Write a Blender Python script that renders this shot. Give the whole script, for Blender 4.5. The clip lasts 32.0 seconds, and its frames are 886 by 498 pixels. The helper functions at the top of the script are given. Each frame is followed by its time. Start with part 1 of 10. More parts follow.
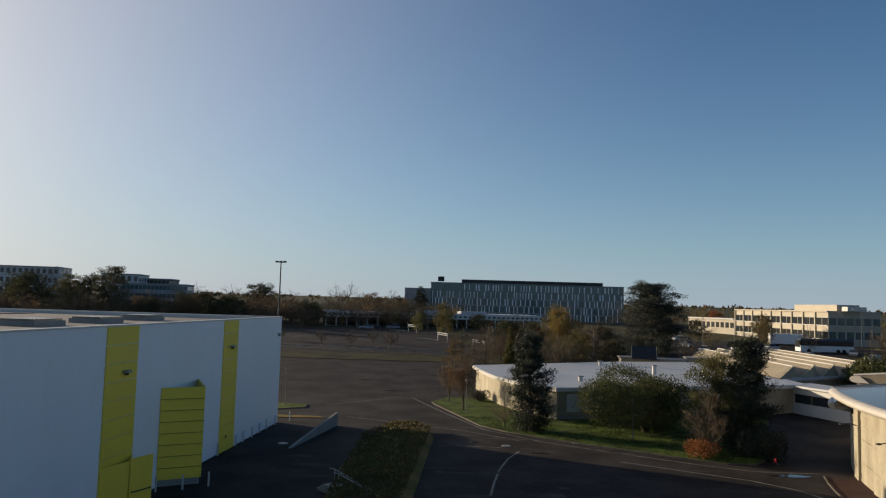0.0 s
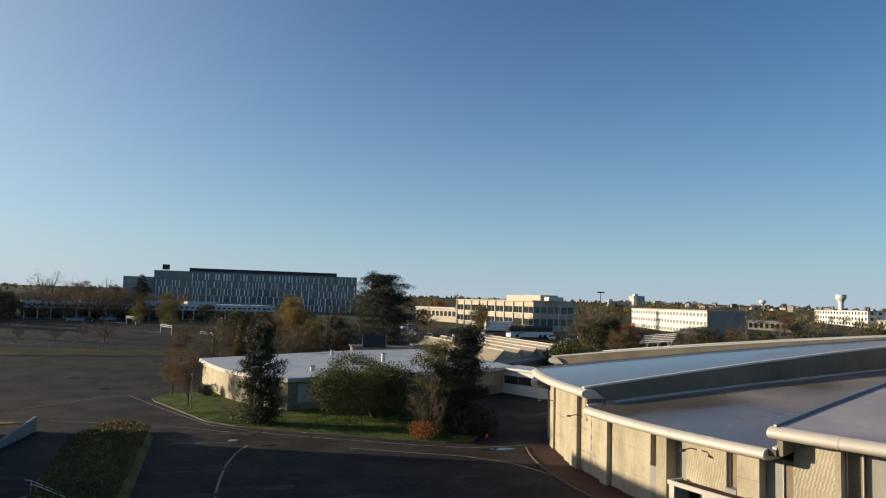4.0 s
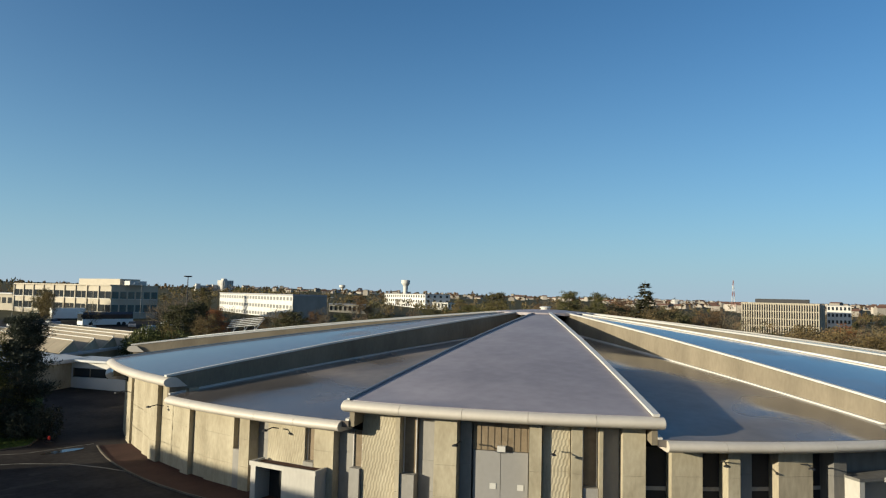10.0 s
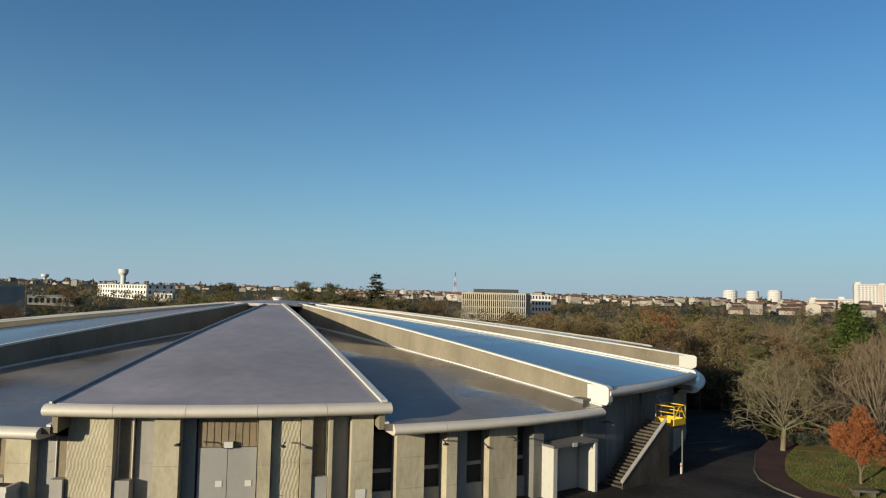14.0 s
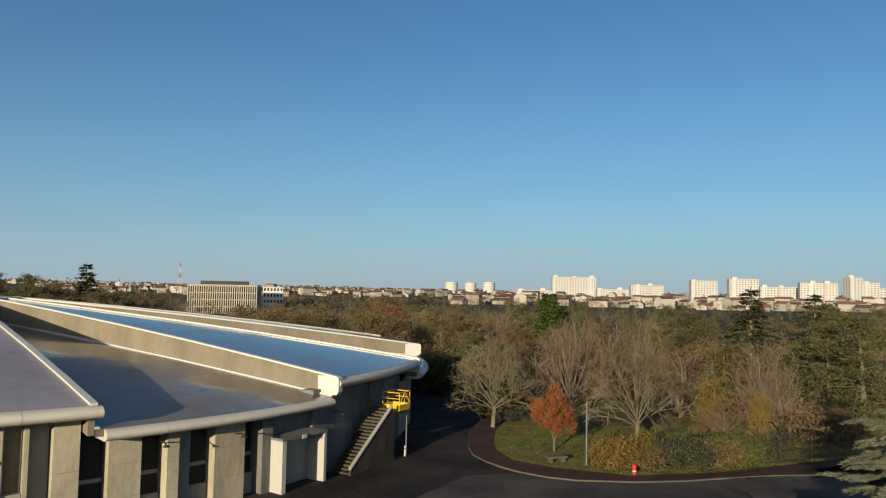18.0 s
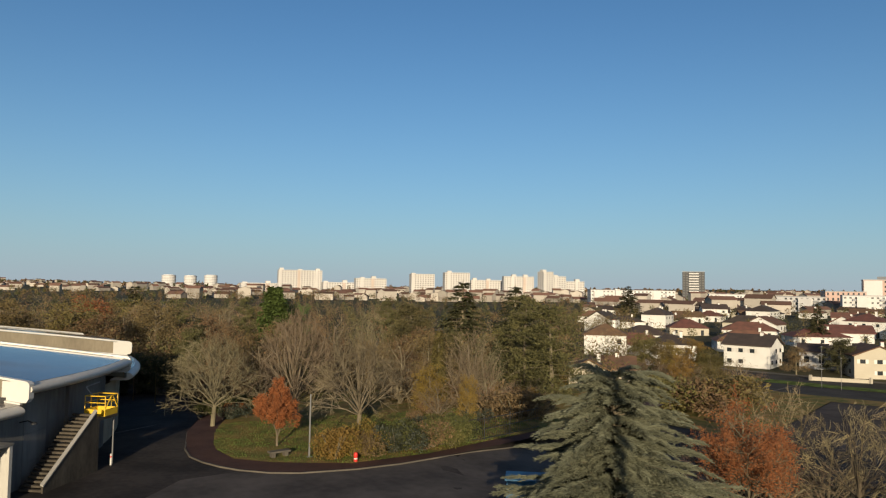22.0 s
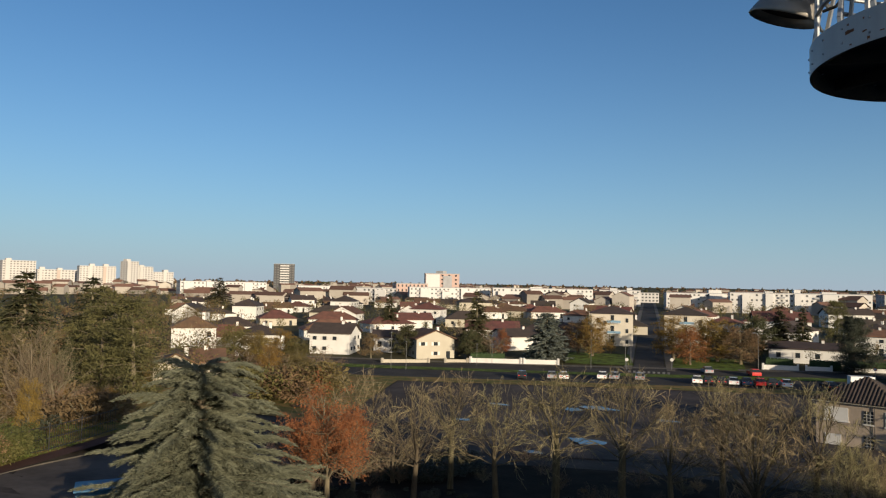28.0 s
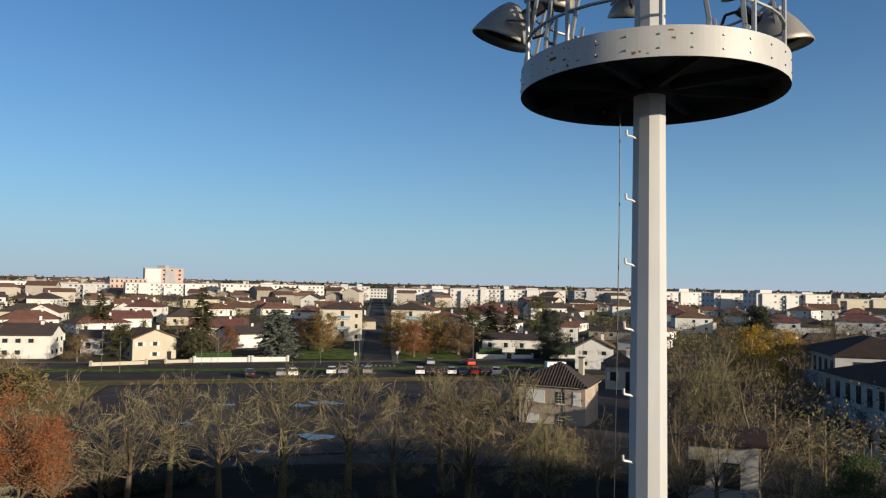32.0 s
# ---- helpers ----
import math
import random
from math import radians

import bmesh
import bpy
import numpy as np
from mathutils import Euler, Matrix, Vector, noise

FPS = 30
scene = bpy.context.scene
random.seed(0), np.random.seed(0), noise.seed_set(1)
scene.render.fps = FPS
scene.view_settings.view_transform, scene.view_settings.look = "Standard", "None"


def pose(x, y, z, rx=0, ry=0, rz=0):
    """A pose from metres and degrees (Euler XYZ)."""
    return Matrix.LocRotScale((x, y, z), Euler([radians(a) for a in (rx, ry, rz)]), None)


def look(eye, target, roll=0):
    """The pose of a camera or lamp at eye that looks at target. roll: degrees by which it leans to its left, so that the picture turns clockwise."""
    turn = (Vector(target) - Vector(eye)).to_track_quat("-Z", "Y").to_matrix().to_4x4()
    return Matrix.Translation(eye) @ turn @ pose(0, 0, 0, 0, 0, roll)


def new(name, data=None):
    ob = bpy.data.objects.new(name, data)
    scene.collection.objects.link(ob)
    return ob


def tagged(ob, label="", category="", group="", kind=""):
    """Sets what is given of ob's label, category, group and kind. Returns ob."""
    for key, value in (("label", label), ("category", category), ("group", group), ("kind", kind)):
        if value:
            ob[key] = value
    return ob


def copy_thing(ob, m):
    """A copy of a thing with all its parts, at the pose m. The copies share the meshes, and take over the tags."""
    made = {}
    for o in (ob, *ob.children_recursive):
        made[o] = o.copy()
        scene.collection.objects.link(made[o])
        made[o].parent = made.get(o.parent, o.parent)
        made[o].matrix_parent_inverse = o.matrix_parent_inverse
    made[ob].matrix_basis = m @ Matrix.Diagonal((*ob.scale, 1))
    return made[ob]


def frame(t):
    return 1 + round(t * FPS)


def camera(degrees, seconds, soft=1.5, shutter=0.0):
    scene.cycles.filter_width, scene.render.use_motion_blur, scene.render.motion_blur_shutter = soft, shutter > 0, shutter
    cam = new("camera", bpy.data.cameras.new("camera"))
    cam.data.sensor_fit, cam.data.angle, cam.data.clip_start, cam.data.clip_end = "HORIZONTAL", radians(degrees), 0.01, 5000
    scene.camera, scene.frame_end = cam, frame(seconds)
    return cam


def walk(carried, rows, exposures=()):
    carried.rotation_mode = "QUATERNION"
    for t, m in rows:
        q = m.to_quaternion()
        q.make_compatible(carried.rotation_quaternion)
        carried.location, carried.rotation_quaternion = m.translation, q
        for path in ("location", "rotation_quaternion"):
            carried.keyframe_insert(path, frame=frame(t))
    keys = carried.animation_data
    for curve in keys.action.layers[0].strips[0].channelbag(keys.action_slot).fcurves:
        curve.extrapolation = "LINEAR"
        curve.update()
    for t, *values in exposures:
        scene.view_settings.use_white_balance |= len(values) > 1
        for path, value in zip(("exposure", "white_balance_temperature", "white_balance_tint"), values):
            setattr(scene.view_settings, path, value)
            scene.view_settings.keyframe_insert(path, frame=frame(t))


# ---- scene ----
# Camera: a drone hovering at 12 m, turning clockwise on the spot.
cam = camera(63.44, 32.0, 1.2)
PATH = [
    (0, pose(0, 0, 12, 94.413, -1.630, -0.137)),
    (1, pose(0, 0, 12, 94.377, -1.631, -5.393)),
    (2, pose(0, 0, 12, 94.333, -1.577, -10.661)),
    (3, pose(0, 0, 12, 94.280, -1.607, -15.895)),
    (6, pose(0, 0, 12, 94.093, -1.495, -31.622)),
    (7, pose(0, 0, 12, 94.035, -1.488, -36.870)),
    (8, pose(0, 0, 12, 93.971, -1.493, -42.115)),
    (9, pose(0, 0, 12, 93.903, -1.458, -47.372)),
    (10, pose(0, 0, 12, 93.838, -1.390, -53.101)),
    (11, pose(0, 0, 12, 93.776, -1.413, -58.359)),
    (12, pose(0, 0, 12, 93.699, -1.342, -63.615)),
    (13, pose(0, 0, 12, 93.630, -1.292, -68.881)),
    (14, pose(0, 0, 12, 93.566, -1.257, -74.146)),
    (17, pose(0, 0, 12, 93.391, -1.158, -89.987)),
    (18, pose(0, 0, 12, 93.352, -1.091, -95.258)),
    (19, pose(0, 0, 12, 93.301, -1.023, -100.527)),
    (20, pose(0, 0, 12, 93.246, -0.991, -105.826)),
    (21, pose(0, 0, 12, 93.210, -0.927, -111.090)),
    (22, pose(0, 0, 12, 93.172, -0.940, -116.861)),
    (23, pose(0, 0, 12, 93.139, -0.983, -122.167)),
    (24, pose(0, 0, 12, 93.106, -0.978, -127.432)),
    (27, pose(0, 0, 12, 93.063, -1.111, -143.322)),
    (28, pose(0, 0, 12, 93.068, -1.091, -148.610)),
    (29, pose(0, 0, 12, 93.085, -1.112, -153.912)),
    (30, pose(0, 0, 12, 93.090, -1.089, -159.206)),
    (31, pose(0, 0, 12, 93.138, -1.174, -164.508)),
    (32, pose(0, 0, 12, 93.166, -1.149, -169.811)),
]
walk(cam, PATH, exposures=[(0, 0.38, 6450, 10), (3, 0.60, 6350, 9), (6, 0.76, 6200, 7), (9, 0.67, 5950, 3), (13, 0.49, 5950, 2), (19, 0.43, 6350, 5),
                           (24, 0.43, 6450, 8), (27, 0.46, 6350, 9), (32, 0.58, 6050, 9)])
# Light: low winter sun and a clear sky.
SUN_AZ, SUN_EL = -61.8, 10.4
world = bpy.data.worlds.new("clear_sky")
scene.world = world
world.use_nodes = True
wn = world.node_tree.nodes
sky = wn.new("ShaderNodeTexSky")
sky.sky_type = "NISHITA"
sky.sun_disc = False
sky.sun_elevation = radians(SUN_EL)
sky.sun_rotation = radians(SUN_AZ)
sky.altitude = 100
sky.air_density, sky.dust_density, sky.ozone_density = 1.0, 0.26, 4.5
wn["Background"].inputs["Strength"].default_value = 0.082
sun_dir = Vector((math.sin(radians(SUN_AZ)) * math.cos(radians(SUN_EL)),
                  math.cos(radians(SUN_AZ)) * math.cos(radians(SUN_EL)), math.sin(radians(SUN_EL))))
sun = new("sun", bpy.data.lights.new("sun", "SUN"))
sun.data.energy, sun.data.angle, sun.data.color = 5.0, radians(0.6), (1.0, 0.82, 0.58)
sun.matrix_world = look(sun_dir * 100, (0, 0, 0))



def sky_haze():
    """Clear winter sky: a thin pale haze round the sun and a grey-blue veil along the horizon."""
    link = world.node_tree.links.new

    def op(kind, a, b):
        m = wn.new("ShaderNodeMath")
        m.operation, m.use_clamp = kind, True
        for i, v in enumerate((a, b)):
            if isinstance(v, (int, float)):
                m.inputs[i].default_value = v
            else:
                link(v, m.inputs[i])
        return m.outputs[0]

    def blend(mode, fac, a, b):
        m = wn.new("ShaderNodeMix")
        m.data_type, m.blend_type = "RGBA", mode
        if isinstance(fac, float):
            m.inputs[0].default_value = fac
        else:
            link(fac, m.inputs[0])
        link(a, m.inputs[6])
        m.inputs[7].default_value = (*b, 1)
        return m.outputs[2]

    tc = wn.new("ShaderNodeTexCoord")
    dot = wn.new("ShaderNodeVectorMath")
    dot.operation = "DOT_PRODUCT"
    link(tc.outputs["Generated"], dot.inputs[0])
    dot.inputs[1].default_value = sun_dir
    near = op("POWER", op("MULTIPLY_ADD", dot.outputs["Value"], 0.5), 7.3)
    near.node.inputs[0].links[0].from_node.inputs[2].default_value = 0.5
    sep = wn.new("ShaderNodeSeparateXYZ")
    link(tc.outputs["Generated"], sep.inputs[0])
    low = op("POWER", op("SUBTRACT", 1.0, sep.outputs["Z"]), 6.0)
    c = blend("MULTIPLY", 1.0, sky.outputs["Color"], (0.92, 1.01, 1.03))
    c = blend("MIX", op("MULTIPLY", low, 0.82), c, (3.2, 4.6, 5.5))
    c = blend("MIX", op("MULTIPLY", op("POWER", low, 4.0), 0.80), c, (3.5, 3.9, 4.4))
    c = blend("MIX", op("MULTIPLY", near, 0.90), c, (7.4, 6.9, 6.4))
    c = blend("MIX", op("MULTIPLY", op("POWER", near, 5.0), 0.85), c, (13.0, 12.0, 10.5))
    link(c, wn["Background"].inputs["Color"])


sky_haze()
# Materials
def material(name, color, rough=0.7, dark=None, scale=1.0, fine=12.0, mix=0.5, bump=0.0, metal=0.0, spec=0.4,
             stretch=(1, 1, 1), random_hue=0.0, translucent=0.0):
    """Two-scale noise colour over object space, with optional relief and per-object variation."""
    m = bpy.data.materials.new(name)
    m.use_nodes = True
    n, l = m.node_tree.nodes, m.node_tree.links
    b = n["Principled BSDF"]
    b.inputs["Roughness"].default_value = rough
    b.inputs["Metallic"].default_value = metal
    b.inputs["Specular IOR Level"].default_value = spec
    if dark is None:
        dark = tuple(c * 0.72 for c in color)
    tc = n.new("ShaderNodeTexCoord")
    mp = n.new("ShaderNodeMapping")
    mp.inputs["Scale"].default_value = stretch
    l.new(tc.outputs["Object"], mp.inputs["Vector"])
    big = n.new("ShaderNodeTexNoise")
    big.inputs["Scale"].default_value, big.inputs["Detail"].default_value = scale, 5.0
    l.new(mp.outputs["Vector"], big.inputs["Vector"])
    small = n.new("ShaderNodeTexNoise")
    small.inputs["Scale"].default_value, small.inputs["Detail"].default_value = fine, 3.0
    l.new(mp.outputs["Vector"], small.inputs["Vector"])
    add = n.new("ShaderNodeMath")
    add.operation = "MULTIPLY_ADD"
    l.new(small.outputs["Fac"], add.inputs[0])
    add.inputs[1].default_value = 0.45
    l.new(big.outputs["Fac"], add.inputs[2])
    ramp = n.new("ShaderNodeMapRange")
    ramp.inputs["From Min"].default_value = 0.725 - 0.5 * mix
    ramp.inputs["From Max"].default_value = 0.725 + 0.5 * mix
    l.new(add.outputs[0], ramp.inputs["Value"])
    mx = n.new("ShaderNodeMix")
    mx.data_type = "RGBA"
    mx.inputs[6].default_value = (*dark, 1)
    mx.inputs[7].default_value = (*color, 1)
    l.new(ramp.outputs["Result"], mx.inputs[0])
    out = mx.outputs[2]
    if random_hue:
        info = n.new("ShaderNodeObjectInfo")
        hs = n.new("ShaderNodeHueSaturation")
        mr = n.new("ShaderNodeMapRange")
        mr.inputs["To Min"].default_value, mr.inputs["To Max"].default_value = 0.5 - 0.06 * random_hue, 0.5 + 0.06 * random_hue
        l.new(info.outputs["Random"], mr.inputs["Value"])
        l.new(mr.outputs["Result"], hs.inputs["Hue"])
        mv = n.new("ShaderNodeMapRange")
        mv.inputs["To Min"].default_value, mv.inputs["To Max"].default_value = 1 - 0.35 * random_hue, 1 + 0.35 * random_hue
        wob = n.new("ShaderNodeMath")
        wob.operation = "FRACT"
        mul = n.new("ShaderNodeMath")
        mul.operation = "MULTIPLY"
        mul.inputs[1].default_value = 7.31
        l.new(info.outputs["Random"], mul.inputs[0])
        l.new(mul.outputs[0], wob.inputs[0])
        l.new(wob.outputs[0], mv.inputs["Value"])
        l.new(mv.outputs["Result"], hs.inputs["Value"])
        l.new(out, hs.inputs["Color"])
        out = hs.outputs["Color"]
    l.new(out, b.inputs["Base Color"])
    if bump:
        bp = n.new("ShaderNodeBump")
        bp.inputs["Strength"].default_value = bump
        bp.inputs["Distance"].default_value = 0.05
        l.new(add.outputs[0], bp.inputs["Height"])
        l.new(bp.outputs["Normal"], b.inputs["Normal"])
    if translucent:
        b.inputs["Subsurface Weight"].default_value = 0.0
        tr = n.new("ShaderNodeBsdfTranslucent")
        l.new(out, tr.inputs["Color"])
        ms = n.new("ShaderNodeMixShader")
        ms.inputs[0].default_value = translucent
        l.new(b.outputs[0], ms.inputs[1])
        l.new(tr.outputs[0], ms.inputs[2])
        l.new(ms.outputs[0], n["Material Output"].inputs["Surface"])
    return m


M = {}
M["asphalt"] = material("asphalt", (0.044, 0.0372, 0.0335), 0.85, (0.019, 0.0163, 0.0148), 0.22, 2.3, 0.28, 0.5, 0, 0.12)
M["asphalt_worn"] = material("worn_asphalt", (0.068, 0.058, 0.05), 0.88, (0.034, 0.029, 0.026), 0.3, 2.2, 0.40, 0.4, 0, 0.12)
M["red_asphalt"] = material("red_asphalt", (0.0755, 0.0393, 0.0302), 0.85, (0.0415, 0.0226, 0.0189), 0.5, 6, 0.5, 0.3, 0, 0.15)
M["ground"] = material("rough_ground", (0.083, 0.0755, 0.0378), 0.95, (0.0415, 0.0378, 0.0211), 0.03, 0.6, 0.5, 0.2, 0, 0.1)
M["lawn"] = material("lawn", (0.105, 0.15, 0.03), 0.95, (0.038, 0.047, 0.013), 0.6, 6, 0.4, 0.9, 0, 0.1)
M["lawn_leaf"] = material("leaf_strewn_lawn", (0.2114, 0.1359, 0.0529), 0.95, (0.0755, 0.0868, 0.0242), 0.5, 5, 0.35, 0.9, 0, 0.1)
M["kerb"] = material("kerb_stone", (0.1132, 0.0966, 0.0755), 0.85, (0.0566, 0.0498, 0.04), 0.6, 9, 0.5, 0.2)
M["line"] = material("road_paint", (0.30, 0.27, 0.22), 0.8, (0.08, 0.075, 0.065), 0.8, 8, 0.4)
M["puddle"] = material("puddle", (0.05, 0.045, 0.04), 0.12, (0.03, 0.028, 0.025), 0.5, 3, 0.5, 0.05, 0.0, 0.5)
M["hall_white"] = material("white_cladding", (0.84, 0.84, 0.84), 0.5, (0.76, 0.76, 0.76), 0.15, 2, 0.6, 0.0, 0, 0.4, (1, 1, 0.3))
M["hall_yellow"] = material("yellow_cladding", (0.86, 0.62, 0.07), 0.5, (0.76, 0.54, 0.055), 0.2, 3, 0.6)
M["hall_roof"] = material("roof_felt", (0.22, 0.19, 0.175), 0.8, (0.15, 0.13, 0.12), 0.12, 2, 0.5, 0.1)
M["dark"] = material("dark_void", (0.02, 0.02, 0.022), 0.8)
M["concrete"] = material("cream_concrete", (0.42, 0.374, 0.276), 0.85, (0.255, 0.221, 0.156), 0.6, 6, 0.46, 0.25, 0, 0.3, (1, 1, 0.45))
M["concrete_pale"] = material("pale_smooth_concrete", (0.47, 0.45, 0.41), 0.85, (0.36, 0.34, 0.305), 0.4, 6, 0.5, 0.2, 0, 0.3, (1, 1, 0.4))
M["concrete_grey"] = material("grey_concrete", (0.302, 0.2869, 0.2642), 0.85, (0.2114, 0.2001, 0.1812), 0.4, 6, 0.55, 0.25, 0, 0.3, (1, 1, 0.4))
M["parapet"] = material("parapet_concrete", (0.2265, 0.1925, 0.1397), 0.9, (0.1434, 0.1208, 0.0868), 0.5, 6, 0.5, 0.3, 0, 0.3, (1, 1, 0.35))
M["fascia"] = material("cream_metal_fascia", (0.55, 0.505, 0.44), 0.5, (0.44, 0.4, 0.345), 0.2, 3, 0.6, 0, 0.0, 0.5)
M["coping"] = material("white_metal_coping", (0.5587, 0.5361, 0.4983), 0.4, (0.4832, 0.4606, 0.4228), 0.3, 4, 0.6, 0, 0.0, 0.5)
M["membrane"] = material("grey_roof_membrane", (0.345, 0.31, 0.325), 0.30, (0.225, 0.2, 0.212), 0.10, 1.2, 0.42, 0.05, 0, 0.35)
M["membrane_low"] = material("worn_roof_membrane", (0.2492, 0.2114, 0.1812), 0.30, (0.1434, 0.1246, 0.1095), 0.11, 1.3, 0.42, 0.05, 0, 0.5)
M["glass_dark"] = material("window_glass", (0.03, 0.035, 0.04), 0.12, None, 0.3, 2, 0.5, 0, 0, 0.6)
M["glass_grey"] = material("patterned_glass", (0.24, 0.19, 0.13), 0.25, (0.16, 0.125, 0.085), 0.5, 4, 0.5, 0, 0, 0.5)
M["door_grey"] = material("grey_steel_door", (0.2718, 0.2642, 0.2567), 0.5, (0.2341, 0.2265, 0.2189), 0.3, 4, 0.5)
M["white_roof"] = material("white_roof_sheet", (0.4681, 0.4757, 0.4832), 0.5, (0.3775, 0.3851, 0.3926), 0.15, 2, 0.5)
M["white_wall"] = material("white_render", (0.5889, 0.5738, 0.5436), 0.85, (0.5134, 0.4983, 0.4681), 0.4, 5, 0.5, 0.1)
M["grey_wall"] = material("grey_render", (0.3171, 0.3171, 0.3246), 0.85, (0.2567, 0.2567, 0.2642), 0.4, 5, 0.5)
M["beige_wall"] = material("beige_concrete_panels", (0.4379, 0.3926, 0.3171), 0.85, (0.3624, 0.3246, 0.2567), 0.3, 4, 0.5)
M["cream_wall"] = material("cream_render", (0.4228, 0.3851, 0.3095), 0.88, (0.3624, 0.3246, 0.2567), 0.4, 5, 0.5, 0.1)
M["pink_wall"] = material("salmon_render", (0.44, 0.315, 0.27), 0.88, (0.38, 0.265, 0.225), 0.4, 5, 0.5)
M["tile"] = material("clay_roof_tile", (0.1585, 0.0755, 0.0491), 0.9, (0.083, 0.0453, 0.034), 0.6, 6, 0.6, 0.4, 0, 0.3, (1, 1, 1), 0.5)
M["tile_dark"] = material("dark_roof_tile", (0.0642, 0.0468, 0.0393), 0.85, (0.0378, 0.0302, 0.0264), 0.6, 6, 0.6, 0.4, 0, 0.3, (1, 1, 1), 0.4)
M["steel"] = material("galvanised_steel", (0.3171, 0.3246, 0.3322), 0.45, (0.2416, 0.2492, 0.2567), 2, 20, 0.5, 0, 0.7)
M["white_steel"] = material("white_painted_steel", (0.5285, 0.5209, 0.4983), 0.45, (0.453, 0.4379, 0.4077), 1.5, 14, 0.55)
M["dark_steel"] = material("dark_steel", (0.0378, 0.0378, 0.0415), 0.5, (0.0226, 0.0226, 0.0242), 2, 20, 0.5, 0, 0.3)
M["mast"] = material("pale_painted_mast", (0.4153, 0.4153, 0.4153), 0.5, (0.3322, 0.3322, 0.3322), 1.2, 10, 0.5, 0, 0, 0.4, (1, 1, 0.25))
M["ring_paint"] = material("weathered_white_paint", (0.4153, 0.4153, 0.4077), 0.5, (0.302, 0.2944, 0.2869), 1.6, 9, 0.5, 0, 0, 0.4, (1, 1, 0.4))
M["lamp_metal"] = material("spun_aluminium", (0.302, 0.2793, 0.2492), 0.5, (0.2114, 0.1963, 0.1736), 2, 14, 0.5, 0, 0.5)
M["rust"] = material("rust", (0.2265, 0.0906, 0.0302), 0.9, (0.1208, 0.0453, 0.0189), 8, 40, 0.5, 0.3)
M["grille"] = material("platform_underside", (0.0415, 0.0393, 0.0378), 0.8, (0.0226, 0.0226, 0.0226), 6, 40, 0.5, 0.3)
M["bark"] = material("bark", (0.1812, 0.151, 0.1019), 0.95, (0.083, 0.0679, 0.0453), 1.5, 9, 0.5, 0.4, 0, 0.2, (1, 1, 0.3), 0.25)
# Darker copy of the bark: shade on the trunks is put into the colour.
M["bark_shaded"] = material("dark_lichened_bark", (0.115, 0.095, 0.058), 0.95, (0.036, 0.030, 0.020), 1.2, 9, 0.5, 0.4, 0, 0.2, (1, 1, 0.3), 0.25)
M["twig"] = material("pale_twigs", (0.2793, 0.2265, 0.1359), 0.95, (0.1434, 0.117, 0.0679), 0.7, 6, 0.5, 0, 0, 0.2, (1, 1, 1), 0.4)
M["twig_red"] = material("reddish_twigs", (0.1888, 0.1359, 0.0868), 0.95, (0.0906, 0.0664, 0.0423), 0.7, 6, 0.5, 0, 0, 0.2, (1, 1, 1), 0.5)
M["leaf_dark"] = material("dark_needles", (0.0906, 0.0868, 0.0378), 0.8, (0.0378, 0.0393, 0.0181), 0.8, 6, 0.5, 0, 0, 0.25, (1, 1, 1), 0.4, 0.15)
M["leaf_cedar"] = material("blue_cedar_needles", (0.20, 0.208, 0.138), 0.75, (0.085, 0.092, 0.06), 0.9, 7, 0.5, 0, 0, 0.3, (1, 1, 1), 0.2, 0.15)
M["leaf_blue"] = material("grey_blue_needles", (0.21, 0.235, 0.20), 0.75, (0.12, 0.135, 0.115), 0.9, 7, 0.5, 0, 0, 0.3, (1, 1, 1), 0.2, 0.15)
M["leaf_cone"] = material("fresh_green_needles", (0.15, 0.19, 0.045), 0.75, (0.075, 0.10, 0.026), 0.8, 6, 0.5, 0, 0, 0.3, (1, 1, 1), 0.4, 0.25)
M["leaf_green"] = material("green_leaves", (0.0982, 0.1208, 0.034), 0.75, (0.0453, 0.0604, 0.0189), 0.8, 6, 0.5, 0, 0, 0.3, (1, 1, 1), 0.6, 0.25)
M["leaf_olive"] = material("olive_leaves", (0.1661, 0.1359, 0.0453), 0.75, (0.083, 0.0717, 0.0264), 0.8, 6, 0.5, 0, 0, 0.3, (1, 1, 1), 0.5, 0.25)
M["leaf_yellow"] = material("yellow_leaves", (0.2718, 0.1774, 0.0415), 0.75, (0.1359, 0.0906, 0.0226), 0.8, 6, 0.5, 0, 0, 0.3, (1, 1, 1), 0.25, 0.3)
M["leaf_gold"] = material("golden_leaves", (0.4379, 0.2944, 0.0302), 0.75, (0.2265, 0.151, 0.0226), 0.8, 6, 0.5, 0, 0, 0.3, (1, 1, 1), 0.15, 0.3)
M["leaf_rust"] = material("rust_leaves", (0.3171, 0.1246, 0.0453), 0.75, (0.1661, 0.0642, 0.0257), 0.8, 6, 0.5, 0, 0, 0.3, (1, 1, 1), 0.15, 0.3)
M["leaf_brown"] = material("brown_leaves", (0.2039, 0.1359, 0.0642), 0.8, (0.1057, 0.0732, 0.0378), 0.8, 6, 0.5, 0, 0, 0.3, (1, 1, 1), 0.3, 0.25)
M["glass_teal"] = material("teal_glass", (0.07, 0.145, 0.155), 0.10, (0.035, 0.075, 0.085), 0.25, 1.5, 0.5, 0, 0, 0.6)
M["fin_white"] = material("white_fins", (0.85, 0.88, 0.90), 0.35, (0.75, 0.78, 0.8), 0.3, 3, 0.5)
M["yellow_steel"] = material("yellow_paint", (0.75, 0.47, 0.03), 0.45, (0.6, 0.36, 0.02), 1, 9, 0.5)
M["rubber"] = material("black_rubber", (0.02, 0.02, 0.02), 0.85)
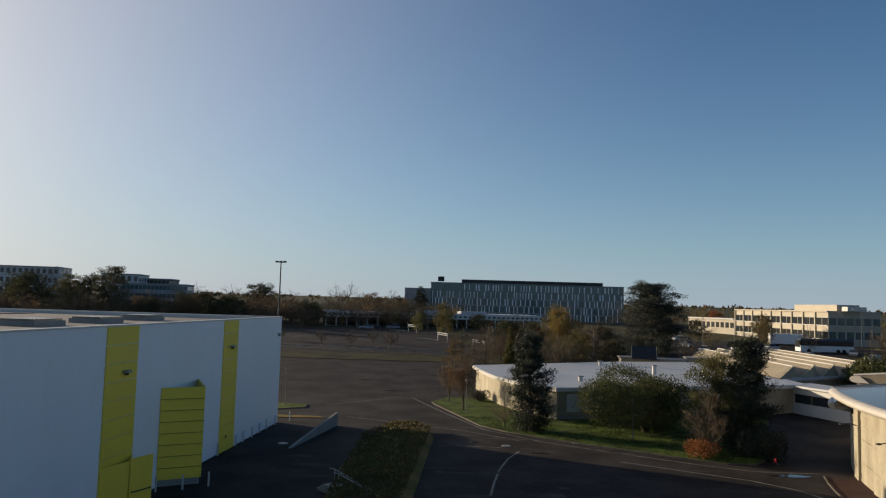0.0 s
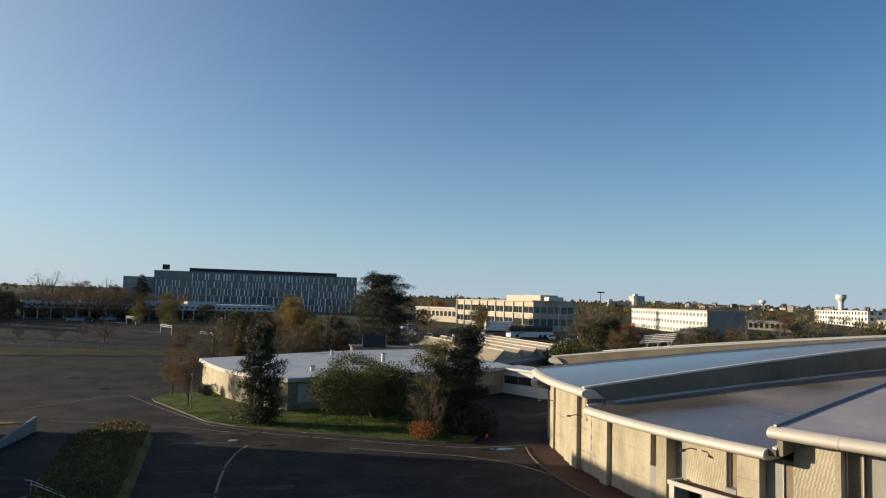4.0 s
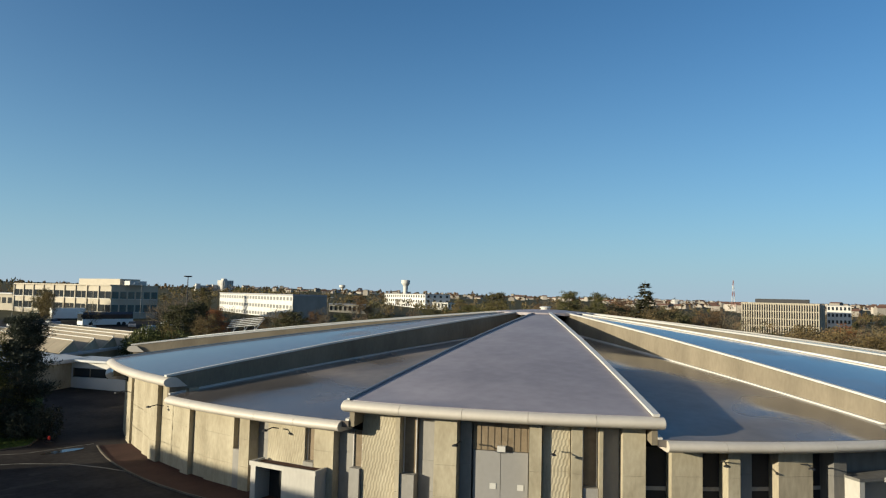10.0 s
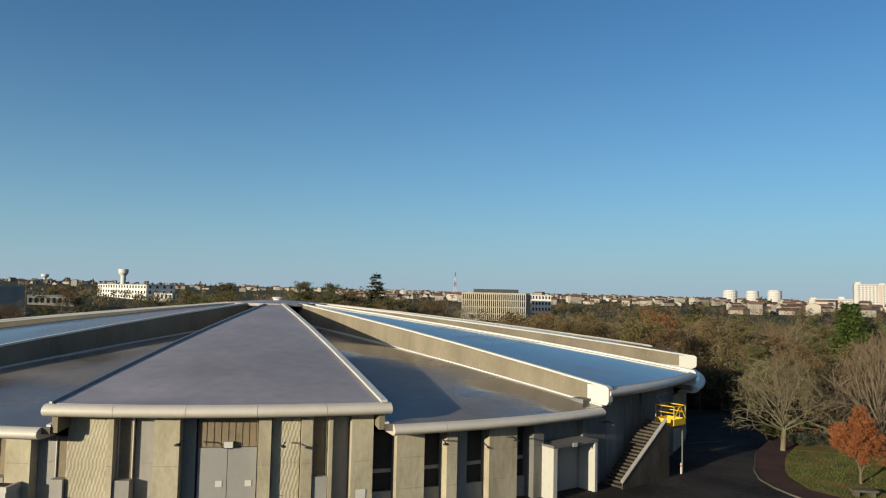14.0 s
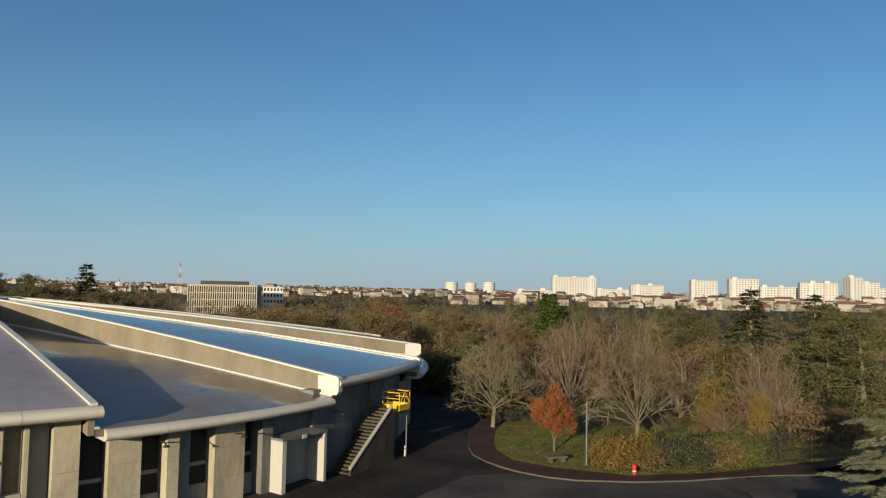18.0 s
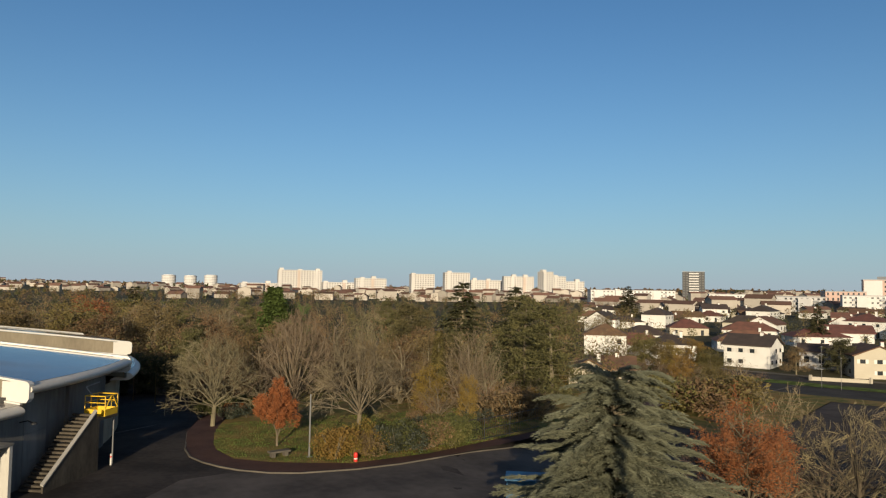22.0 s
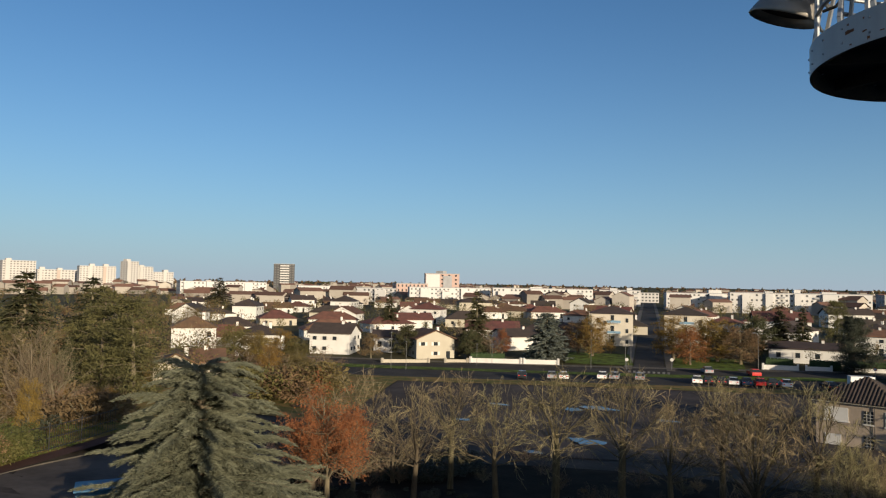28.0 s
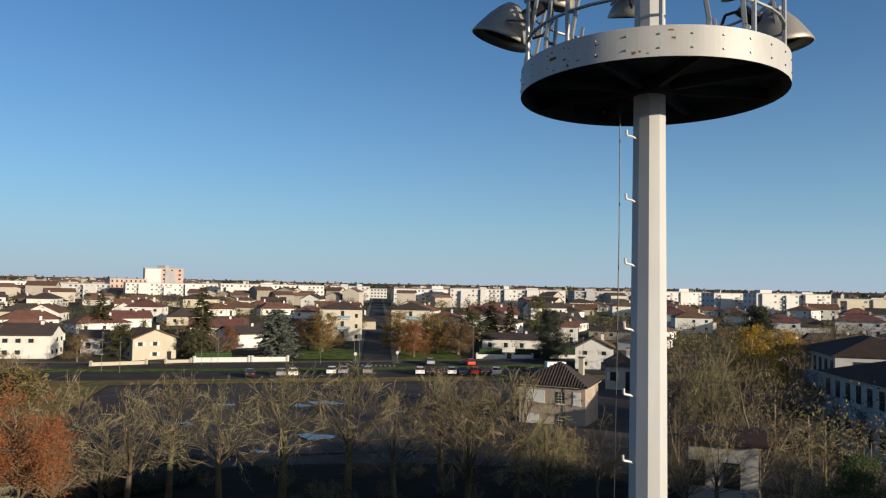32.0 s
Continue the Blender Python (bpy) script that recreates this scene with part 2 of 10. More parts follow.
M["red_paint"] = material("red_paint", (0.55, 0.03, 0.025), 0.4, (0.45, 0.025, 0.02), 1, 8, 0.5)
M["blue_paint"] = material("blue_paint", (0.02, 0.11, 0.21), 0.5, (0.015, 0.08, 0.16), 1, 8, 0.5)
M["hedge"] = material("clipped_hedge", (0.0378, 0.0642, 0.0189), 0.9, (0.0151, 0.0302, 0.0106), 1.5, 8, 0.5, 0.8)

M["pole_grey"] = material("grey_pole_paint", (0.151, 0.151, 0.151), 0.5, (0.1057, 0.1057, 0.1057), 2, 12, 0.5)
M["leaf_bush"] = material("olive_bush_leaves", (0.105, 0.105, 0.031), 0.75, (0.04, 0.044, 0.015), 0.7, 6, 0.5, 0, 0, 0.3, (1, 1, 1), 0.3, 0.25)
M["leaf_holly"] = material("grey_green_leaves", (0.0566, 0.0642, 0.0415), 0.6, (0.0226, 0.0272, 0.0181), 0.7, 6, 0.5, 0, 0, 0.35, (1, 1, 1), 0.2, 0.12)
M["glass_pale"] = material("pale_blind_glass", (0.26, 0.26, 0.25), 0.3, (0.17, 0.17, 0.165), 0.3, 2, 0.5)
M["glass_far"] = material("far_window_glass", (0.10, 0.10, 0.10), 0.3, (0.07, 0.07, 0.07), 0.3, 2, 0.5)
M["tan_sheet"] = material("tan_roof_sheet", (0.302, 0.2529, 0.1812), 0.85, (0.2114, 0.1774, 0.1284), 0.4, 5, 0.5, 0.2)

# Stair concrete: stains, plus the shade on this side darkened into the base colour.
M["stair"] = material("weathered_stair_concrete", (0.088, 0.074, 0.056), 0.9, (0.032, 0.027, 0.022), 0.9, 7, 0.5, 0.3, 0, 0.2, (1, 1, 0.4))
M["tower_white"] = material("far_white_render", (0.5436, 0.5285, 0.5134), 0.85, (0.4681, 0.453, 0.4379), 0.05, 0.6, 0.5)


def wet_patches(key, scale, level, dry, wet, soft=0.06):
    """Rain film on a flat roof: gloss and darkening follow broad uneven pools."""
    n, l = M[key].node_tree.nodes, M[key].node_tree.links
    b = n["Principled BSDF"]
    tc = n.new("ShaderNodeTexCoord")
    pool = n.new("ShaderNodeTexNoise")
    pool.inputs["Scale"].default_value, pool.inputs["Detail"].default_value = scale, 3.0
    l.new(tc.outputs["Object"], pool.inputs["Vector"])
    mr = n.new("ShaderNodeMapRange")
    mr.inputs["From Min"].default_value, mr.inputs["From Max"].default_value = level - soft, level + soft
    l.new(pool.outputs["Fac"], mr.inputs["Value"])
    rr = n.new("ShaderNodeMapRange")
    rr.inputs["To Min"].default_value, rr.inputs["To Max"].default_value = dry, wet
    l.new(mr.outputs["Result"], rr.inputs["Value"])
    l.new(rr.outputs["Result"], b.inputs["Roughness"])
    src = b.inputs["Base Color"].links[0].from_socket
    mx = n.new("ShaderNodeMix")
    mx.data_type, mx.blend_type = "RGBA", "MULTIPLY"
    mx.inputs[7].default_value = (0.55, 0.55, 0.56, 1)
    l.new(mr.outputs["Result"], mx.inputs[0])
    l.new(src, mx.inputs[6])
    l.new(mx.outputs[2], b.inputs["Base Color"])


wet_patches("membrane", 0.045, 0.58, 0.5, 0.18)
wet_patches("membrane_low", 0.05, 0.47, 0.45, 0.10)
# Soil colour taken down to near-black so that it carries the shade there.
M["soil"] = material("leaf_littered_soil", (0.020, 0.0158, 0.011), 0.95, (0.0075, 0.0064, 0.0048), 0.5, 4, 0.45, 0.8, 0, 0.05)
M["gravel_lot"] = material("worn_gravel_tarmac", (0.0795, 0.0649, 0.0577), 0.9, (0.0361, 0.0303, 0.0275), 0.10, 0.9, 0.42, 0.4, 0, 0.1)
M["membrane_wet"] = material("wet_roof_membrane", (0.20, 0.185, 0.19), 0.12, (0.13, 0.12, 0.125), 0.12, 1.6, 0.5, 0.03, 0, 0.7)
wet_patches("membrane_wet", 0.08, 0.38, 0.30, 0.09)
M["membrane_sheen"] = material("smooth_roof_membrane", (0.2869, 0.2642, 0.2642), 0.25, (0.2114, 0.1963, 0.1963), 0.12, 1.6, 0.5, 0.03, 0, 0.6)
wet_patches("membrane_sheen", 0.06, 0.42, 0.42, 0.16)
M["mast_red"] = material("faded_red_paint", (0.2718, 0.1057, 0.083), 0.6, (0.2114, 0.083, 0.0679), 0.3, 3, 0.5)
M["leaf_pine"] = material("pine_needles", (0.1284, 0.117, 0.0453), 0.8, (0.0529, 0.0513, 0.0211), 0.8, 6, 0.5, 0, 0, 0.25, (1, 1, 1), 0.3, 0.2)
M["hall_joint"] = material("cladding_joint", (0.34, 0.25, 0.03), 0.6)
M["leaf_red"] = material("orange_red_leaves", (0.3473, 0.1208, 0.0453), 0.75, (0.1963, 0.0679, 0.0264), 0.8, 6, 0.5, 0, 0, 0.3, (1, 1, 1), 0.1, 0.3)
# Streaked stains, with the shade of the side away from the sun painted in.
M["concrete_stain_shade"] = material("stained_grey_concrete", (0.205, 0.196, 0.182), 0.88, (0.088, 0.084, 0.078), 0.35, 3, 0.5, 0.25, 0, 0.3, (1, 1, 0.22))
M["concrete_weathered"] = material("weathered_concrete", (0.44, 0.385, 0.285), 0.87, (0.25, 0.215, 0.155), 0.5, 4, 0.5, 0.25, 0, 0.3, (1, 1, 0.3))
M["twig_grey"] = material("grey_brown_twigs", (0.2039, 0.1661, 0.1019), 0.95, (0.0982, 0.0793, 0.0491), 0.7, 6, 0.5, 0, 0, 0.2, (1, 1, 1), 0.4)
M["tile_brown"] = material("brown_roof_tile", (0.0468, 0.0317, 0.0257), 0.9, (0.0264, 0.0196, 0.0166), 0.6, 6, 0.6, 0.4, 0, 0.15)
M["tower_cream"] = material("far_cream_render", (0.485, 0.465, 0.445), 0.85, (0.425, 0.405, 0.385), 0.05, 0.6, 0.5)
M["tower_peach"] = material("far_peach_render", (0.4228, 0.3473, 0.302), 0.85, (0.3775, 0.3095, 0.2642), 0.05, 0.6, 0.5)
# White render with the shade on these walls darkened into its colour.
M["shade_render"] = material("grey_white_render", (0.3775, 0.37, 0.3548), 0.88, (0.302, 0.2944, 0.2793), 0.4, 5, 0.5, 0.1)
M["road_pale"] = material("pale_worn_asphalt", (0.085, 0.073, 0.066), 0.85, (0.042, 0.036, 0.033), 0.25, 1.6, 0.4, 0.4, 0, 0.15)
M["verge_leaf"] = material("dull_verge_grass", (0.0642, 0.0566, 0.0242), 0.95, (0.0264, 0.0257, 0.0136), 0.3, 3, 0.4, 0.9, 0, 0.1)
M["twig_lichen"] = material("lichened_twigs", (0.25, 0.205, 0.112), 0.95, (0.135, 0.112, 0.062), 0.7, 6, 0.5, 0, 0, 0.2, (1, 1, 1), 0.3)
M["street_grey"] = material("grey_street_asphalt", (0.0538, 0.0498, 0.0464), 0.9, (0.0284, 0.0260, 0.0244), 0.2, 2, 0.42, 0.3, 0, 0.12)
# Building tools
def part(name, bm, mat, parent=None, label="", smooth=False):
    me = bpy.data.meshes.new(name)
    if smooth:
        for f in bm.faces:
            f.smooth = True
    bm.to_mesh(me)
    bm.free()
    me.materials.append(M[mat] if isinstance(mat, str) else mat)
    ob = new(name, me)
    if parent is not None:
        ob.parent = parent
    if label:
        tagged(ob, label)
    return ob


def thing(name, m, label, category, group="", kind=""):
    ob = new(name)
    ob.empty_display_size = 0.3
    ob.matrix_world = m
    return tagged(ob, label, category, group, kind)


def box(bm, x0, x1, y0, y1, z0, z1):
    v = [bm.verts.new((x, y, z)) for z in (z0, z1) for x, y in ((x0, y0), (x1, y0), (x1, y1), (x0, y1))]
    for a in ((3, 2, 1, 0), (4, 5, 6, 7), (0, 1, 5, 4), (1, 2, 6, 5), (2, 3, 7, 6), (3, 0, 4, 7)):
        bm.faces.new([v[i] for i in a])
    return bm


def B():
    return bmesh.new()


def boxed(*a):
    return box(B(), *a)


def prism(bm, pts, z0, z1):
    """Upright prism over a plan outline, counter-clockwise."""
    lo = [bm.verts.new((p[0], p[1], z0)) for p in pts]
    hi = [bm.verts.new((p[0], p[1], z1)) for p in pts]
    bm.faces.new(hi)
    bm.faces.new(lo[::-1])
    for i in range(len(pts)):
        j = (i + 1) % len(pts)
        bm.faces.new((lo[i], lo[j], hi[j], hi[i]))
    return bm


def tube(bm, p0, p1, r0, r1, n=5, caps=True):
    p0, p1 = Vector(p0), Vector(p1)
    d = (p1 - p0)
    if d.length < 1e-6:
        return bm
    d.normalize()
    a = d.orthogonal().normalized()
    b = d.cross(a)
    rings = []
    for p, r in ((p0, r0), (p1, r1)):
        rings.append([bm.verts.new(p + (a * math.cos(2 * math.pi * i / n) + b * math.sin(2 * math.pi * i / n)) * r) for i in range(n)])
    for i in range(n):
        j = (i + 1) % n
        bm.faces.new((rings[0][i], rings[0][j], rings[1][j], rings[1][i]))
    if caps:
        bm.faces.new(rings[0][::-1])
        bm.faces.new(rings[1])
    return bm


def pipe(bm, pts, r, n=6):
    for a, b in zip(pts, pts[1:]):
        tube(bm, a, b, r, r, n)
    return bm


def lathe(bm, profile, n=24):
    """Surface of revolution about z from (radius, height) pairs, closed at both ends."""
    rings = [[bm.verts.new((r * math.cos(2 * math.pi * i / n), r * math.sin(2 * math.pi * i / n), z)) for i in range(n)] for r, z in profile]
    for a, b in zip(rings, rings[1:]):
        for i in range(n):
            j = (i + 1) % n
            bm.faces.new((a[i], a[j], b[j], b[i]))
    bm.faces.new(rings[0][::-1])
    bm.faces.new(rings[-1])
    return bm


def polar(az, d, z=0.0):
    return Vector((math.sin(radians(az)) * d, math.cos(radians(az)) * d, z))


# Relief of the land: level platform, rising to the north, falling to a valley on the other sides.
RING = (0, 40, 60, 95, 150, 200, 260, 350, 600, 1000, 2000, 4800)
NORTH = (0, 0, 0, 0, 1.8, 3.8, 4.4, 5.5, 7.5, 10, 18, 38)
EAST = (0, 0, 0, -1.5, -4, -5, -5, -4, 0, 3.5, 8, 14)
SOUTH = (0, -0.5, -2.5, -4.6, -5, -3.2, -1.6, -0.5, 2, 5, 13, 34)


def ramp_of(table, d):
    for i in range(len(RING) - 1):
        if d <= RING[i + 1]:
            k = (d - RING[i]) / (RING[i + 1] - RING[i])
            return table[i] + (table[i + 1] - table[i]) * k
    return table[-1]


def land(x, y):
    d = math.hypot(x, y)
    az = math.degrees(math.atan2(x, y)) % 360
    if az > 270:
        az -= 360
    n, e, s = ramp_of(NORTH, d), ramp_of(EAST, d), ramp_of(SOUTH, d)
    if az < 40:
        return n if az > -30 else n + (s - n) * min(1, (-30 - az) / 60)
    if az < 75:
        return n + (e - n) * (az - 40) / 35
    if az < 118:
        return e
    if az < 142:
        return e + (s - e) * (az - 118) / 24
    return s


def on(az, d, up=0.0):
    p = polar(az, d)
    p.z = land(p.x, p.y) + up
    return p


def sheet(name, quad, mat, up, label, category, step=6.0, kind="structure"):
    """A surface draped on the land inside four plan corners."""
    a, b, c, d = [Vector((q[0], q[1], 0)) for q in quad]
    nu = max(1, int(max((b - a).length, (c - d).length) / step))
    nv = max(1, int(max((d - a).length, (c - b).length) / step))
    bm = B()
    g = []
    for i in range(nu + 1):
        row = []
        for j in range(nv + 1):
            u, v = i / nu, j / nv
            p = (a * (1 - u) + b * u) * (1 - v) + (d * (1 - u) + c * u) * v
            row.append(bm.verts.new((p.x, p.y, land(p.x, p.y) + up)))
        g.append(row)
    for i in range(nu):
        for j in range(nv):
            bm.faces.new((g[i][j], g[i + 1][j], g[i + 1][j + 1], g[i][j + 1]))
    bmesh.ops.recalc_face_normals(bm, faces=bm.faces)
    ob = part(name, bm, mat)
    return tagged(ob, label, category, "", kind)


def ribbon(name, pts, width, mat, up, label, category, kind="structure", thick=0.0, parent=None):
    """A strip of constant width along a plan line, draped on the land; with thickness it is a kerb."""
    bm = B()
    pts = [Vector((p[0], p[1], 0)) for p in pts]
    fine = [pts[0]]
    for a, b in zip(pts, pts[1:]):
        n = max(1, int((b - a).length / 4))
        fine += [a.lerp(b, (i + 1) / n) for i in range(n)]
    rows = []
    for i, p in enumerate(fine):
        t = (fine[min(i + 1, len(fine) - 1)] - fine[max(i - 1, 0)]).normalized()
        s = Vector((-t.y, t.x, 0)) * (width / 2)
        row = []
        for q in (p - s, p + s):
            z = land(q.x, q.y) + up
            row.append(bm.verts.new((q.x, q.y, z)))
            if thick:
                row.append(bm.verts.new((q.x, q.y, z + thick)))
        rows.append(row)
    for a, b in zip(rows, rows[1:]):
        if thick:
            for i, j in ((0, 1), (1, 3), (3, 2)):
                bm.faces.new((a[i], a[j], b[j], b[i]))
        else:
            bm.faces.new((a[0], a[1], b[1], b[0]))
    bmesh.ops.recalc_face_normals(bm, faces=bm.faces)
    ob = part(name, bm, mat, parent)
    return ob if parent else tagged(ob, label, category, "", kind)


def blob_sheet(name, pts, mat, up, label, category, kind="structure", bump=0.0):
    """A flat plan outline laid on the level platform, optionally swelling to a low mound."""
    bm = B()
    n = len(pts)
    cx, cy = sum(p[0] for p in pts) / n, sum(p[1] for p in pts) / n
    rings = []
    for k in (1.0, 0.86, 0.66, 0.4, 0.0):
        if k == 0:
            rings.append([bm.verts.new((cx, cy, up + bump))])
        else:
            rings.append([bm.verts.new((cx + (x - cx) * k, cy + (y - cy) * k, up + bump * (1 - k ** 3))) for x, y in pts])
    for a, b in zip(rings, rings[1:]):
        for i in range(n):
            j = (i + 1) % n
            bm.faces.new((a[i], a[j], b[0]) if len(b) == 1 else (a[i], a[j], b[j], b[i]))
    bmesh.ops.recalc_face_normals(bm, faces=bm.faces)
    ob = part(name, bm, mat)
    return tagged(ob, label, category, "", kind)

# The land: one sheet out to the horizon
def build_ground():
    radii = sorted(set(list(RING[1:]) + [8, 20, 30, 50, 70, 80, 110, 125, 170, 185, 220, 240, 290, 320, 400, 450, 500, 700, 800, 1200, 1400, 1700, 2500, 3000, 3600, 4200]))
    bm = B()
    centre = bm.verts.new((0, 0, 0))
    rings = []
    for r in radii:
        ring = []
        for i in range(180):
            p = polar(i * 2, r)
            z = land(p.x, p.y) - (0.10 if r <= 70 else 0.0)
            if r > 900:
                z += (noise.noise(Vector((p.x * 0.0016, p.y * 0.0016, 0.3))) + 0.2) * min(9.0, (r - 900) * 0.004)
            ring.append(bm.verts.new((p.x, p.y, z)))
        rings.append(ring)
    n = 180
    for i in range(n):
        bm.faces.new((centre, rings[0][(i + 1) % n], rings[0][i]))
    for a, b in zip(rings, rings[1:]):
        for i in range(n):
            j = (i + 1) % n
            bm.faces.new((a[i], a[j], b[j], b[i]))
    bmesh.ops.recalc_face_normals(bm, faces=bm.faces)
    ob = part("ground", bm, "ground", None, "", True)
    tagged(ob, "rough brown and green winter ground reaching the horizon", "ground", "", "structure")


build_ground()

# Tarmac of the exhibition grounds
sheet("road", [(-60, -75), (75, -75), (75, 62), (-60, 62)], "asphalt", 0.03, "dark patched asphalt yard around the halls", "asphalt yard", 2.0)
sheet("road", [(27, -46), (54, -46), (47, -6), (33, 4)], "road_pale", 0.037, "paler worn asphalt road beside the green island", "road", 2.0)
sheet("road", [(75, -13), (112, -9), (112, 40), (75, 40)], "asphalt", 0.06, "asphalt road running on behind the round hall", "road", 2.0)
sheet("pavement", [(-60, 62.0), (62, 62.0), (46, 134), (-60, 134)], "asphalt", 0.03, "dark asphalt car park with worn patches", "car park")
sheet("pavement", [(-75, 146), (10, 146), (-2, 215), (-90, 215)], "asphalt", 0.06, "distant asphalt car park beyond a grass verge", "car park")
sheet("ground", [(-60, 134.0), (42, 134.0), (40, 146), (-75, 146)], "verge_leaf", 0.10, "grass verge strewn with leaves between car parks", "verge")

# Exhibition hall: white cladding with yellow strips
HALL = Matrix.Translation((-15.74, 71.37, 0)) @ Matrix.Rotation(radians(85.76), 4, "Z")
HALL_H, HALL_S, HALL_W = 10.25, 95.0, 62.0


def build_hall():
    h = thing("exhibition_hall", HALL, "large white clad exhibition hall with yellow vertical strips and flat roof", "exhibition hall")
    part("wall", boxed(-HALL_S, 0, 0, 0.35, 0, HALL_H), "hall_white", h, "white metal cladding wall")
    part("wall", boxed(-0.35, 0, 0.352, HALL_W, 0, HALL_H), "hall_white", h)
    part("wall", boxed(-HALL_S, 0, HALL_W + 0.002, HALL_W + 0.35, 0, HALL_H), "hall_white", h)
    part("wall", boxed(-HALL_S, -HALL_S + 0.35, 0.352, HALL_W, 0, HALL_H), "hall_white", h)
    part("roof", boxed(-HALL_S + 0.36, -0.36, 0.36, HALL_W - 0.01, HALL_H - 0.75, HALL_H - 0.28), "hall_roof", h, "brown grey felt roof with weathering")
    # pale coping on the parapet
    part("coping", boxed(-HALL_S, 0.05, -0.06, 0.42, HALL_H + 0.002, HALL_H + 0.09), "coping", h)
    part("coping", boxed(-0.42, 0.05, 0.424, HALL_W + 0.4, HALL_H + 0.002, HALL_H + 0.09), "coping", h)
    # raised upstand across the roof
    part("upstand", boxed(-0.9, -0.7, 0.8, HALL_W - 1, HALL_H - 0.28, HALL_H + 0.02), "coping", h)
    # yellow strips of stacked cassettes
    for s0, s1 in ((12.1, 15.2), (28.75, 32.2), (52, 56), (75, 79)):
        rows = 10
        for i in range(rows):
            z0, z1 = HALL_H * i / rows + 0.02, HALL_H * (i + 1) / rows - 0.02
            part("panel", boxed(-s1, -s0, -0.07, -0.003, z0, z1), "hall_yellow", h)
    # tall wedge shaped hood of yellow cassettes
    a, b, c = Vector((-25.4, -0.04, 0)), Vector((-23.96, -2.32, 0)), Vector((-19.6, -0.04, 0))
    hood = part("hood", wedge(a, b, c, 0.45, 6.2, 0.09), "hall_yellow", h, "tall projecting wedge hood of yellow cassettes, open on top")
    for i in range(1, 8):
        z = 0.45 + 5.75 * i / 8
        d = (b - a).normalized()
        nrm = Vector((d.y, -d.x, 0)) * 0.03
        bm = B()
        prism(bm, [(a + nrm * 2.0).xy, (b + nrm * 2.0).xy, (b - nrm).xy, (a - nrm).xy], z - 0.018, z + 0.018)
        bmesh.ops.recalc_face_normals(bm, faces=bm.faces)
        part("joint", bm, "hall_joint", hood)
    part("plinth", prism(B(), [(-25.3, -0.03), (-23.95, -2.2), (-19.8, -0.03)], 0.02, 0.45), "concrete_grey", h)
    # small wedge with an escape door standing open
    a, b, c = Vector((-32.2, -0.1, 0)), Vector((-30.35, -0.75, 0)), Vector((-28.75, -0.1, 0))
    part("hood", wedge(a, b, c, 0.03, 2.7, 0.07), "hall_yellow", h)
    leaf = part("escape_door", prism(B(), [(-30.3, -0.82), (-28.75, -1.35), (-28.73, -1.29), (-30.28, -0.76)], 0.05, 2.85), "hall_yellow", h, "yellow escape door standing ajar")
    bar = B()
    pipe(bm=bar, pts=[(-30.18, -0.88, 1.0), (-30.2, -0.98, 1.0), (-28.95, -1.4, 1.0), (-28.93, -1.3, 1.0)], r=0.035)
    part("push_bar", bar, "dark_steel", leaf, "dark push bar")
    # wall lamps
    for s, z in ((13.6, 8.1), (30.2, 7.6), (1.2, 8.6)):
        lamp = part("wall_lamp", boxed(-s - 0.28, -s + 0.28, -0.35, -0.08, z, z + 0.16), "steel", h)
        part("bracket", boxed(-s - 0.05, -s + 0.05, -0.30, -0.075, z - 0.12, z - 0.002), "dark_steel", lamp)
    # gate and handle in the strip by the corner
    part("door_handle", boxed(-14.0, -13.9, -0.13, -0.072, 1.0, 1.25), "dark_steel", h)
    # rooflights
    for s, y, w in ((27.3, 7.6, 3.2), (20.0, 7.6, 3.0), (11.6, 8.4, 2.8), (40, 12, 3)):
        r = thing("rooflight", HALL @ Matrix.Translation((-s, y, HALL_H - 0.28)), "low grey rooflight box with clear cover on the hall roof", "rooflight", "rooflights on the hall roof")
        part("kerb", boxed(-w / 2, w / 2, -1.2, 1.2, 0, 0.32), "concrete_grey", r)
        part("cover", boxed(-w / 2 + 0.12, w / 2 - 0.12, -1.05, 1.05, 0.322, 0.45), "glass_grey", r, "cloudy plastic cover")
    # roof strip and cable
    part("gravel_strip", boxed(-34, -2.5, 24, 24.6, HALL_H - 0.276, HALL_H - 0.2), "hall_roof", h)


def wedge(a, b, c, z0, z1, t):
    """Two thin upright panels from wall point a to nose b and back to wall point c, open above."""
    bm = B()
    for p, q in ((a, b), (b, c)):
        d = (q - p).normalized()
        nn = Vector((-d.y, d.x, 0)) * t
        prism(bm, [p.xy, q.xy, (q + nn).xy, (p + nn).xy], z0, z1)
    bmesh.ops.recalc_face_normals(bm, faces=bm.faces)
    return bm


build_hall()


def build_bollards():
    b = thing("bollard", pose(0, 0, 0.03), "white steel bollard standing along the hall wall", "bollard", "bollards along the hall")
    part("post", tube(B(), (0, 0, 0), (0, 0, 0.86), 0.06, 0.06, 10), "white_steel", b)
    part("cap", lathe(B(), [(0.06, 0.862), (0.058, 0.89), (0.03, 0.915)], 10), "white_steel", b)
    spots = [(-14.5, 46.7), (-15.8, 45.7), (-17.2, 45.0), (-16.9, 51.5), (-16.7, 55.6), (-16.45, 59.5), (-16.3, 61.2), (-16.1, 63.3), (-16.0, 65.4), (-15.9, 67.5), (-15.6, 69.7), (-14.7, 72.2)]
    b.matrix_world = pose(*spots[0], 0.03)
    for x, y in spots[1:]:
        copy_thing(b, pose(x, y, 0.03))


build_bollards()

# Round hall with alternating raised and lowered roof sectors
ARENA = Vector((70.8, 38.9, 0))
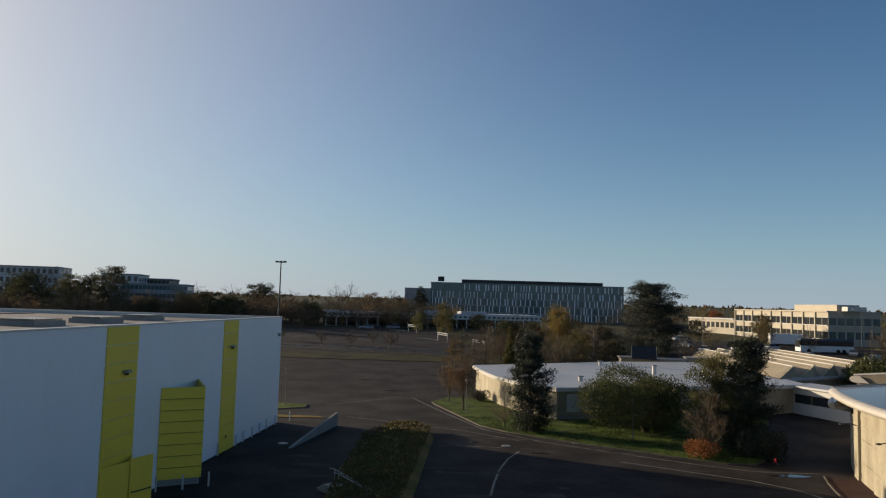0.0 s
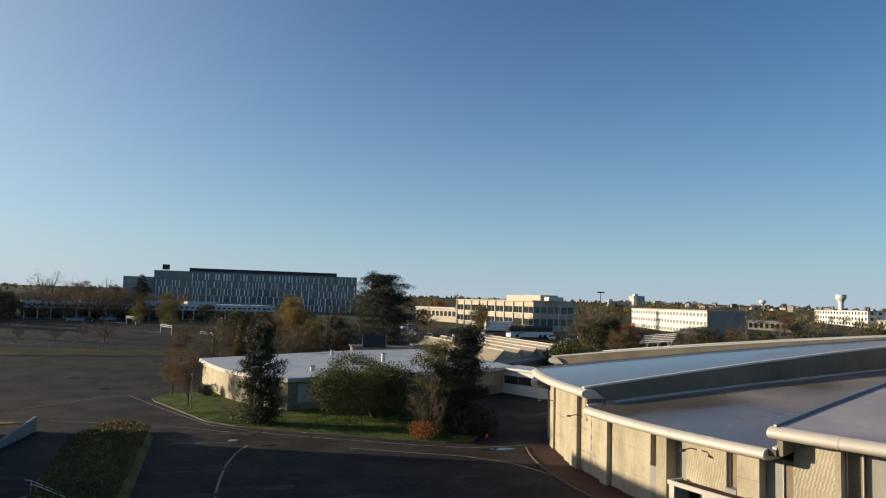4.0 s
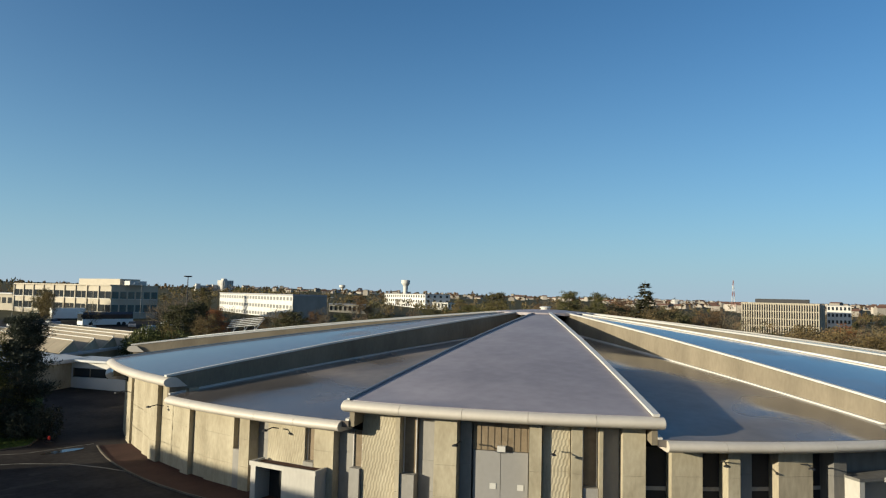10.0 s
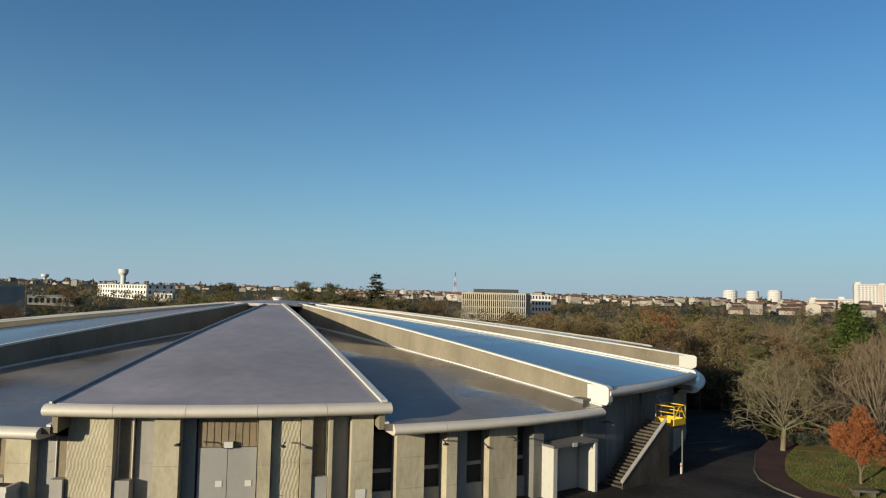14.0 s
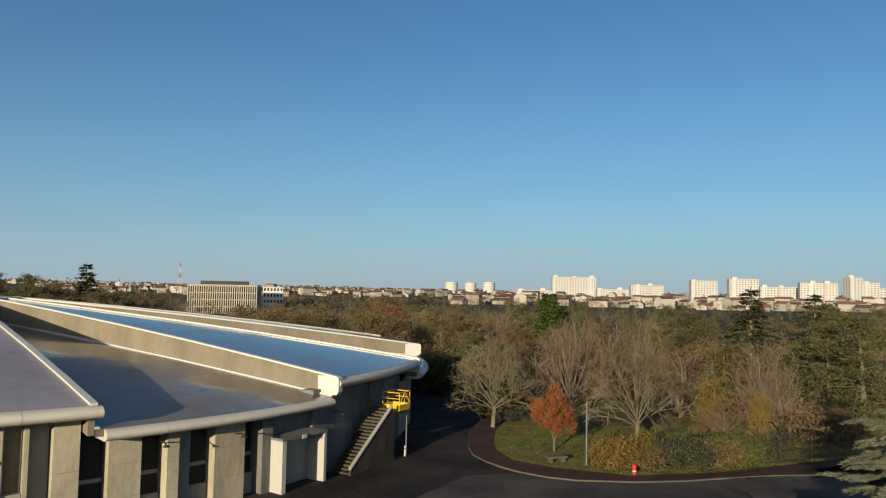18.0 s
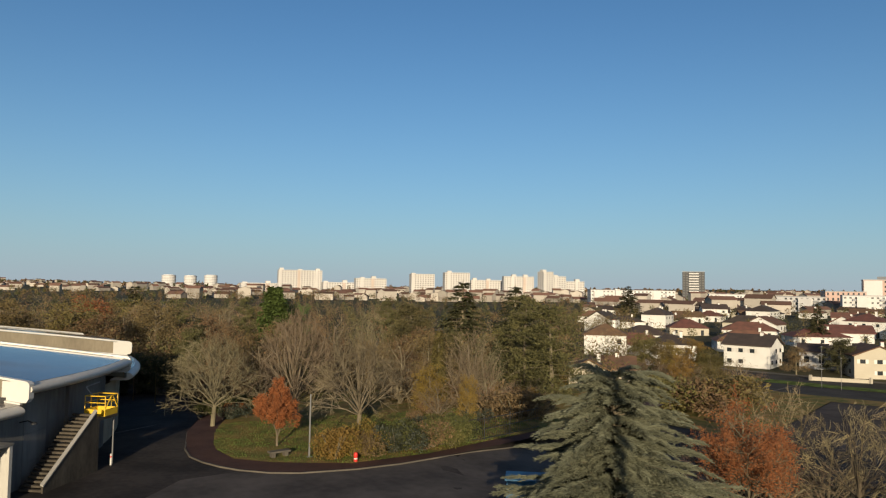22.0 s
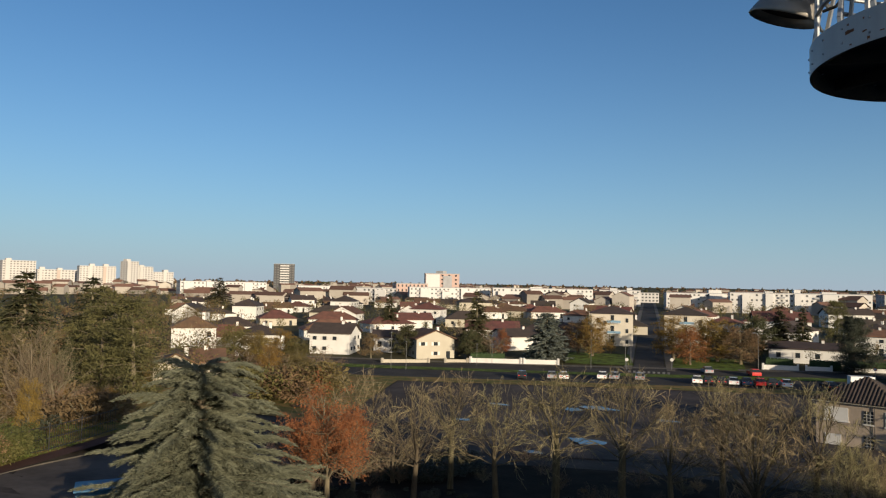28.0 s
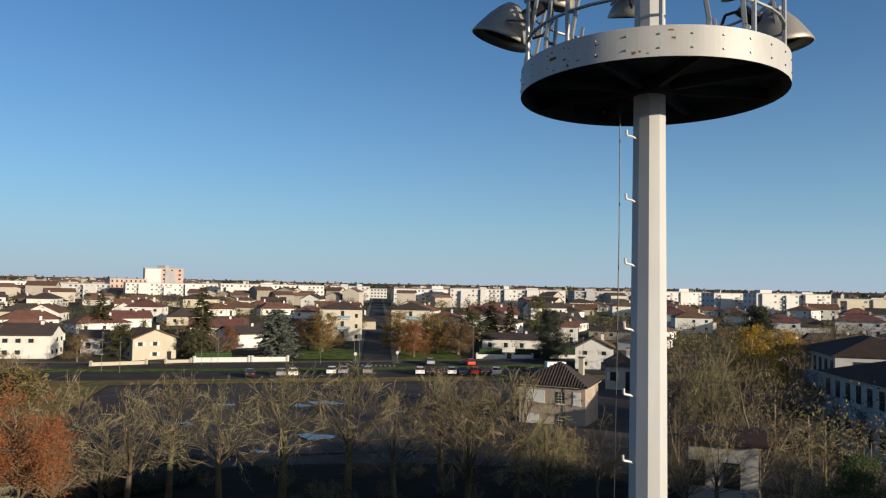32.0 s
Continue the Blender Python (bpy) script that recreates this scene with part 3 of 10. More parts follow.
R_WALL, R_EAVE, R_IN = 42.7, 43.8, 4.6
BOUND = [174.4, 194.8, 216.3, 236.6] + [236.6 + 297.8 / 15 * i for i in range(1, 15)]


def ring(r, phi, z):
    return Vector((r * math.cos(radians(phi)), r * math.sin(radians(phi)), z))


def roof_z(raised, r):
    k = (R_EAVE - r) / (R_EAVE - R_IN)
    bow = k * (1 - k)
    return 6.25 + 4.30 * k + 1.0 * bow if raised else 5.1 + 3.5 * k + 0.9 * bow


def slab(p0, p1, r_out, r_in, z0, z1):
    """A wall block between two bearings and two radii."""
    bm = B()
    n = max(1, int(abs(p1 - p0) / 3))
    outer = [ring(r_out, p0 + (p1 - p0) * i / n, 0) for i in range(n + 1)]
    inner = [ring(r_in, p0 + (p1 - p0) * i / n, 0) for i in range(n + 1)]
    prism(bm, [p.xy for p in outer] + [p.xy for p in inner[::-1]], z0, z1)
    bmesh.ops.recalc_face_normals(bm, faces=bm.faces)
    return bm


def relief(p0, p1, r, z0, z1):
    """Cast concrete panel with a rippled pattern of staggered upright waves."""
    bm = B()
    nu = max(6, int(math.radians(p1 - p0) * r / 0.09))
    nv = max(4, int((z1 - z0) / 0.11))
    g = []
    for j in range(nv + 1):
        z = z0 + (z1 - z0) * j / nv
        row = []
        for i in range(nu + 1):
            wave = 0.008 * math.cos(math.pi * (i + (j // 3) % 2))
            row.append(bm.verts.new(ring(r + wave, p0 + (p1 - p0) * i / nu, z)))
        g.append(row)
    for j in range(nv):
        for i in range(nu):
            bm.faces.new((g[j][i], g[j][i + 1], g[j + 1][i + 1], g[j + 1][i]))
    bmesh.ops.recalc_face_normals(bm, faces=bm.faces)
    return bm


def build_arena():
    a = thing("round_hall", Matrix.Translation(ARENA), "round concrete hall with raised and lowered grey roof sectors", "round hall")
    # drum behind the facing panels
    part("drum", slab_ring(R_WALL - 1.15, R_WALL - 1.5, 0, 4.3), "concrete_grey", a)
    nb = len(BOUND)
    for k in range(nb):
        p0, p1 = BOUND[k], BOUND[(k + 1) % nb]
        if p1 < p0:
            p1 += 360
        raised = (k % 2 == 1)
        zt = roof_z(raised, R_EAVE)
        seg = 10
        # roof surface with thickness
        bm = B()
        rr = [R_EAVE - 0.25, 38, 30, 22, 14, 8, R_IN]
        top = [[bm.verts.new(ring(r, p0 + (p1 - p0) * i / seg, roof_z(raised, r))) for i in range(seg + 1)] for r in rr]
        low = [[bm.verts.new(ring(r, p0 + (p1 - p0) * i / seg, roof_z(raised, r) - 0.35)) for i in range(seg + 1)] for r in rr]
        for q, flip in ((top, 0), (low, 1)):
            for s, t in zip(q, q[1:]):
                for i in range(seg):
                    f = (s[i], s[i + 1], t[i + 1], t[i])
                    bm.faces.new(f if not flip else f[::-1])
        for i in range(seg):
            bm.faces.new((top[-1][i], top[-1][i + 1], low[-1][i + 1], low[-1][i]))
            bm.faces.new((top[0][i + 1], top[0][i], low[0][i], low[0][i + 1]))
        bmesh.ops.recalc_face_normals(bm, faces=bm.faces)
        sector = part("roof_sector", bm, ("membrane_wet" if k in (3, 5) else "membrane_sheen" if k in (15, 17) else "membrane") if raised else "membrane_low", a,
                      "raised grey membrane roof sector" if raised else "lowered weathered membrane roof sector")
        # rounded metal eave in lengths
        o0, o1 = (p0 + 0.1, p1 - 0.1) if k in (3, 5) else (p0 - 0.35, p1 + 0.35) if raised else (p0 + 0.55, p1 - 0.55)
        hgt = 0.64 if raised else 0.60
        lengths = 5
        for q in range(lengths):
            e0, e1 = o0 + (o1 - o0) * q / lengths, o0 + (o1 - o0) * (q + 1) / lengths
            part("eave", eave(e0 + 0.012, e1 - 0.012, zt + 0.02, hgt), "fascia", a)
        # upright radial walls and copings of the raised sectors
        if raised:
            for p, sgn in ((p0, 1), (p1, -1)):
                bm = B()
                off = sgn * 0.34
                d = ring(1, p, 0)
                s = Vector((-d.y, d.x, 0)) * (0.3 * sgn)
                loops = []
                for r in [R_EAVE - 0.35] + rr[1:]:
                    a0, a1 = d * r, d * r + s
                    loops.append([bm.verts.new((q.x, q.y, z)) for q, z in ((a0, roof_z(False, r) - 0.3), (a1, roof_z(False, r) - 0.3), (a1, roof_z(True, r) - 0.01), (a0, roof_z(True, r) - 0.01))])
                for u, v in zip(loops, loops[1:]):
                    for i in range(4):
                        j = (i + 1) % 4
                        bm.faces.new((u[i], u[j], v[j], v[i]))
                bm.faces.new(loops[0][::-1])
                bm.faces.new(loops[-1])
                bmesh.ops.recalc_face_normals(bm, faces=bm.faces)
                part("parapet", bm, "parapet", a, "stained concrete upstand wall between roof sectors")
                white = sgn < 0 or k in (3, 5)
                part("coping", rail(p, sgn, R_EAVE - 0.1, R_IN + 0.1, 0.02, 0.15 if white else 0.12, 0.34 if white else 0.14), "coping" if white else "steel", a)
                if k in (3, 5):
                    bm = B()
                    tan_ = Vector((-d.y, d.x, 0)) * sgn
                    ends = []
                    for r, drop in ((R_EAVE - 1.55, 0.0), (R_EAVE - 0.05, 0.0), (R_EAVE + 0.10, 0.22)):
                        for w in (-0.07, 0.34):
                            q = d * r + tan_ * w
                            ends += [bm.verts.new((q.x, q.y, roof_z(True, R_EAVE) + 0.15 - drop * 0.6)), bm.verts.new((q.x, q.y, roof_z(False, R_EAVE) + 0.12 + drop))]
                    bmesh.ops.convex_hull(bm, input=ends)
                    bmesh.ops.recalc_face_normals(bm, faces=bm.faces)
                    part("end_cap", bm, "coping", a, "white metal casing on the end of the upstand")
                part("flashing", rail(p, -sgn, R_EAVE - 0.3, R_IN + 2, 0.0, 0.10, 0.22, False), "coping", a)
    # inner cap and vent
    cap = B()
    lathe(cap, [(R_IN + 0.9, 10.35), (R_IN + 0.9, 10.62), (2.0, 10.86), (0.6, 10.9)], 36)
    part("roof_cap", cap, "membrane", a)
    v = B()
    lathe(v, [(0.5, 10.85), (0.5, 11.05), (0.66, 11.08), (0.6, 11.2), (0.2, 11.26)], 16)
    part("vent", v, "coping", a, "white roof vent at the crown")
    build_arena_wall(a)


def slab_ring(ro, ri, z0, z1, n=120):
    bm = B()
    loops = [[bm.verts.new(ring(r, 360 * i / n, z)) for i in range(n)] for r, z in ((ro, z0), (ro, z1), (ri, z1), (ri, z0))]
    for q in range(4):
        s, t = loops[q], loops[(q + 1) % 4]
        for i in range(n):
            j = (i + 1) % n
            bm.faces.new((s[i], s[j], t[j], t[i]))
    bmesh.ops.recalc_face_normals(bm, faces=bm.faces)
    return bm


def eave(p0, p1, ztop, h):
    """Half-round gutter casing swept along the eave."""
    bm = B()
    n, m = 4, 10
    prof = [(R_EAVE - 0.75, ztop - 0.04), (R_EAVE - 0.35, ztop)]
    prof += [(R_EAVE - 0.35 + 0.55 * math.sin(math.pi * i / m), ztop - h / 2 + h / 2 * math.cos(math.pi * i / m)) for i in range(1, m)]
    prof += [(R_EAVE - 0.35, ztop - h), (R_EAVE - 1.5, ztop - h)]
    g = [[bm.verts.new(ring(r, p0 + (p1 - p0) * i / n, z)) for r, z in prof] for i in range(n + 1)]
    for s, t in zip(g, g[1:]):
        for i in range(len(prof) - 1):
            bm.faces.new((s[i], s[i + 1], t[i + 1], t[i]))
    ends = [bm.faces.new([bm.verts.new(v.co) for v in q]) for q in (g[0][::-1], g[-1])]
    bmesh.ops.recalc_face_normals(bm, faces=bm.faces)
    for f in bm.faces:
        f.smooth = f not in ends
    return bm


def rail(p, sgn, ra, rb, lo, hi, w, on_raised=True):
    bm = B()
    d = ring(1, p, 0)
    s = Vector((-d.y, d.x, 0)) * sgn
    shift = -0.04 if on_raised else 0.005
    loops = []
    for r in (ra, 38, 30, 22, 14, 8, rb):
        z = roof_z(on_raised, r)
        q0, q1 = d * r + s * shift, d * r + s * (shift + w)
        loops.append([bm.verts.new((q.x, q.y, z + h)) for q, h in ((q0, lo), (q1, lo), (q1, hi), (q0, hi))])
    for u, v in zip(loops, loops[1:]):
        for i in range(4):
            j = (i + 1) % 4
            bm.faces.new((u[i], u[j], v[j], v[i]))
    bm.faces.new(loops[0][::-1])
    bm.faces.new(loops[-1])
    bmesh.ops.recalc_face_normals(bm, faces=bm.faces)
    return bm


# wall bays: from bearing, to bearing, kind
BAYS = [
    (158.0, 160.3, "smooth"), (160.3, 165.6, "relief"), (165.6, 168.0, "smooth"), (168.0, 169.9, "pillar"), (169.9, 172.4, "relief"),
    (172.4, 175.0, "relief"), (175.0, 176.3, "pillar"), (176.3, 178.5, "relief"), (178.5, 182.4, "smooth"), (182.4, 183.3, "glass"),
    (183.3, 184.5, "pillar"), (184.5, 186.1, "recess"), (186.1, 190.0, "relief"), (190.0, 191.0, "glass"), (191.0, 192.8, "smooth"),
    (192.8, 194.2, "recess"), (194.2, 195.1, "glass"), (195.1, 198.0, "relief"), (198.0, 198.4, "pillar"), (198.4, 199.5, "glass"),
    (199.5, 201.0, "recess"), (201.0, 202.7, "pillar"), (202.7, 203.6, "recess"), (207.8, 208.7, "pillar"), (208.7, 210.7, "relief"),
    (210.7, 211.5, "pillar"), (211.5, 212.6, "glass"), (212.6, 212.9, "pillar"), (212.9, 214.2, "recess"), (214.2, 215.8, "pillar"),
    (215.8, 217.6, "void"), (217.6, 219.8, "smooth"), (219.8, 221.5, "void"), (221.5, 222.4, "pillar"), (222.4, 223.8, "recess"),
    (223.8, 225.3, "void"), (225.3, 228.0, "smooth"), (228.0, 229.5, "void"), (229.5, 230.6, "pillar"), (235.4, 238.6, "smooth"),
    (238.6, 241.6, "smooth"), (241.6, 245.0, "relief"), (245.0, 248.8, "smooth"), (248.8, 254.0, "smooth"),
]


def sector_raised(phi):
    for k in range(len(BOUND)):
        p0, p1 = BOUND[k], BOUND[(k + 1) % len(BOUND)]
        if p1 < p0:
            p1 += 360
        for q in (phi, phi + 360):
            if p0 <= q < p1:
                return k % 2 == 1
    return False


def build_arena_wall(a):
    for p0, p1, kind in BAYS:
        zt = 5.5 if sector_raised((p0 + p1) / 2) else 4.42
        # Bays from 229 degrees on take the concrete with shade in its colour.
        cast = "concrete_stain_shade" if p0 >= 229 else "concrete_weathered" if p0 >= 223 else "concrete"
        g = 0.02
        if kind == "smooth" or kind == "pillar":
            r = R_WALL - (0.15 if kind == "smooth" else 0.0)
            for z0, z1 in ((0.0, 1.45), (1.46, 3.1), (3.11, zt)):
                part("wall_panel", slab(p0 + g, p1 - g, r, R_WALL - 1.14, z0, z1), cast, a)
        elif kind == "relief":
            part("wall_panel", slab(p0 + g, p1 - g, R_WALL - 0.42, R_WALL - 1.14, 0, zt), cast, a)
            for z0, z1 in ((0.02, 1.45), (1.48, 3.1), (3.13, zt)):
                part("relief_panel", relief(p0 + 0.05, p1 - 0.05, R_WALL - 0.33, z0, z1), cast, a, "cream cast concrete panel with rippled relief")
        elif kind == "recess":
            for z0, z1 in ((0.0, 1.45), (1.46, 3.1), (3.11, zt)):
                part("wall_panel", slab(p0 + g, p1 - g, R_WALL - 0.75, R_WALL - 1.14, z0, z1), "concrete_grey", a)
        elif kind == "void":
            part("wall_panel", slab(p0 + g, p1 - g, R_WALL - 1.0, R_WALL - 1.14, 1.2, zt), "dark", a, "dark recessed glazing")
            part("wall_panel", slab(p0 + g, p1 - g, R_WALL - 0.8, R_WALL - 1.14, 0, 1.2), "concrete_grey", a)
            part("transom", slab(p0 + g, p1 - g, R_WALL - 0.93, R_WALL - 0.998, 2.2, 2.4), "concrete_grey", a)
        else:
            part("glass_strip", slab(p0 + g, p1 - g, R_WALL - 0.6, R_WALL - 1.14, 2.4, zt), "glass_grey", a, "narrow patterned glass strip")
            part("wall_panel", slab(p0 + g, p1 - g, R_WALL - 0.12, R_WALL - 1.14, 0, 2.38), "concrete_grey", a)
            for e in (p0 + 0.04, p1 - 0.09):
                part("frame", slab(e, e + 0.06, R_WALL - 0.5, R_WALL - 0.59, 2.4, zt), "coping", a)
    # the unseen far side
    part("wall_panel", slab_arc(254.2, 517.8, R_WALL - 0.3, R_WALL - 1.14, 0, 4.4), "concrete", a)
    # great double door under a glazed transom
    part("transom_glass", slab(203.7, 207.75, R_WALL - 0.75, R_WALL - 0.85, 3.9, 5.45), "glass_grey", a, "translucent glazing over the doors")
    for i in range(9):
        p = 203.75 + 0.48 * i
        part("mullion", slab(p, p + 0.03, R_WALL - 0.73, R_WALL - 0.748, 3.92, 5.45), "parapet", a)
    for p0, p1 in ((203.75, 205.72), (205.76, 207.72)):
        leaf = part("door", slab(p0, p1, R_WALL - 0.72, R_WALL - 0.82, 0.05, 3.87), "door_grey", a, "grey steel loading door")
        part("sign", slab(p1 - 0.75, p1 - 0.3, R_WALL - 0.69, R_WALL - 0.718, 1.9, 2.2), "white_steel", leaf, "white plate on the door")
    part("lintel_lamp", slab(205.5, 206.1, R_WALL - 0.45, R_WALL - 0.72, 3.9, 4.2), "white_steel", a, "white lamp box over the doors")
    # porch with flat canopy on the lower sector
    part("porch_roof", slab(186.0, 192.3, R_WALL + 1.0, R_WALL - 0.4, 1.98, 2.10), "concrete_pale", a, "flat concrete porch canopy")
    part("porch_rim", slab(186.0, 192.3, R_WALL + 1.02, R_WALL + 0.9, 2.104, 2.24), "concrete_pale", a)
    part("porch_rim", slab(186.0, 186.2, R_WALL + 0.895, R_WALL - 0.1, 2.104, 2.24), "concrete_pale", a)
    part("porch_rim", slab(192.1, 192.3, R_WALL + 0.895, R_WALL - 0.1, 2.104, 2.24), "concrete_pale", a)
    part("leaf_litter", slab(186.22, 192.08, R_WALL + 0.89, R_WALL - 0.1, 2.104, 2.13), "red_asphalt", a, "brown leaf litter on the canopy")
    part("porch_wall", slab(189.2, 192.2, R_WALL + 0.95, R_WALL + 0.75, 0, 1.975), "concrete_pale", a)
    part("porch_wall", slab(186.1, 186.6, R_WALL + 0.95, R_WALL - 0.3, 0, 1.975), "concrete_pale", a)
    part("porch_wall", slab(191.9, 192.2, R_WALL + 0.74, R_WALL - 0.3, 0, 1.975), "concrete_pale", a)
    part("porch_door", slab(186.65, 189.15, R_WALL - 0.2, R_WALL - 0.3, 0.02, 1.97), "dark", a, "dark recessed porch doorway")
    # loading bay frame on the next lowered sector
    part("bay_pillar", slab(230.4, 230.8, R_WALL + 1.0, R_WALL - 0.4, 0, 3.05), "concrete_pale", a)
    part("bay_pillar", slab(235.15, 235.45, R_WALL + 1.0, R_WALL - 0.4, 0, 3.05), "concrete_pale", a)
    part("bay_canopy", slab(230.35, 235.5, R_WALL + 1.04, R_WALL - 0.4, 3.055, 3.2), "concrete_stain_shade", a)
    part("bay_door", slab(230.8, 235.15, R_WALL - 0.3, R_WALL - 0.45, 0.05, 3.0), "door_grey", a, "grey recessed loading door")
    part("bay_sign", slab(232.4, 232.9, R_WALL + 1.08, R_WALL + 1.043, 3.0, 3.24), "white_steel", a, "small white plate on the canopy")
    part("wall_panel", slab(230.6, 235.4, R_WALL - 0.6, R_WALL - 1.14, 3.0, 4.4), "concrete_stain_shade", a)
    # brackets with lamps under the eaves
    for phi, z in ((187.5, 4.05), (203.0, 4.35), (171.0, 4.0), (160.2, 4.0), (221.0, 3.9), (227.0, 3.75), (238.0, 3.9), (209.6, 4.2)):
        d = ring(1, phi, 0)
        s = Vector((-d.y, d.x, 0))
        bm = B()
        base = d * (R_WALL - 0.1) + Vector((0, 0, z))
        pipe(bm, [base, base + d * 0.5 + Vector((0, 0, 0.12)), base + d * 0.95 - s * 0.1 + Vector((0, 0, 0.02))], 0.035)
        arm = part("lamp_arm", bm, "dark_steel", a, "dark bracket lamp on the wall")
        hm = B()
        lathe(hm, [(0.05, 0.08), (0.16, 0.02), (0.18, -0.03), (0.05, -0.06)], 10)
        hm.transform(Matrix.Translation(base + d * 1.0 - s * 0.12) @ Matrix.Rotation(phi, 4, "Z"))
        part("lamp_head", hm, "dark_steel", arm)
    # framed plate on a pillar
    part("plate", slab(214.6, 215.3, R_WALL + 0.03, R_WALL + 0.002, 1.1, 1.65), "white_steel", a, "framed white plate")


def slab_arc(p0, p1, ro, ri, z0, z1):
    bm = B()
    n = int((p1 - p0) / 3)
    g = [[bm.verts.new(ring(r, p0 + (p1 - p0) * i / n, z)) for r, z in ((ro, z0), (ro, z1), (ri, z1), (ri, z0))] for i in range(n + 1)]
    for s, t in zip(g, g[1:]):
        for i in range(4):
            j = (i + 1) % 4
            bm.faces.new((s[i], s[j], t[j], t[i]))
    bmesh.ops.recalc_face_normals(bm, faces=bm.faces)
    return bm


build_arena()

# Kerbs, lawns, ramp, planting bed and small things in the yard
def kerb(pts):
    ribbon("trim", pts, 0.10, "kerb", 0.03, "pale stone kerb edging", "kerb", "structure", 0.10)


N_LAWN = [(-0.8, 89.1), (-0.5, 86.8), (0.3, 84.6), (4.2, 72.4), (6.6, 69.2), (9.2, 67.1), (13.6, 63.8), (19.7, 59.6), (22.9, 57.6), (25.2, 57.6), (26.6, 59.3),
          (29, 64), (33, 73), (37.5, 82.5), (30, 88), (18, 92), (1, 93.2)]
blob_sheet("ground", N_LAWN, "lawn", 0.10, "mown green lawn in front of the low building", "lawn")
kerb(N_LAWN[:14])
ISLAND = [(-24, 82.0), (-19, 84.6), (-15.2, 83.8), (-14.9, 81.4), (-18.0, 79.6), (-24, 79.0)]
blob_sheet("ground", ISLAND, "lawn", 0.10, "small grass island by the hall corner", "grass island")
kerb(ISLAND[1:5])
blob_sheet("ground", [(-20, 76.0), (-12.5, 75.6), (-11.5, 74.6), (-15.5, 74.2), (-20, 74.6)], "lawn_leaf", 0.09, "narrow strip of grass beside the ramp", "grass strip")

BED = [(-7.0, 52.6), (-6.1, 63.5), (-4.9, 69.0), (-4.2, 70.3), (-2.2, 70.2), (-1.0, 68.6), (-0.3, 65.7), (-1.4, 45.4), (-2.0, 40), (-6.4, 40)]
blob_sheet("ground", BED, "lawn_leaf", 0.05, "raised planting bed with low brown ground cover", "planting bed", "structure", 0.75)

# east island with its red path
E_KERB = [(78, -14.0), (68.0, -10.2), (62.0, -8.3), (55.4, -7.3), (52.8, -7.3), (50.8, -7.9), (49.2, -8.7), (47.8, -9.7), (46.4, -11.3), (45.6, -13.0), (45.1, -16.7), (45.3, -20), (45.9, -23.0), (48.3, -30.8), (52, -42), (58, -56)]
blob_sheet("pavement", E_KERB + [(82, -56)], "red_asphalt", 0.09, "red asphalt footpath round the green island", "footpath")
kerb(E_KERB)
E_LAWN = [(78, -16.5), (68, -12.6), (60.6, -10.2), (56, -9.4), (54.2, -9.3), (51.0, -9.9), (49.0, -12), (48.0, -13.9), (46.6, -16.9), (47.2, -23.0), (49.8, -30.8), (53.5, -42), (60, -55), (82, -55)]
blob_sheet("ground", E_LAWN, "lawn_leaf", 0.12, "leaf strewn lawn under bare trees", "lawn")
# red apron at the foot of the round hall
bmr = B()
ga = [[bmr.verts.new(ARENA + ring(r, p, 0.055)) for r in (42.2, 44.7 + 0.5 * math.sin(radians((p - 160) * 4.5)))] for p in range(160, 200, 2)]
for s_, t_ in zip(ga, ga[1:]):
    bmr.faces.new((s_[0], s_[1], t_[1], t_[0]))
bmesh.ops.recalc_face_normals(bmr, faces=bmr.faces)
tagged(part("pavement", bmr, "red_asphalt"), "worn red paved apron along the round hall", "pavement", "", "structure")
kerb([(ARENA + ring(44.75 + 0.5 * math.sin(radians((p - 160) * 4.5)), p, 0)).xy for p in range(160, 200, 3)])

# painted lines and mended cracks
for pts, w in (([(6.8, 60.5), (5.6, 57.5), (4.6, 53.6), (3.9, 49.5), (3.4, 45.9), (3.2, 42)], 0.16),
               ([(-3.4, 92.6), (0.5, 81), (4.4, 70.6), (9.5, 64.8), (14.0, 61.6), (20, 57.6), (24, 55.4), (29, 55.2)], 0.14),
               ([(14.5, 57.5), (19, 54.6), (22.5, 52.4), (24.6, 50.1), (25.6, 47.5), (26.4, 44.2), (27.2, 40.5)], 0.16),
               ([(-9.5, 76), (2.5, 69.5), (7.5, 65.0)], 0.10), ([(-13, 84), (-6, 91.5), (3, 97)], 0.10),
               ([(1, 62.5), (5.5, 61.8)], 0.10), ([(4.5, 67.5), (8, 65.6)], 0.10), ([(-5, 92.6), (-3, 92.3)], 0.25),
               ([(57.5, 2.0), (63, -1.2), (68, -6.5)], 0.10)):
    ribbon("trim", pts, w, "line", 0.036, "worn pale painted line on the asphalt", "road marking")
random.seed(5)
for i in range(90):
    x, y = random.uniform(-12, 32), random.uniform(40, 128) if i < 50 else random.uniform(38, 70)
    if y > 75 and x > 0:
        continue
    n = 9
    rx, ry = random.uniform(0.3, 2.2), random.uniform(0.15, 0.6)
    c = [(x + rx * math.cos(6.283 * k / n) * random.uniform(0.6, 1.2), y + ry * math.sin(6.283 * k / n) * random.uniform(0.6, 1.2)) for k in range(n)]
    blob_sheet("pavement", c, "asphalt_worn", max(land(x + dx, y + dy) for dx in (-2, 0, 2) for dy in (-1, 0, 1)) + 0.0345 + 0.00006 * i, "pale mended patch in the asphalt", "asphalt patch")
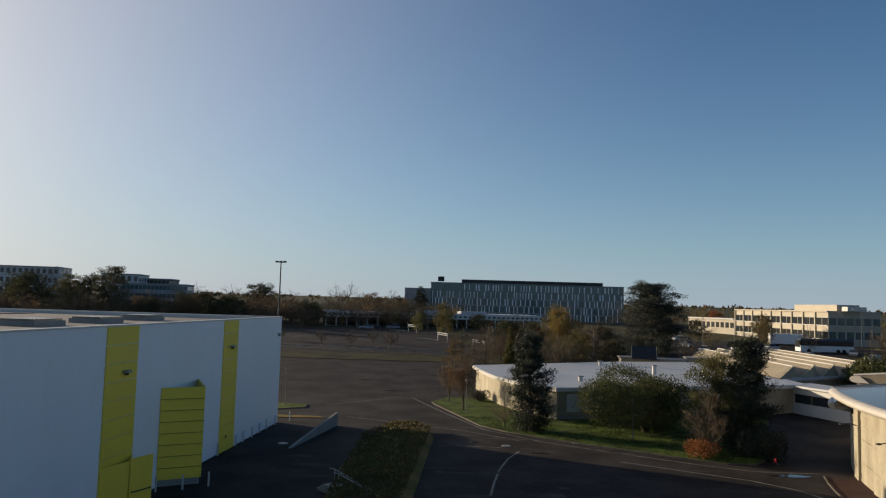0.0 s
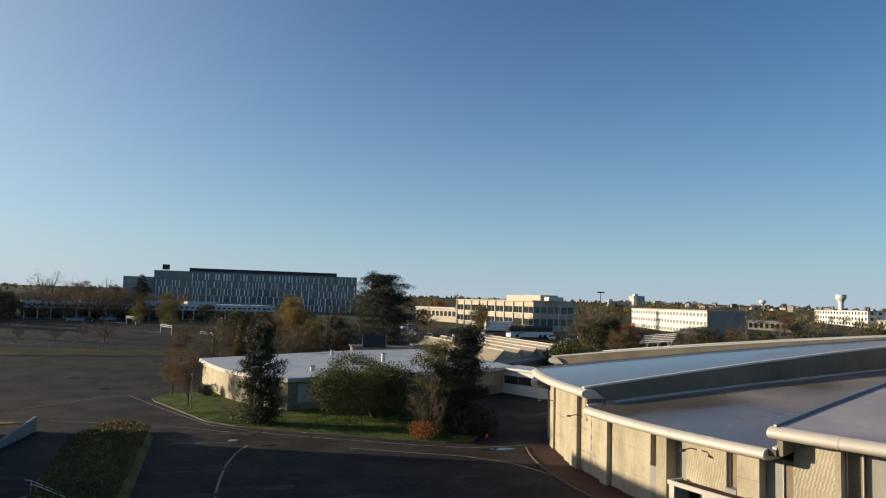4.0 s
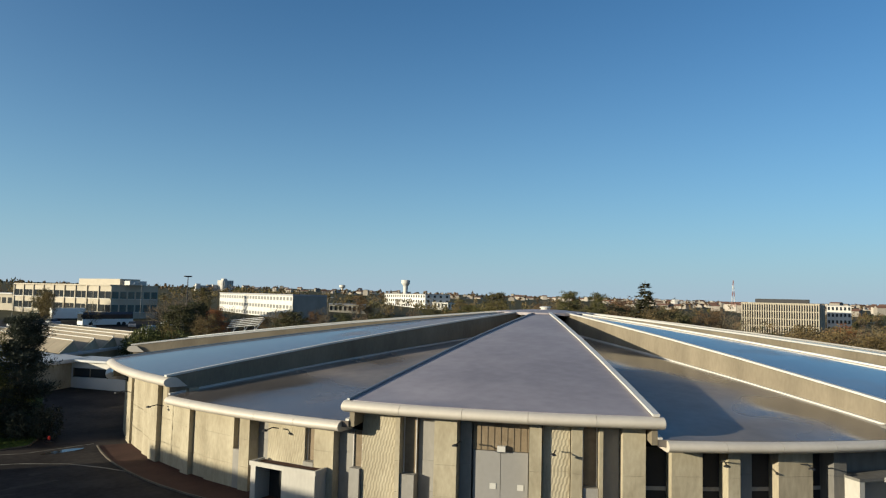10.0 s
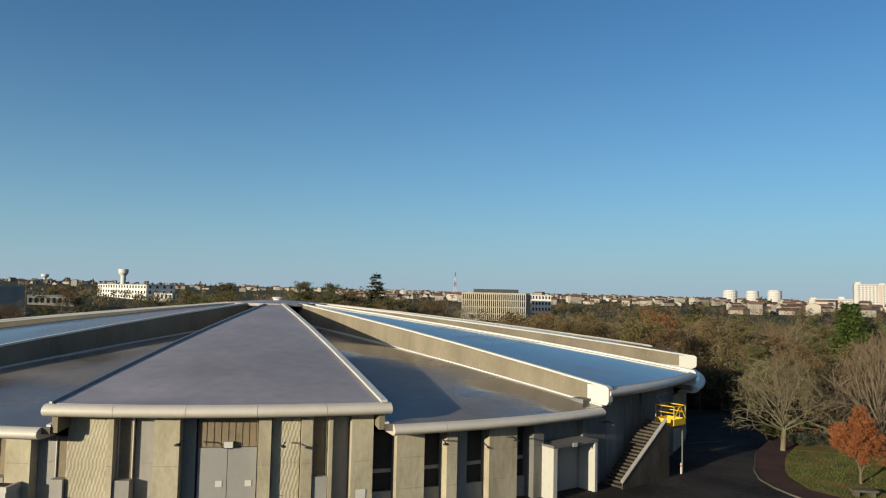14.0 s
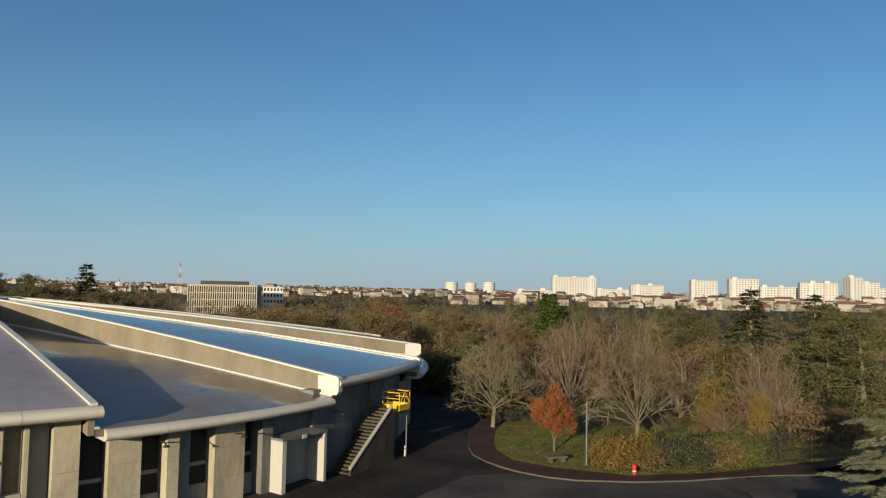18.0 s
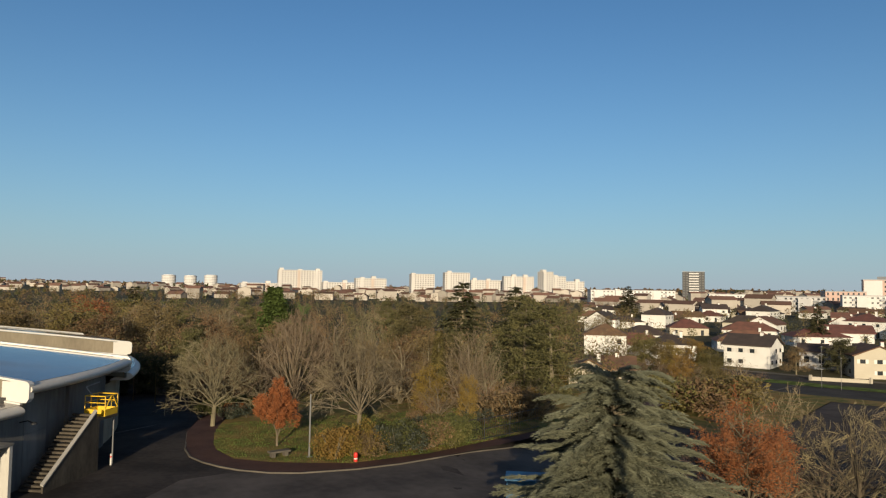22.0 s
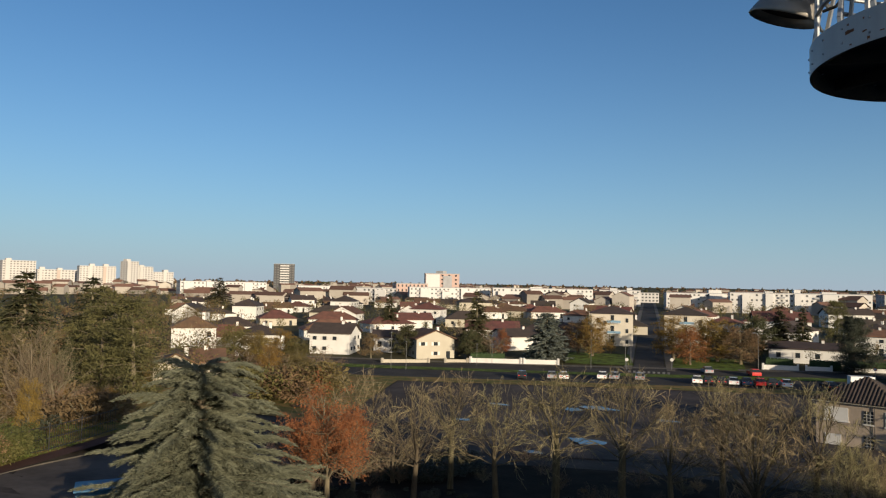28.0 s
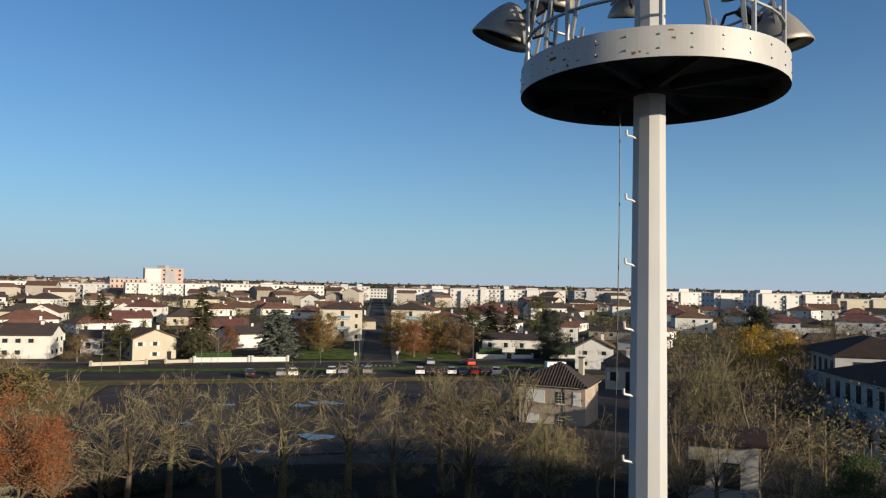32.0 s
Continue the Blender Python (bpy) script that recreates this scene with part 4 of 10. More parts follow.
for x, y, rx, ry in ((26.3, 54.2, 1.6, 0.5), (-12.5, 96, 2.2, 0.8), (8.5, 60.0, 0.9, 0.35), (30.5, 50.4, 0.6, 0.3)):
    c = [(x + rx * math.cos(6.283 * k / 14) * random.uniform(0.7, 1.1), y + ry * math.sin(6.283 * k / 14) * random.uniform(0.7, 1.1)) for k in range(14)]
    blob_sheet("water", c, "puddle", 0.046, "shallow puddle reflecting the sky", "puddle")
for x, y in ((-12.9, 61.0), (5.9, 62.6), (12.4, 65.0)):
    mh = thing("manhole_cover", pose(x, y, 0.04), "round iron manhole cover set in the asphalt", "manhole cover")
    part("rim", lathe(B(), [(0.42, 0), (0.42, 0.03), (0.36, 0.03)], 18), "concrete_grey", mh)
    part("lid", lathe(B(), [(0.34, 0.005), (0.34, 0.036), (0.1, 0.04)], 18), "steel", mh)


def build_ramp():
    r = thing("ramp", pose(0, 0, 0.03), "concrete ramp cheek wall rising to a point beside the yard", "ramp wall")
    a, b = Vector((-11.8, 59.0)), Vector((-9.7, 70.4))
    d = (b - a).normalized()
    s = Vector((-d.y, d.x)) * 0.25
    bm = B()
    lo = [bm.verts.new((q.x, q.y, 0)) for q in (a, b, b + s, a + s)]
    hi = [bm.verts.new((q.x, q.y, z)) for q, z in ((a, 0.08), (b, 1.25), (b + s, 1.25), (a + s, 0.08))]
    for i in range(4):
        j = (i + 1) % 4
        bm.faces.new((lo[i], lo[j], hi[j], hi[i]))
    bm.faces.new(hi)
    bm.faces.new(lo[::-1])
    bmesh.ops.recalc_face_normals(bm, faces=bm.faces)
    part("cheek_wall", bm, "concrete_grey", r)
    bm = B()
    for k in range(5):
        q = a.lerp(b, 0.55 + 0.1 * k)
        z = 0.08 + 1.17 * (0.55 + 0.1 * k)
        tube(bm, (q.x + s.x / 2, q.y + s.y / 2, z), (q.x + s.x / 2, q.y + s.y / 2, z + 0.03), 0.02, 0.02)
    part("coping", bm, "concrete", r)


build_ramp()


def build_handrail():
    h = thing("handrail", pose(0, 0, 0.03), "pale double tube handrail at the steps beside the planting bed", "handrail")
    for off, y0 in ((0.0, 47.8), (1.25, 46.6)):
        x0 = -6.7 + off * 0.35
        pts = [(x0 - 0.3, y0 + 0.2, 1.05), (x0, y0, 1.05), (x0 + 3.0, y0 - 3.4, 0.55), (x0 + 3.6, y0 - 3.7, 0.55)]
        part("rail", pipe(B(), pts, 0.03), "white_steel", h)
        for k in (0.02, 0.35, 0.7, 0.98):
            p = Vector(pts[1]).lerp(Vector(pts[2]), k)
            part("post", tube(B(), (p.x, p.y, 0), (p.x, p.y, p.z - 0.02), 0.025, 0.025, 6), "white_steel", h)
    st = thing("steps", pose(-6.8, 46.6, 0.03, 0, 0, -45), "short flight of pale concrete steps with white paint", "steps")
    for k in range(3):
        part("step", boxed(-0.5 + k * 0.3, 1.2, -0.6, 0.6, k * 0.16, k * 0.16 + 0.158), "concrete", st)


build_handrail()


def lamp_post(x, y, h, arm=0.0, z=None, label="slim grey street lamp post", group="street lamps"):
    z = land(x, y) if z is None else z
    lp = thing("street_lamp", pose(x, y, z), label, "street lamp", group)
    part("pole", tube(B(), (0, 0, 0), (0, 0, h), 0.05, 0.032, 8), "pole_grey", lp)
    if arm:
        part("arm", pipe(B(), [(0, 0, h - 0.01), (arm * 0.3, 0, h + 0.3), (arm, 0, h + 0.35)], 0.035), "steel", lp)
        part("lantern", boxed(arm - 0.1, arm + 0.5, -0.13, 0.13, h + 0.26, h + 0.42), "steel", lp)
    else:
        part("lantern", lathe(B(), [(0.05, h), (0.17, h + 0.04), (0.16, h + 0.12), (0.06, h + 0.18)], 10), "pole_grey", lp)
    part("base_plate", boxed(-0.16, 0.16, -0.16, 0.16, 0, 0.03), "steel", lp)
    return lp


lamp_post(9.3, 71.0, 3.9)
lamp_post(17.8, 66.4, 3.7)
lamp_post(3.1, 80.4, 3.6)
lamp_post(-17.3, 82.2, 4.0)


def build_pole():
    p = thing("lamp_post", pose(49.5, -14.8, 0.1), "plain pale grey steel pole at the island edge", "pole")
    part("pole", tube(B(), (0, 0, 0), (0, 0, 4.35), 0.07, 0.055, 10), "pole_grey", p)
    part("base_plate", boxed(-0.2, 0.2, -0.2, 0.2, 0, 0.03), "steel", p)
    hy = thing("fire_hydrant", pose(46.95, -17.3, 0.1), "red fire hydrant with white band at the kerb", "fire hydrant")
    part("body", lathe(B(), [(0.13, 0), (0.13, 0.42), (0.15, 0.44), (0.15, 0.5)], 12), "red_paint", hy)
    part("band", lathe(B(), [(0.135, 0.18), (0.137, 0.26), (0.135, 0.27)], 12), "white_steel", hy)
    part("cap", lathe(B(), [(0.15, 0.5), (0.12, 0.6), (0.04, 0.65)], 12), "red_paint", hy)
    be = thing("bench", pose(50.4, -12.9, 0.12, 0, 0, 100), "squat concrete bench on the grass", "bench")
    part("seat", boxed(-0.75, 0.75, -0.28, 0.28, 0.3, 0.42), "kerb", be)
    part("leg", boxed(-0.6, -0.35, -0.22, 0.22, 0, 0.298), "kerb", be)
    part("leg", boxed(0.35, 0.6, -0.22, 0.22, 0, 0.298), "kerb", be)
    po = thing("post", pose(52.6, -2.3, 0.03), "white marker post at the road bend", "post")
    part("shaft", tube(B(), (0, 0, 0), (0, 0, 0.75), 0.06, 0.06, 8), "white_steel", po)
    part("band", tube(B(), (0, 0, 0.5), (0, 0, 0.6), 0.063, 0.063, 8), "red_paint", po)
    rb = thing("barrier", pose(26.9, 58.0, 0.03), "small red and white barrier board at the lawn corner", "barrier")
    part("board", boxed(-0.04, 0.04, -0.14, 0.14, 0.22, 0.5), "red_paint", rb)
    part("foot", boxed(-0.2, 0.2, -0.35, 0.35, 0, 0.12), "dark_steel", rb)
    part("leg", boxed(-0.03, 0.03, -0.04, 0.04, 0.12, 0.22), "dark_steel", rb)
    sk = thing("waste_skip", pose(34.70, -23.67, 0.03, 0, 0, -124.3), "blue steel waste skip half hidden by the cedar", "skip")
    bm = B()
    prism(bm, [(-1.6, -0.9), (0.6, -0.9), (0.6, 0.9), (-1.6, 0.9)], 0.1, 1.25)
    part("body", bm, "blue_paint", sk)
    part("rim", boxed(-1.68, 0.68, -0.98, 0.98, 1.252, 1.34), "blue_paint", sk)
    part("runner", boxed(-1.5, 0.5, -0.7, 0.7, 0, 0.098), "dark_steel", sk)


build_pole()


def build_stairs():
    """Outside stair along the round hall, with a concrete cheek wall."""
    a, b, top = Vector((47.0, 1.4, 0)), Vector((51.1, -1.3, 0)), 3.64
    d = (b - a).normalized()
    ang = math.degrees(math.atan2(d.y, d.x))
    st = thing("outside_stair", pose(a.x, a.y, 0.03, 0, 0, ang), "concrete outside stair climbing the round hall wall, shade put into its colour", "stair")
    n, run = 20, (b - a).length
    # Steps, cheek wall and landing use the concrete with shade in its colour.
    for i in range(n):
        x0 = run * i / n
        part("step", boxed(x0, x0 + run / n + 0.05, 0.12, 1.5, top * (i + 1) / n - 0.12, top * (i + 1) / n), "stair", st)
    bm = B()
    v = [(0.0, 0.0), (run + 0.02, 0.0), (run + 0.02, top + 0.1), (run - 0.1, top + 0.1), (0.0, 0.35)]
    f = [bm.verts.new((x, 0.0, z)) for x, z in v]
    g = [bm.verts.new((x, 0.11, z)) for x, z in v]
    bm.faces.new(f)
    bm.faces.new(g[::-1])
    for i in range(len(v)):
        j = (i + 1) % len(v)
        bm.faces.new((f[j], f[i], g[i], g[j]))
    bmesh.ops.recalc_face_normals(bm, faces=bm.faces)
    part("cheek_wall", bm, "stair", st, "stained concrete cheek wall, shade put into its colour")
    bm = B()
    rim = [bm.verts.new((x, y, z)) for x, z in ((-0.02, 0.36), (run + 0.02, top + 0.11)) for y in (-0.03, 0.16) for z in (z, z + 0.09)]
    bmesh.ops.convex_hull(bm, input=rim)
    bmesh.ops.recalc_face_normals(bm, faces=bm.faces)
    part("stringer", bm, "concrete_grey", st, "pale sloping edge of the stair")
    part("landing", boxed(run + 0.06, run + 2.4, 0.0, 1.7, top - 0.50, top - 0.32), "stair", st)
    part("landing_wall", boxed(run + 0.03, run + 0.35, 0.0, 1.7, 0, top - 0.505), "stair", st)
    part("landing_post", tube(B(), (run + 2.2, 0.15, 0), (run + 2.2, 0.15, top - 0.505), 0.055, 0.055, 8), "pole_grey", st)
    # yellow lifting basket parked on the landing
    base = pose(a.x, a.y, 0.03, 0, 0, ang) @ Matrix.Translation((run + 1.62, 0.75, top - 0.32))
    yb = thing("lifting_basket", base, "bright yellow steel work basket on the stair landing", "basket")
    part("floor", boxed(-0.7, 0.75, -0.75, 0.7, 0.0, 0.06), "yellow_steel", yb)
    for x0, x1, y0, y1 in ((-0.7, 0.75, -0.75, -0.70), (-0.7, 0.75, 0.65, 0.70), (-0.7, -0.65, -0.695, 0.645), (0.7, 0.75, -0.695, 0.645)):
        part("side_panel", boxed(x0, x1, y0, y1, 0.062, 0.42), "yellow_steel", yb)
    for x in (-0.68, 0.0, 0.73):
        for y in (-0.73, 0.68):
            part("post", tube(B(), (x, y, 0.425), (x, y, 1.25), 0.03, 0.03, 6), "yellow_steel", yb)
    part("top_rail", pipe(B(), [(-0.68, -0.73, 1.28), (0.73, -0.73, 1.28), (0.73, 0.68, 1.28), (-0.68, 0.68, 1.28), (-0.68, -0.73, 1.28)], 0.035), "yellow_steel", yb)
    part("mid_rail", pipe(B(), [(-0.68, -0.73, 0.85), (0.73, -0.73, 0.85), (0.73, 0.68, 0.85), (-0.68, 0.68, 0.85), (-0.68, -0.73, 0.85)], 0.03), "yellow_steel", yb)
    part("brace", pipe(B(), [(-0.68, -0.73, 0.46), (0.0, -0.73, 1.26)], 0.04), "yellow_steel", yb)
    part("brace", pipe(B(), [(0.73, -0.73, 0.46), (0.1, -0.73, 1.26)], 0.04), "yellow_steel", yb)
    part("jib", pipe(B(), [(-0.5, 0.3, 1.3), (-0.9, 0.5, 1.9), (0.1, 0.2, 2.1)], 0.04), "steel", yb)


build_stairs()


def build_fence():
    f = thing("fence", pose(0, 0, 0), "dark mesh fence and gate at the edge of the woods", "fence")
    pts = [(48.9, -23.5), (49.2, -26.2), (49.6, -29.0), (50.6, -32.0), (52.2, -36)]
    for a, b in zip(pts, pts[1:]):
        a3, b3 = Vector((*a, 0.1)), Vector((*b, 0.1))
        part("post", tube(B(), a3, a3 + Vector((0, 0, 1.9)), 0.04, 0.04, 6), "dark_steel", f)
        bm = B()
        n = 14
        for k in range(1, n):
            p = a3.lerp(b3, k / n)
            tube(bm, p + Vector((0, 0, 0.08)), p + Vector((0, 0, 1.75)), 0.02, 0.02, 3)
        for z in (0.15, 0.9, 1.7):
            tube(bm, a3 + Vector((0, 0, z)), b3 + Vector((0, 0, z)), 0.03, 0.03, 4)
        part("mesh_panel", bm, "dark_steel", f)


build_fence()



def ground_cover():
    """Low tangled plants over the planting bed."""
    random.seed(8)
    v, f = [], []
    for i in range(9000):
        u = random.random()
        y = 40.5 + 29.0 * u
        x0, x1 = (-6.6 if y < 63 else -6.1 + (y - 63.5) * 0.28), (-2.0 + (y - 40) * 0.06 if y < 66 else -0.4 - (y - 66) * 0.4)
        x = random.uniform(x0 + 0.15, x1 - 0.15)
        z = 0.70 + random.uniform(0.0, 0.22) + 0.12 * noise.noise(Vector((x * 0.8, y * 0.8, 0)))
        a = Vector((random.uniform(-1, 1), random.uniform(-1, 1), random.uniform(0.2, 1.2))).normalized() * random.uniform(0.06, 0.17)
        b = a.cross(Vector((random.uniform(-1, 1), random.uniform(-1, 1), 0.3))).normalized() * random.uniform(0.03, 0.07)
        c = Vector((x, y, z))
        n = len(v)
        v += [c - a, c + b, c + a, c - b]
        f.append((n, n + 1, n + 2, n + 3))
    me = bpy.data.meshes.new("ground_cover")
    me.from_pydata([tuple(p) for p in v], [], f)
    me.materials.append(M["leaf_olive"])
    tagged(new("ground_cover", me), "low brownish green ground cover plants on the bed", "ground cover", "", "stuff")


ground_cover()

# bays of the far car park
for row, y0 in ((0, 156), (1, 176), (2, 196)):
    for k in range(22):
        x = -66 + k * 2.6 - row * 6
        ribbon("trim", [(x, y0), (x + 0.6, y0 + 4.6)], 0.13, "line", 0.075, "worn pale line of a parking bay", "road marking")
# Low buildings north of the round hall
def outline_walls(parent, pts, t, z0, z1, mat):
    """One thick wall panel a side along a closed plan outline (counter-clockwise)."""
    for i in range(len(pts)):
        a, b = Vector(pts[i]), Vector(pts[(i + 1) % len(pts)])
        d = (b - a).normalized()
        s = Vector((-d.y, d.x)) * t
        bm = B()
        prism(bm, [a, b - d * 0.003, b + s - d * t, a + s + d * t], z0, z1)
        bmesh.ops.recalc_face_normals(bm, faces=bm.faces)
        part("wall", bm, mat, parent)


def grown(pts, k):
    n = len(pts)
    out = []
    for i in range(n):
        a, b, c = Vector(pts[i - 1]), Vector(pts[i]), Vector(pts[(i + 1) % n])
        d0, d1 = (b - a).normalized(), (c - b).normalized()
        nn = (Vector((d0.y, -d0.x)) + Vector((d1.y, -d1.x)))
        nn.normalize()
        out.append(b + nn * k)
    return out


LOW = [(8.8, 83.9), (10.4, 80.3), (12.6, 77.4), (39.2, 86.2), (44.5, 88.5), (46, 122), (29.5, 117.2), (5.2, 102.2), (6.0, 96), (6.6, 91.8), (7.4, 87.6)]


def build_low():
    b = thing("low_building", pose(0, 0, 0.03), "single storey cream building with flat white roof and rounded corner", "low building")
    outline_walls(b, LOW, 0.3, 0, 3.05, "concrete")
    bm = B()
    prism(bm, grown(LOW, 0.55), 3.06, 3.5)
    part("roof", bm, "white_roof", b, "flat white sheet roof with deep fascia")
    bm = B()
    prism(bm, grown(LOW, 0.62), 3.10, 3.46)
    part("fascia", bm, "coping", b)
    # pale shutters along the front
    a0, a1 = Vector((12.6, 77.4)), Vector((39.2, 86.2))
    d = (a1 - a0).normalized()
    ang = math.degrees(math.atan2(d.y, d.x))
    fr = pose(a0.x, a0.y, 0, 0, 0, ang)
    for x0, x1, z0, mat in ((1.2, 3.6, 0.85, "white_wall"), (3.7, 6.0, 0.85, "white_wall"), (7.0, 8.6, 0.85, "white_wall"), (20.5, 22.6, 1.6, "white_wall"), (23, 24, 0.2, "white_wall")):
        bm = boxed(x0, x1, -0.05, -0.004, z0, 2.75)
        bm.transform(fr)
        part("shutter", bm, mat, b, "pale closed roller shutter")
    bm = boxed(0.2, 27.8, -0.06, -0.004, 0.02, 0.6)
    bm.transform(fr)
    part("plinth", bm, "concrete_grey", b)
    for x, y, h in ((9.7, 88, 0.8), (16.5, 84.5, 0.5), (28.5, 96, 1.1), (34, 92.5, 0.5), (37, 101, 0.6), (12.5, 92, 0.6), (24, 108, 0.6)):
        v = thing("roof_vent", pose(x, y, 3.535), "small white roof vent on the flat roof", "roof vent", "vents on the low roof")
        part("stack", boxed(-0.22, 0.22, -0.22, 0.22, 0, h), "coping", v)
        part("cowl", boxed(-0.32, 0.32, -0.32, 0.32, h + 0.002, h + 0.12), "steel", v)


build_low()


def build_saw():
    """Sawtooth roofed workshop: five asymmetric ridges running back from a slanting front."""
    w = thing("sawtooth_workshop", pose(44.6, 94.8, 0.03), "workshop with five ridged tan sawtooth roofs and pale gables", "workshop")
    W, D, H0 = 24.5, 40.0, 3.15
    skew = Matrix(((0.848, 0.05, 0, 0), (0.53, 0.9987, 0, 0), (0, 0, 1, 0), (0, 0, 0, 1)))

    def put(name, bm, mat, parent, label=""):
        bm.transform(skew)
        bmesh.ops.recalc_face_normals(bm, faces=bm.faces)
        return part(name, bm, mat, parent, label)
    for args in ((0, W, 0, 0.3), (0, W, D - 0.3, D), (0, 0.3, 0.302, D - 0.302), (W - 0.3, W, 0.302, D - 0.302)):
        put("wall", boxed(*args, 0, H0), "concrete", w)
    put("roof", boxed(-0.4, W + 0.4, -0.6, D + 0.4, H0 + 0.002, H0 + 0.35), "white_roof", w)
    n = 5
    for i in range(n):
        x0, x1 = W * i / n + 0.1, W * (i + 1) / n - 0.5
        xr = x0 + (x1 - x0) * 0.70
        z0, z1 = H0 + 0.36, H0 + 1.85
        bm = B()
        pr = [(x0, z0), (x1, z0), (xr, z1)]
        f = [bm.verts.new((x, 0.2, z)) for x, z in pr]
        g = [bm.verts.new((x, D - 0.3, z)) for x, z in pr]
        bm.faces.new(f)
        bm.faces.new(g[::-1])
        for q in range(3):
            c = (q + 1) % 3
            bm.faces.new((f[c], f[q], g[q], g[c]))
        tooth = put("sawtooth", bm, "concrete", w, "pale sawtooth ridge with cream gable")
        d = Vector((xr - x0, 0, z1 - z0)).normalized()
        nn = Vector((-d.z, 0, d.x)) * 0.04
        for k in range(9):
            y0, y1 = 0.6 + (D - 1.2) * k / 9, 0.6 + (D - 1.2) * (k + 1) / 9 - 0.05
            bm = B()
            q = [Vector((x0, y0, z0)) + d * 0.05, Vector((xr, y0, z1)) - d * 0.16, Vector((xr, y1, z1)) - d * 0.16, Vector((x0, y1, z0)) + d * 0.05]
            lo = [bm.verts.new(p + nn * 0.1) for p in q]
            hi = [bm.verts.new(p + nn) for p in q]
            bm.faces.new(hi)
            for e in range(4):
                c = (e + 1) % 4
                bm.faces.new((lo[e], lo[c], hi[c], hi[e]))
            put("slope_sheet", bm, "tan_sheet", tooth, "weathered tan sheet")
        put("ridge_cap", boxed(xr - 0.16, xr + 0.12, 0.15, D - 0.25, z1 + 0.002, z1 + 0.12), "coping", tooth)


build_saw()


def build_link():
    a, b = Vector((42.6, 88.6)), Vector((47.2, 76.0))
    d = (b - a).normalized()
    ang = math.degrees(math.atan2(d.y, d.x))
    lk = thing("link_corridor", pose(a.x, a.y, 0.03, 0, 0, ang), "white link corridor with windows between the halls", "corridor")
    L = (b - a).length
    part("wall", boxed(0, L, 0, 0.25, 0, 1.35), "white_wall", lk)
    part("wall", boxed(0, L, 0, 0.25, 2.45, 3.2), "white_wall", lk)
    part("wall", boxed(0, 1.0, 0, 0.25, 1.352, 2.448), "white_wall", lk)
    part("wall", boxed(0, L, 3.75, 4.0, 0, 3.2), "white_wall", lk)
    part("roof", boxed(-0.3, L + 0.3, -0.5, 4.3, 3.202, 3.45), "white_roof", lk)
    n = 5
    for i in range(n):
        x0, x1 = 1.05 + (L - 1.05) * i / n, 1.05 + (L - 1.05) * (i + 1) / n
        win = part("window", boxed(x0 + 0.06, x1 - 0.06, 0.12, 0.16, 1.40, 2.40), "glass_dark", lk)
        part("mullion", boxed(x0 - 0.05, x0 + 0.055, 0.08, 0.2, 1.354, 2.446), "parapet", win)
    part("floor", boxed(0, L, 0.26, 3.74, 0, 0.1), "parapet", lk)


build_link()

# Floodlight mast beside the camera
def lathe_open(bm, profile, n, t):
    """A spun shell with thickness, open below."""
    prof = profile + [(max(0.01, r - t), z - t * 0.6) for r, z in profile[::-1]]
    rings = [[bm.verts.new((r * math.cos(2 * math.pi * i / n), r * math.sin(2 * math.pi * i / n), z)) for i in range(n)] for r, z in prof]
    for a, b in zip(rings, rings[1:] + rings[:1]):
        for i in range(n):
            j = (i + 1) % n
            bm.faces.new((a[i], a[j], b[j], b[i]))
    bm.faces.new(rings[len(profile) - 1])
    bmesh.ops.recalc_face_normals(bm, faces=bm.faces)
    return bm


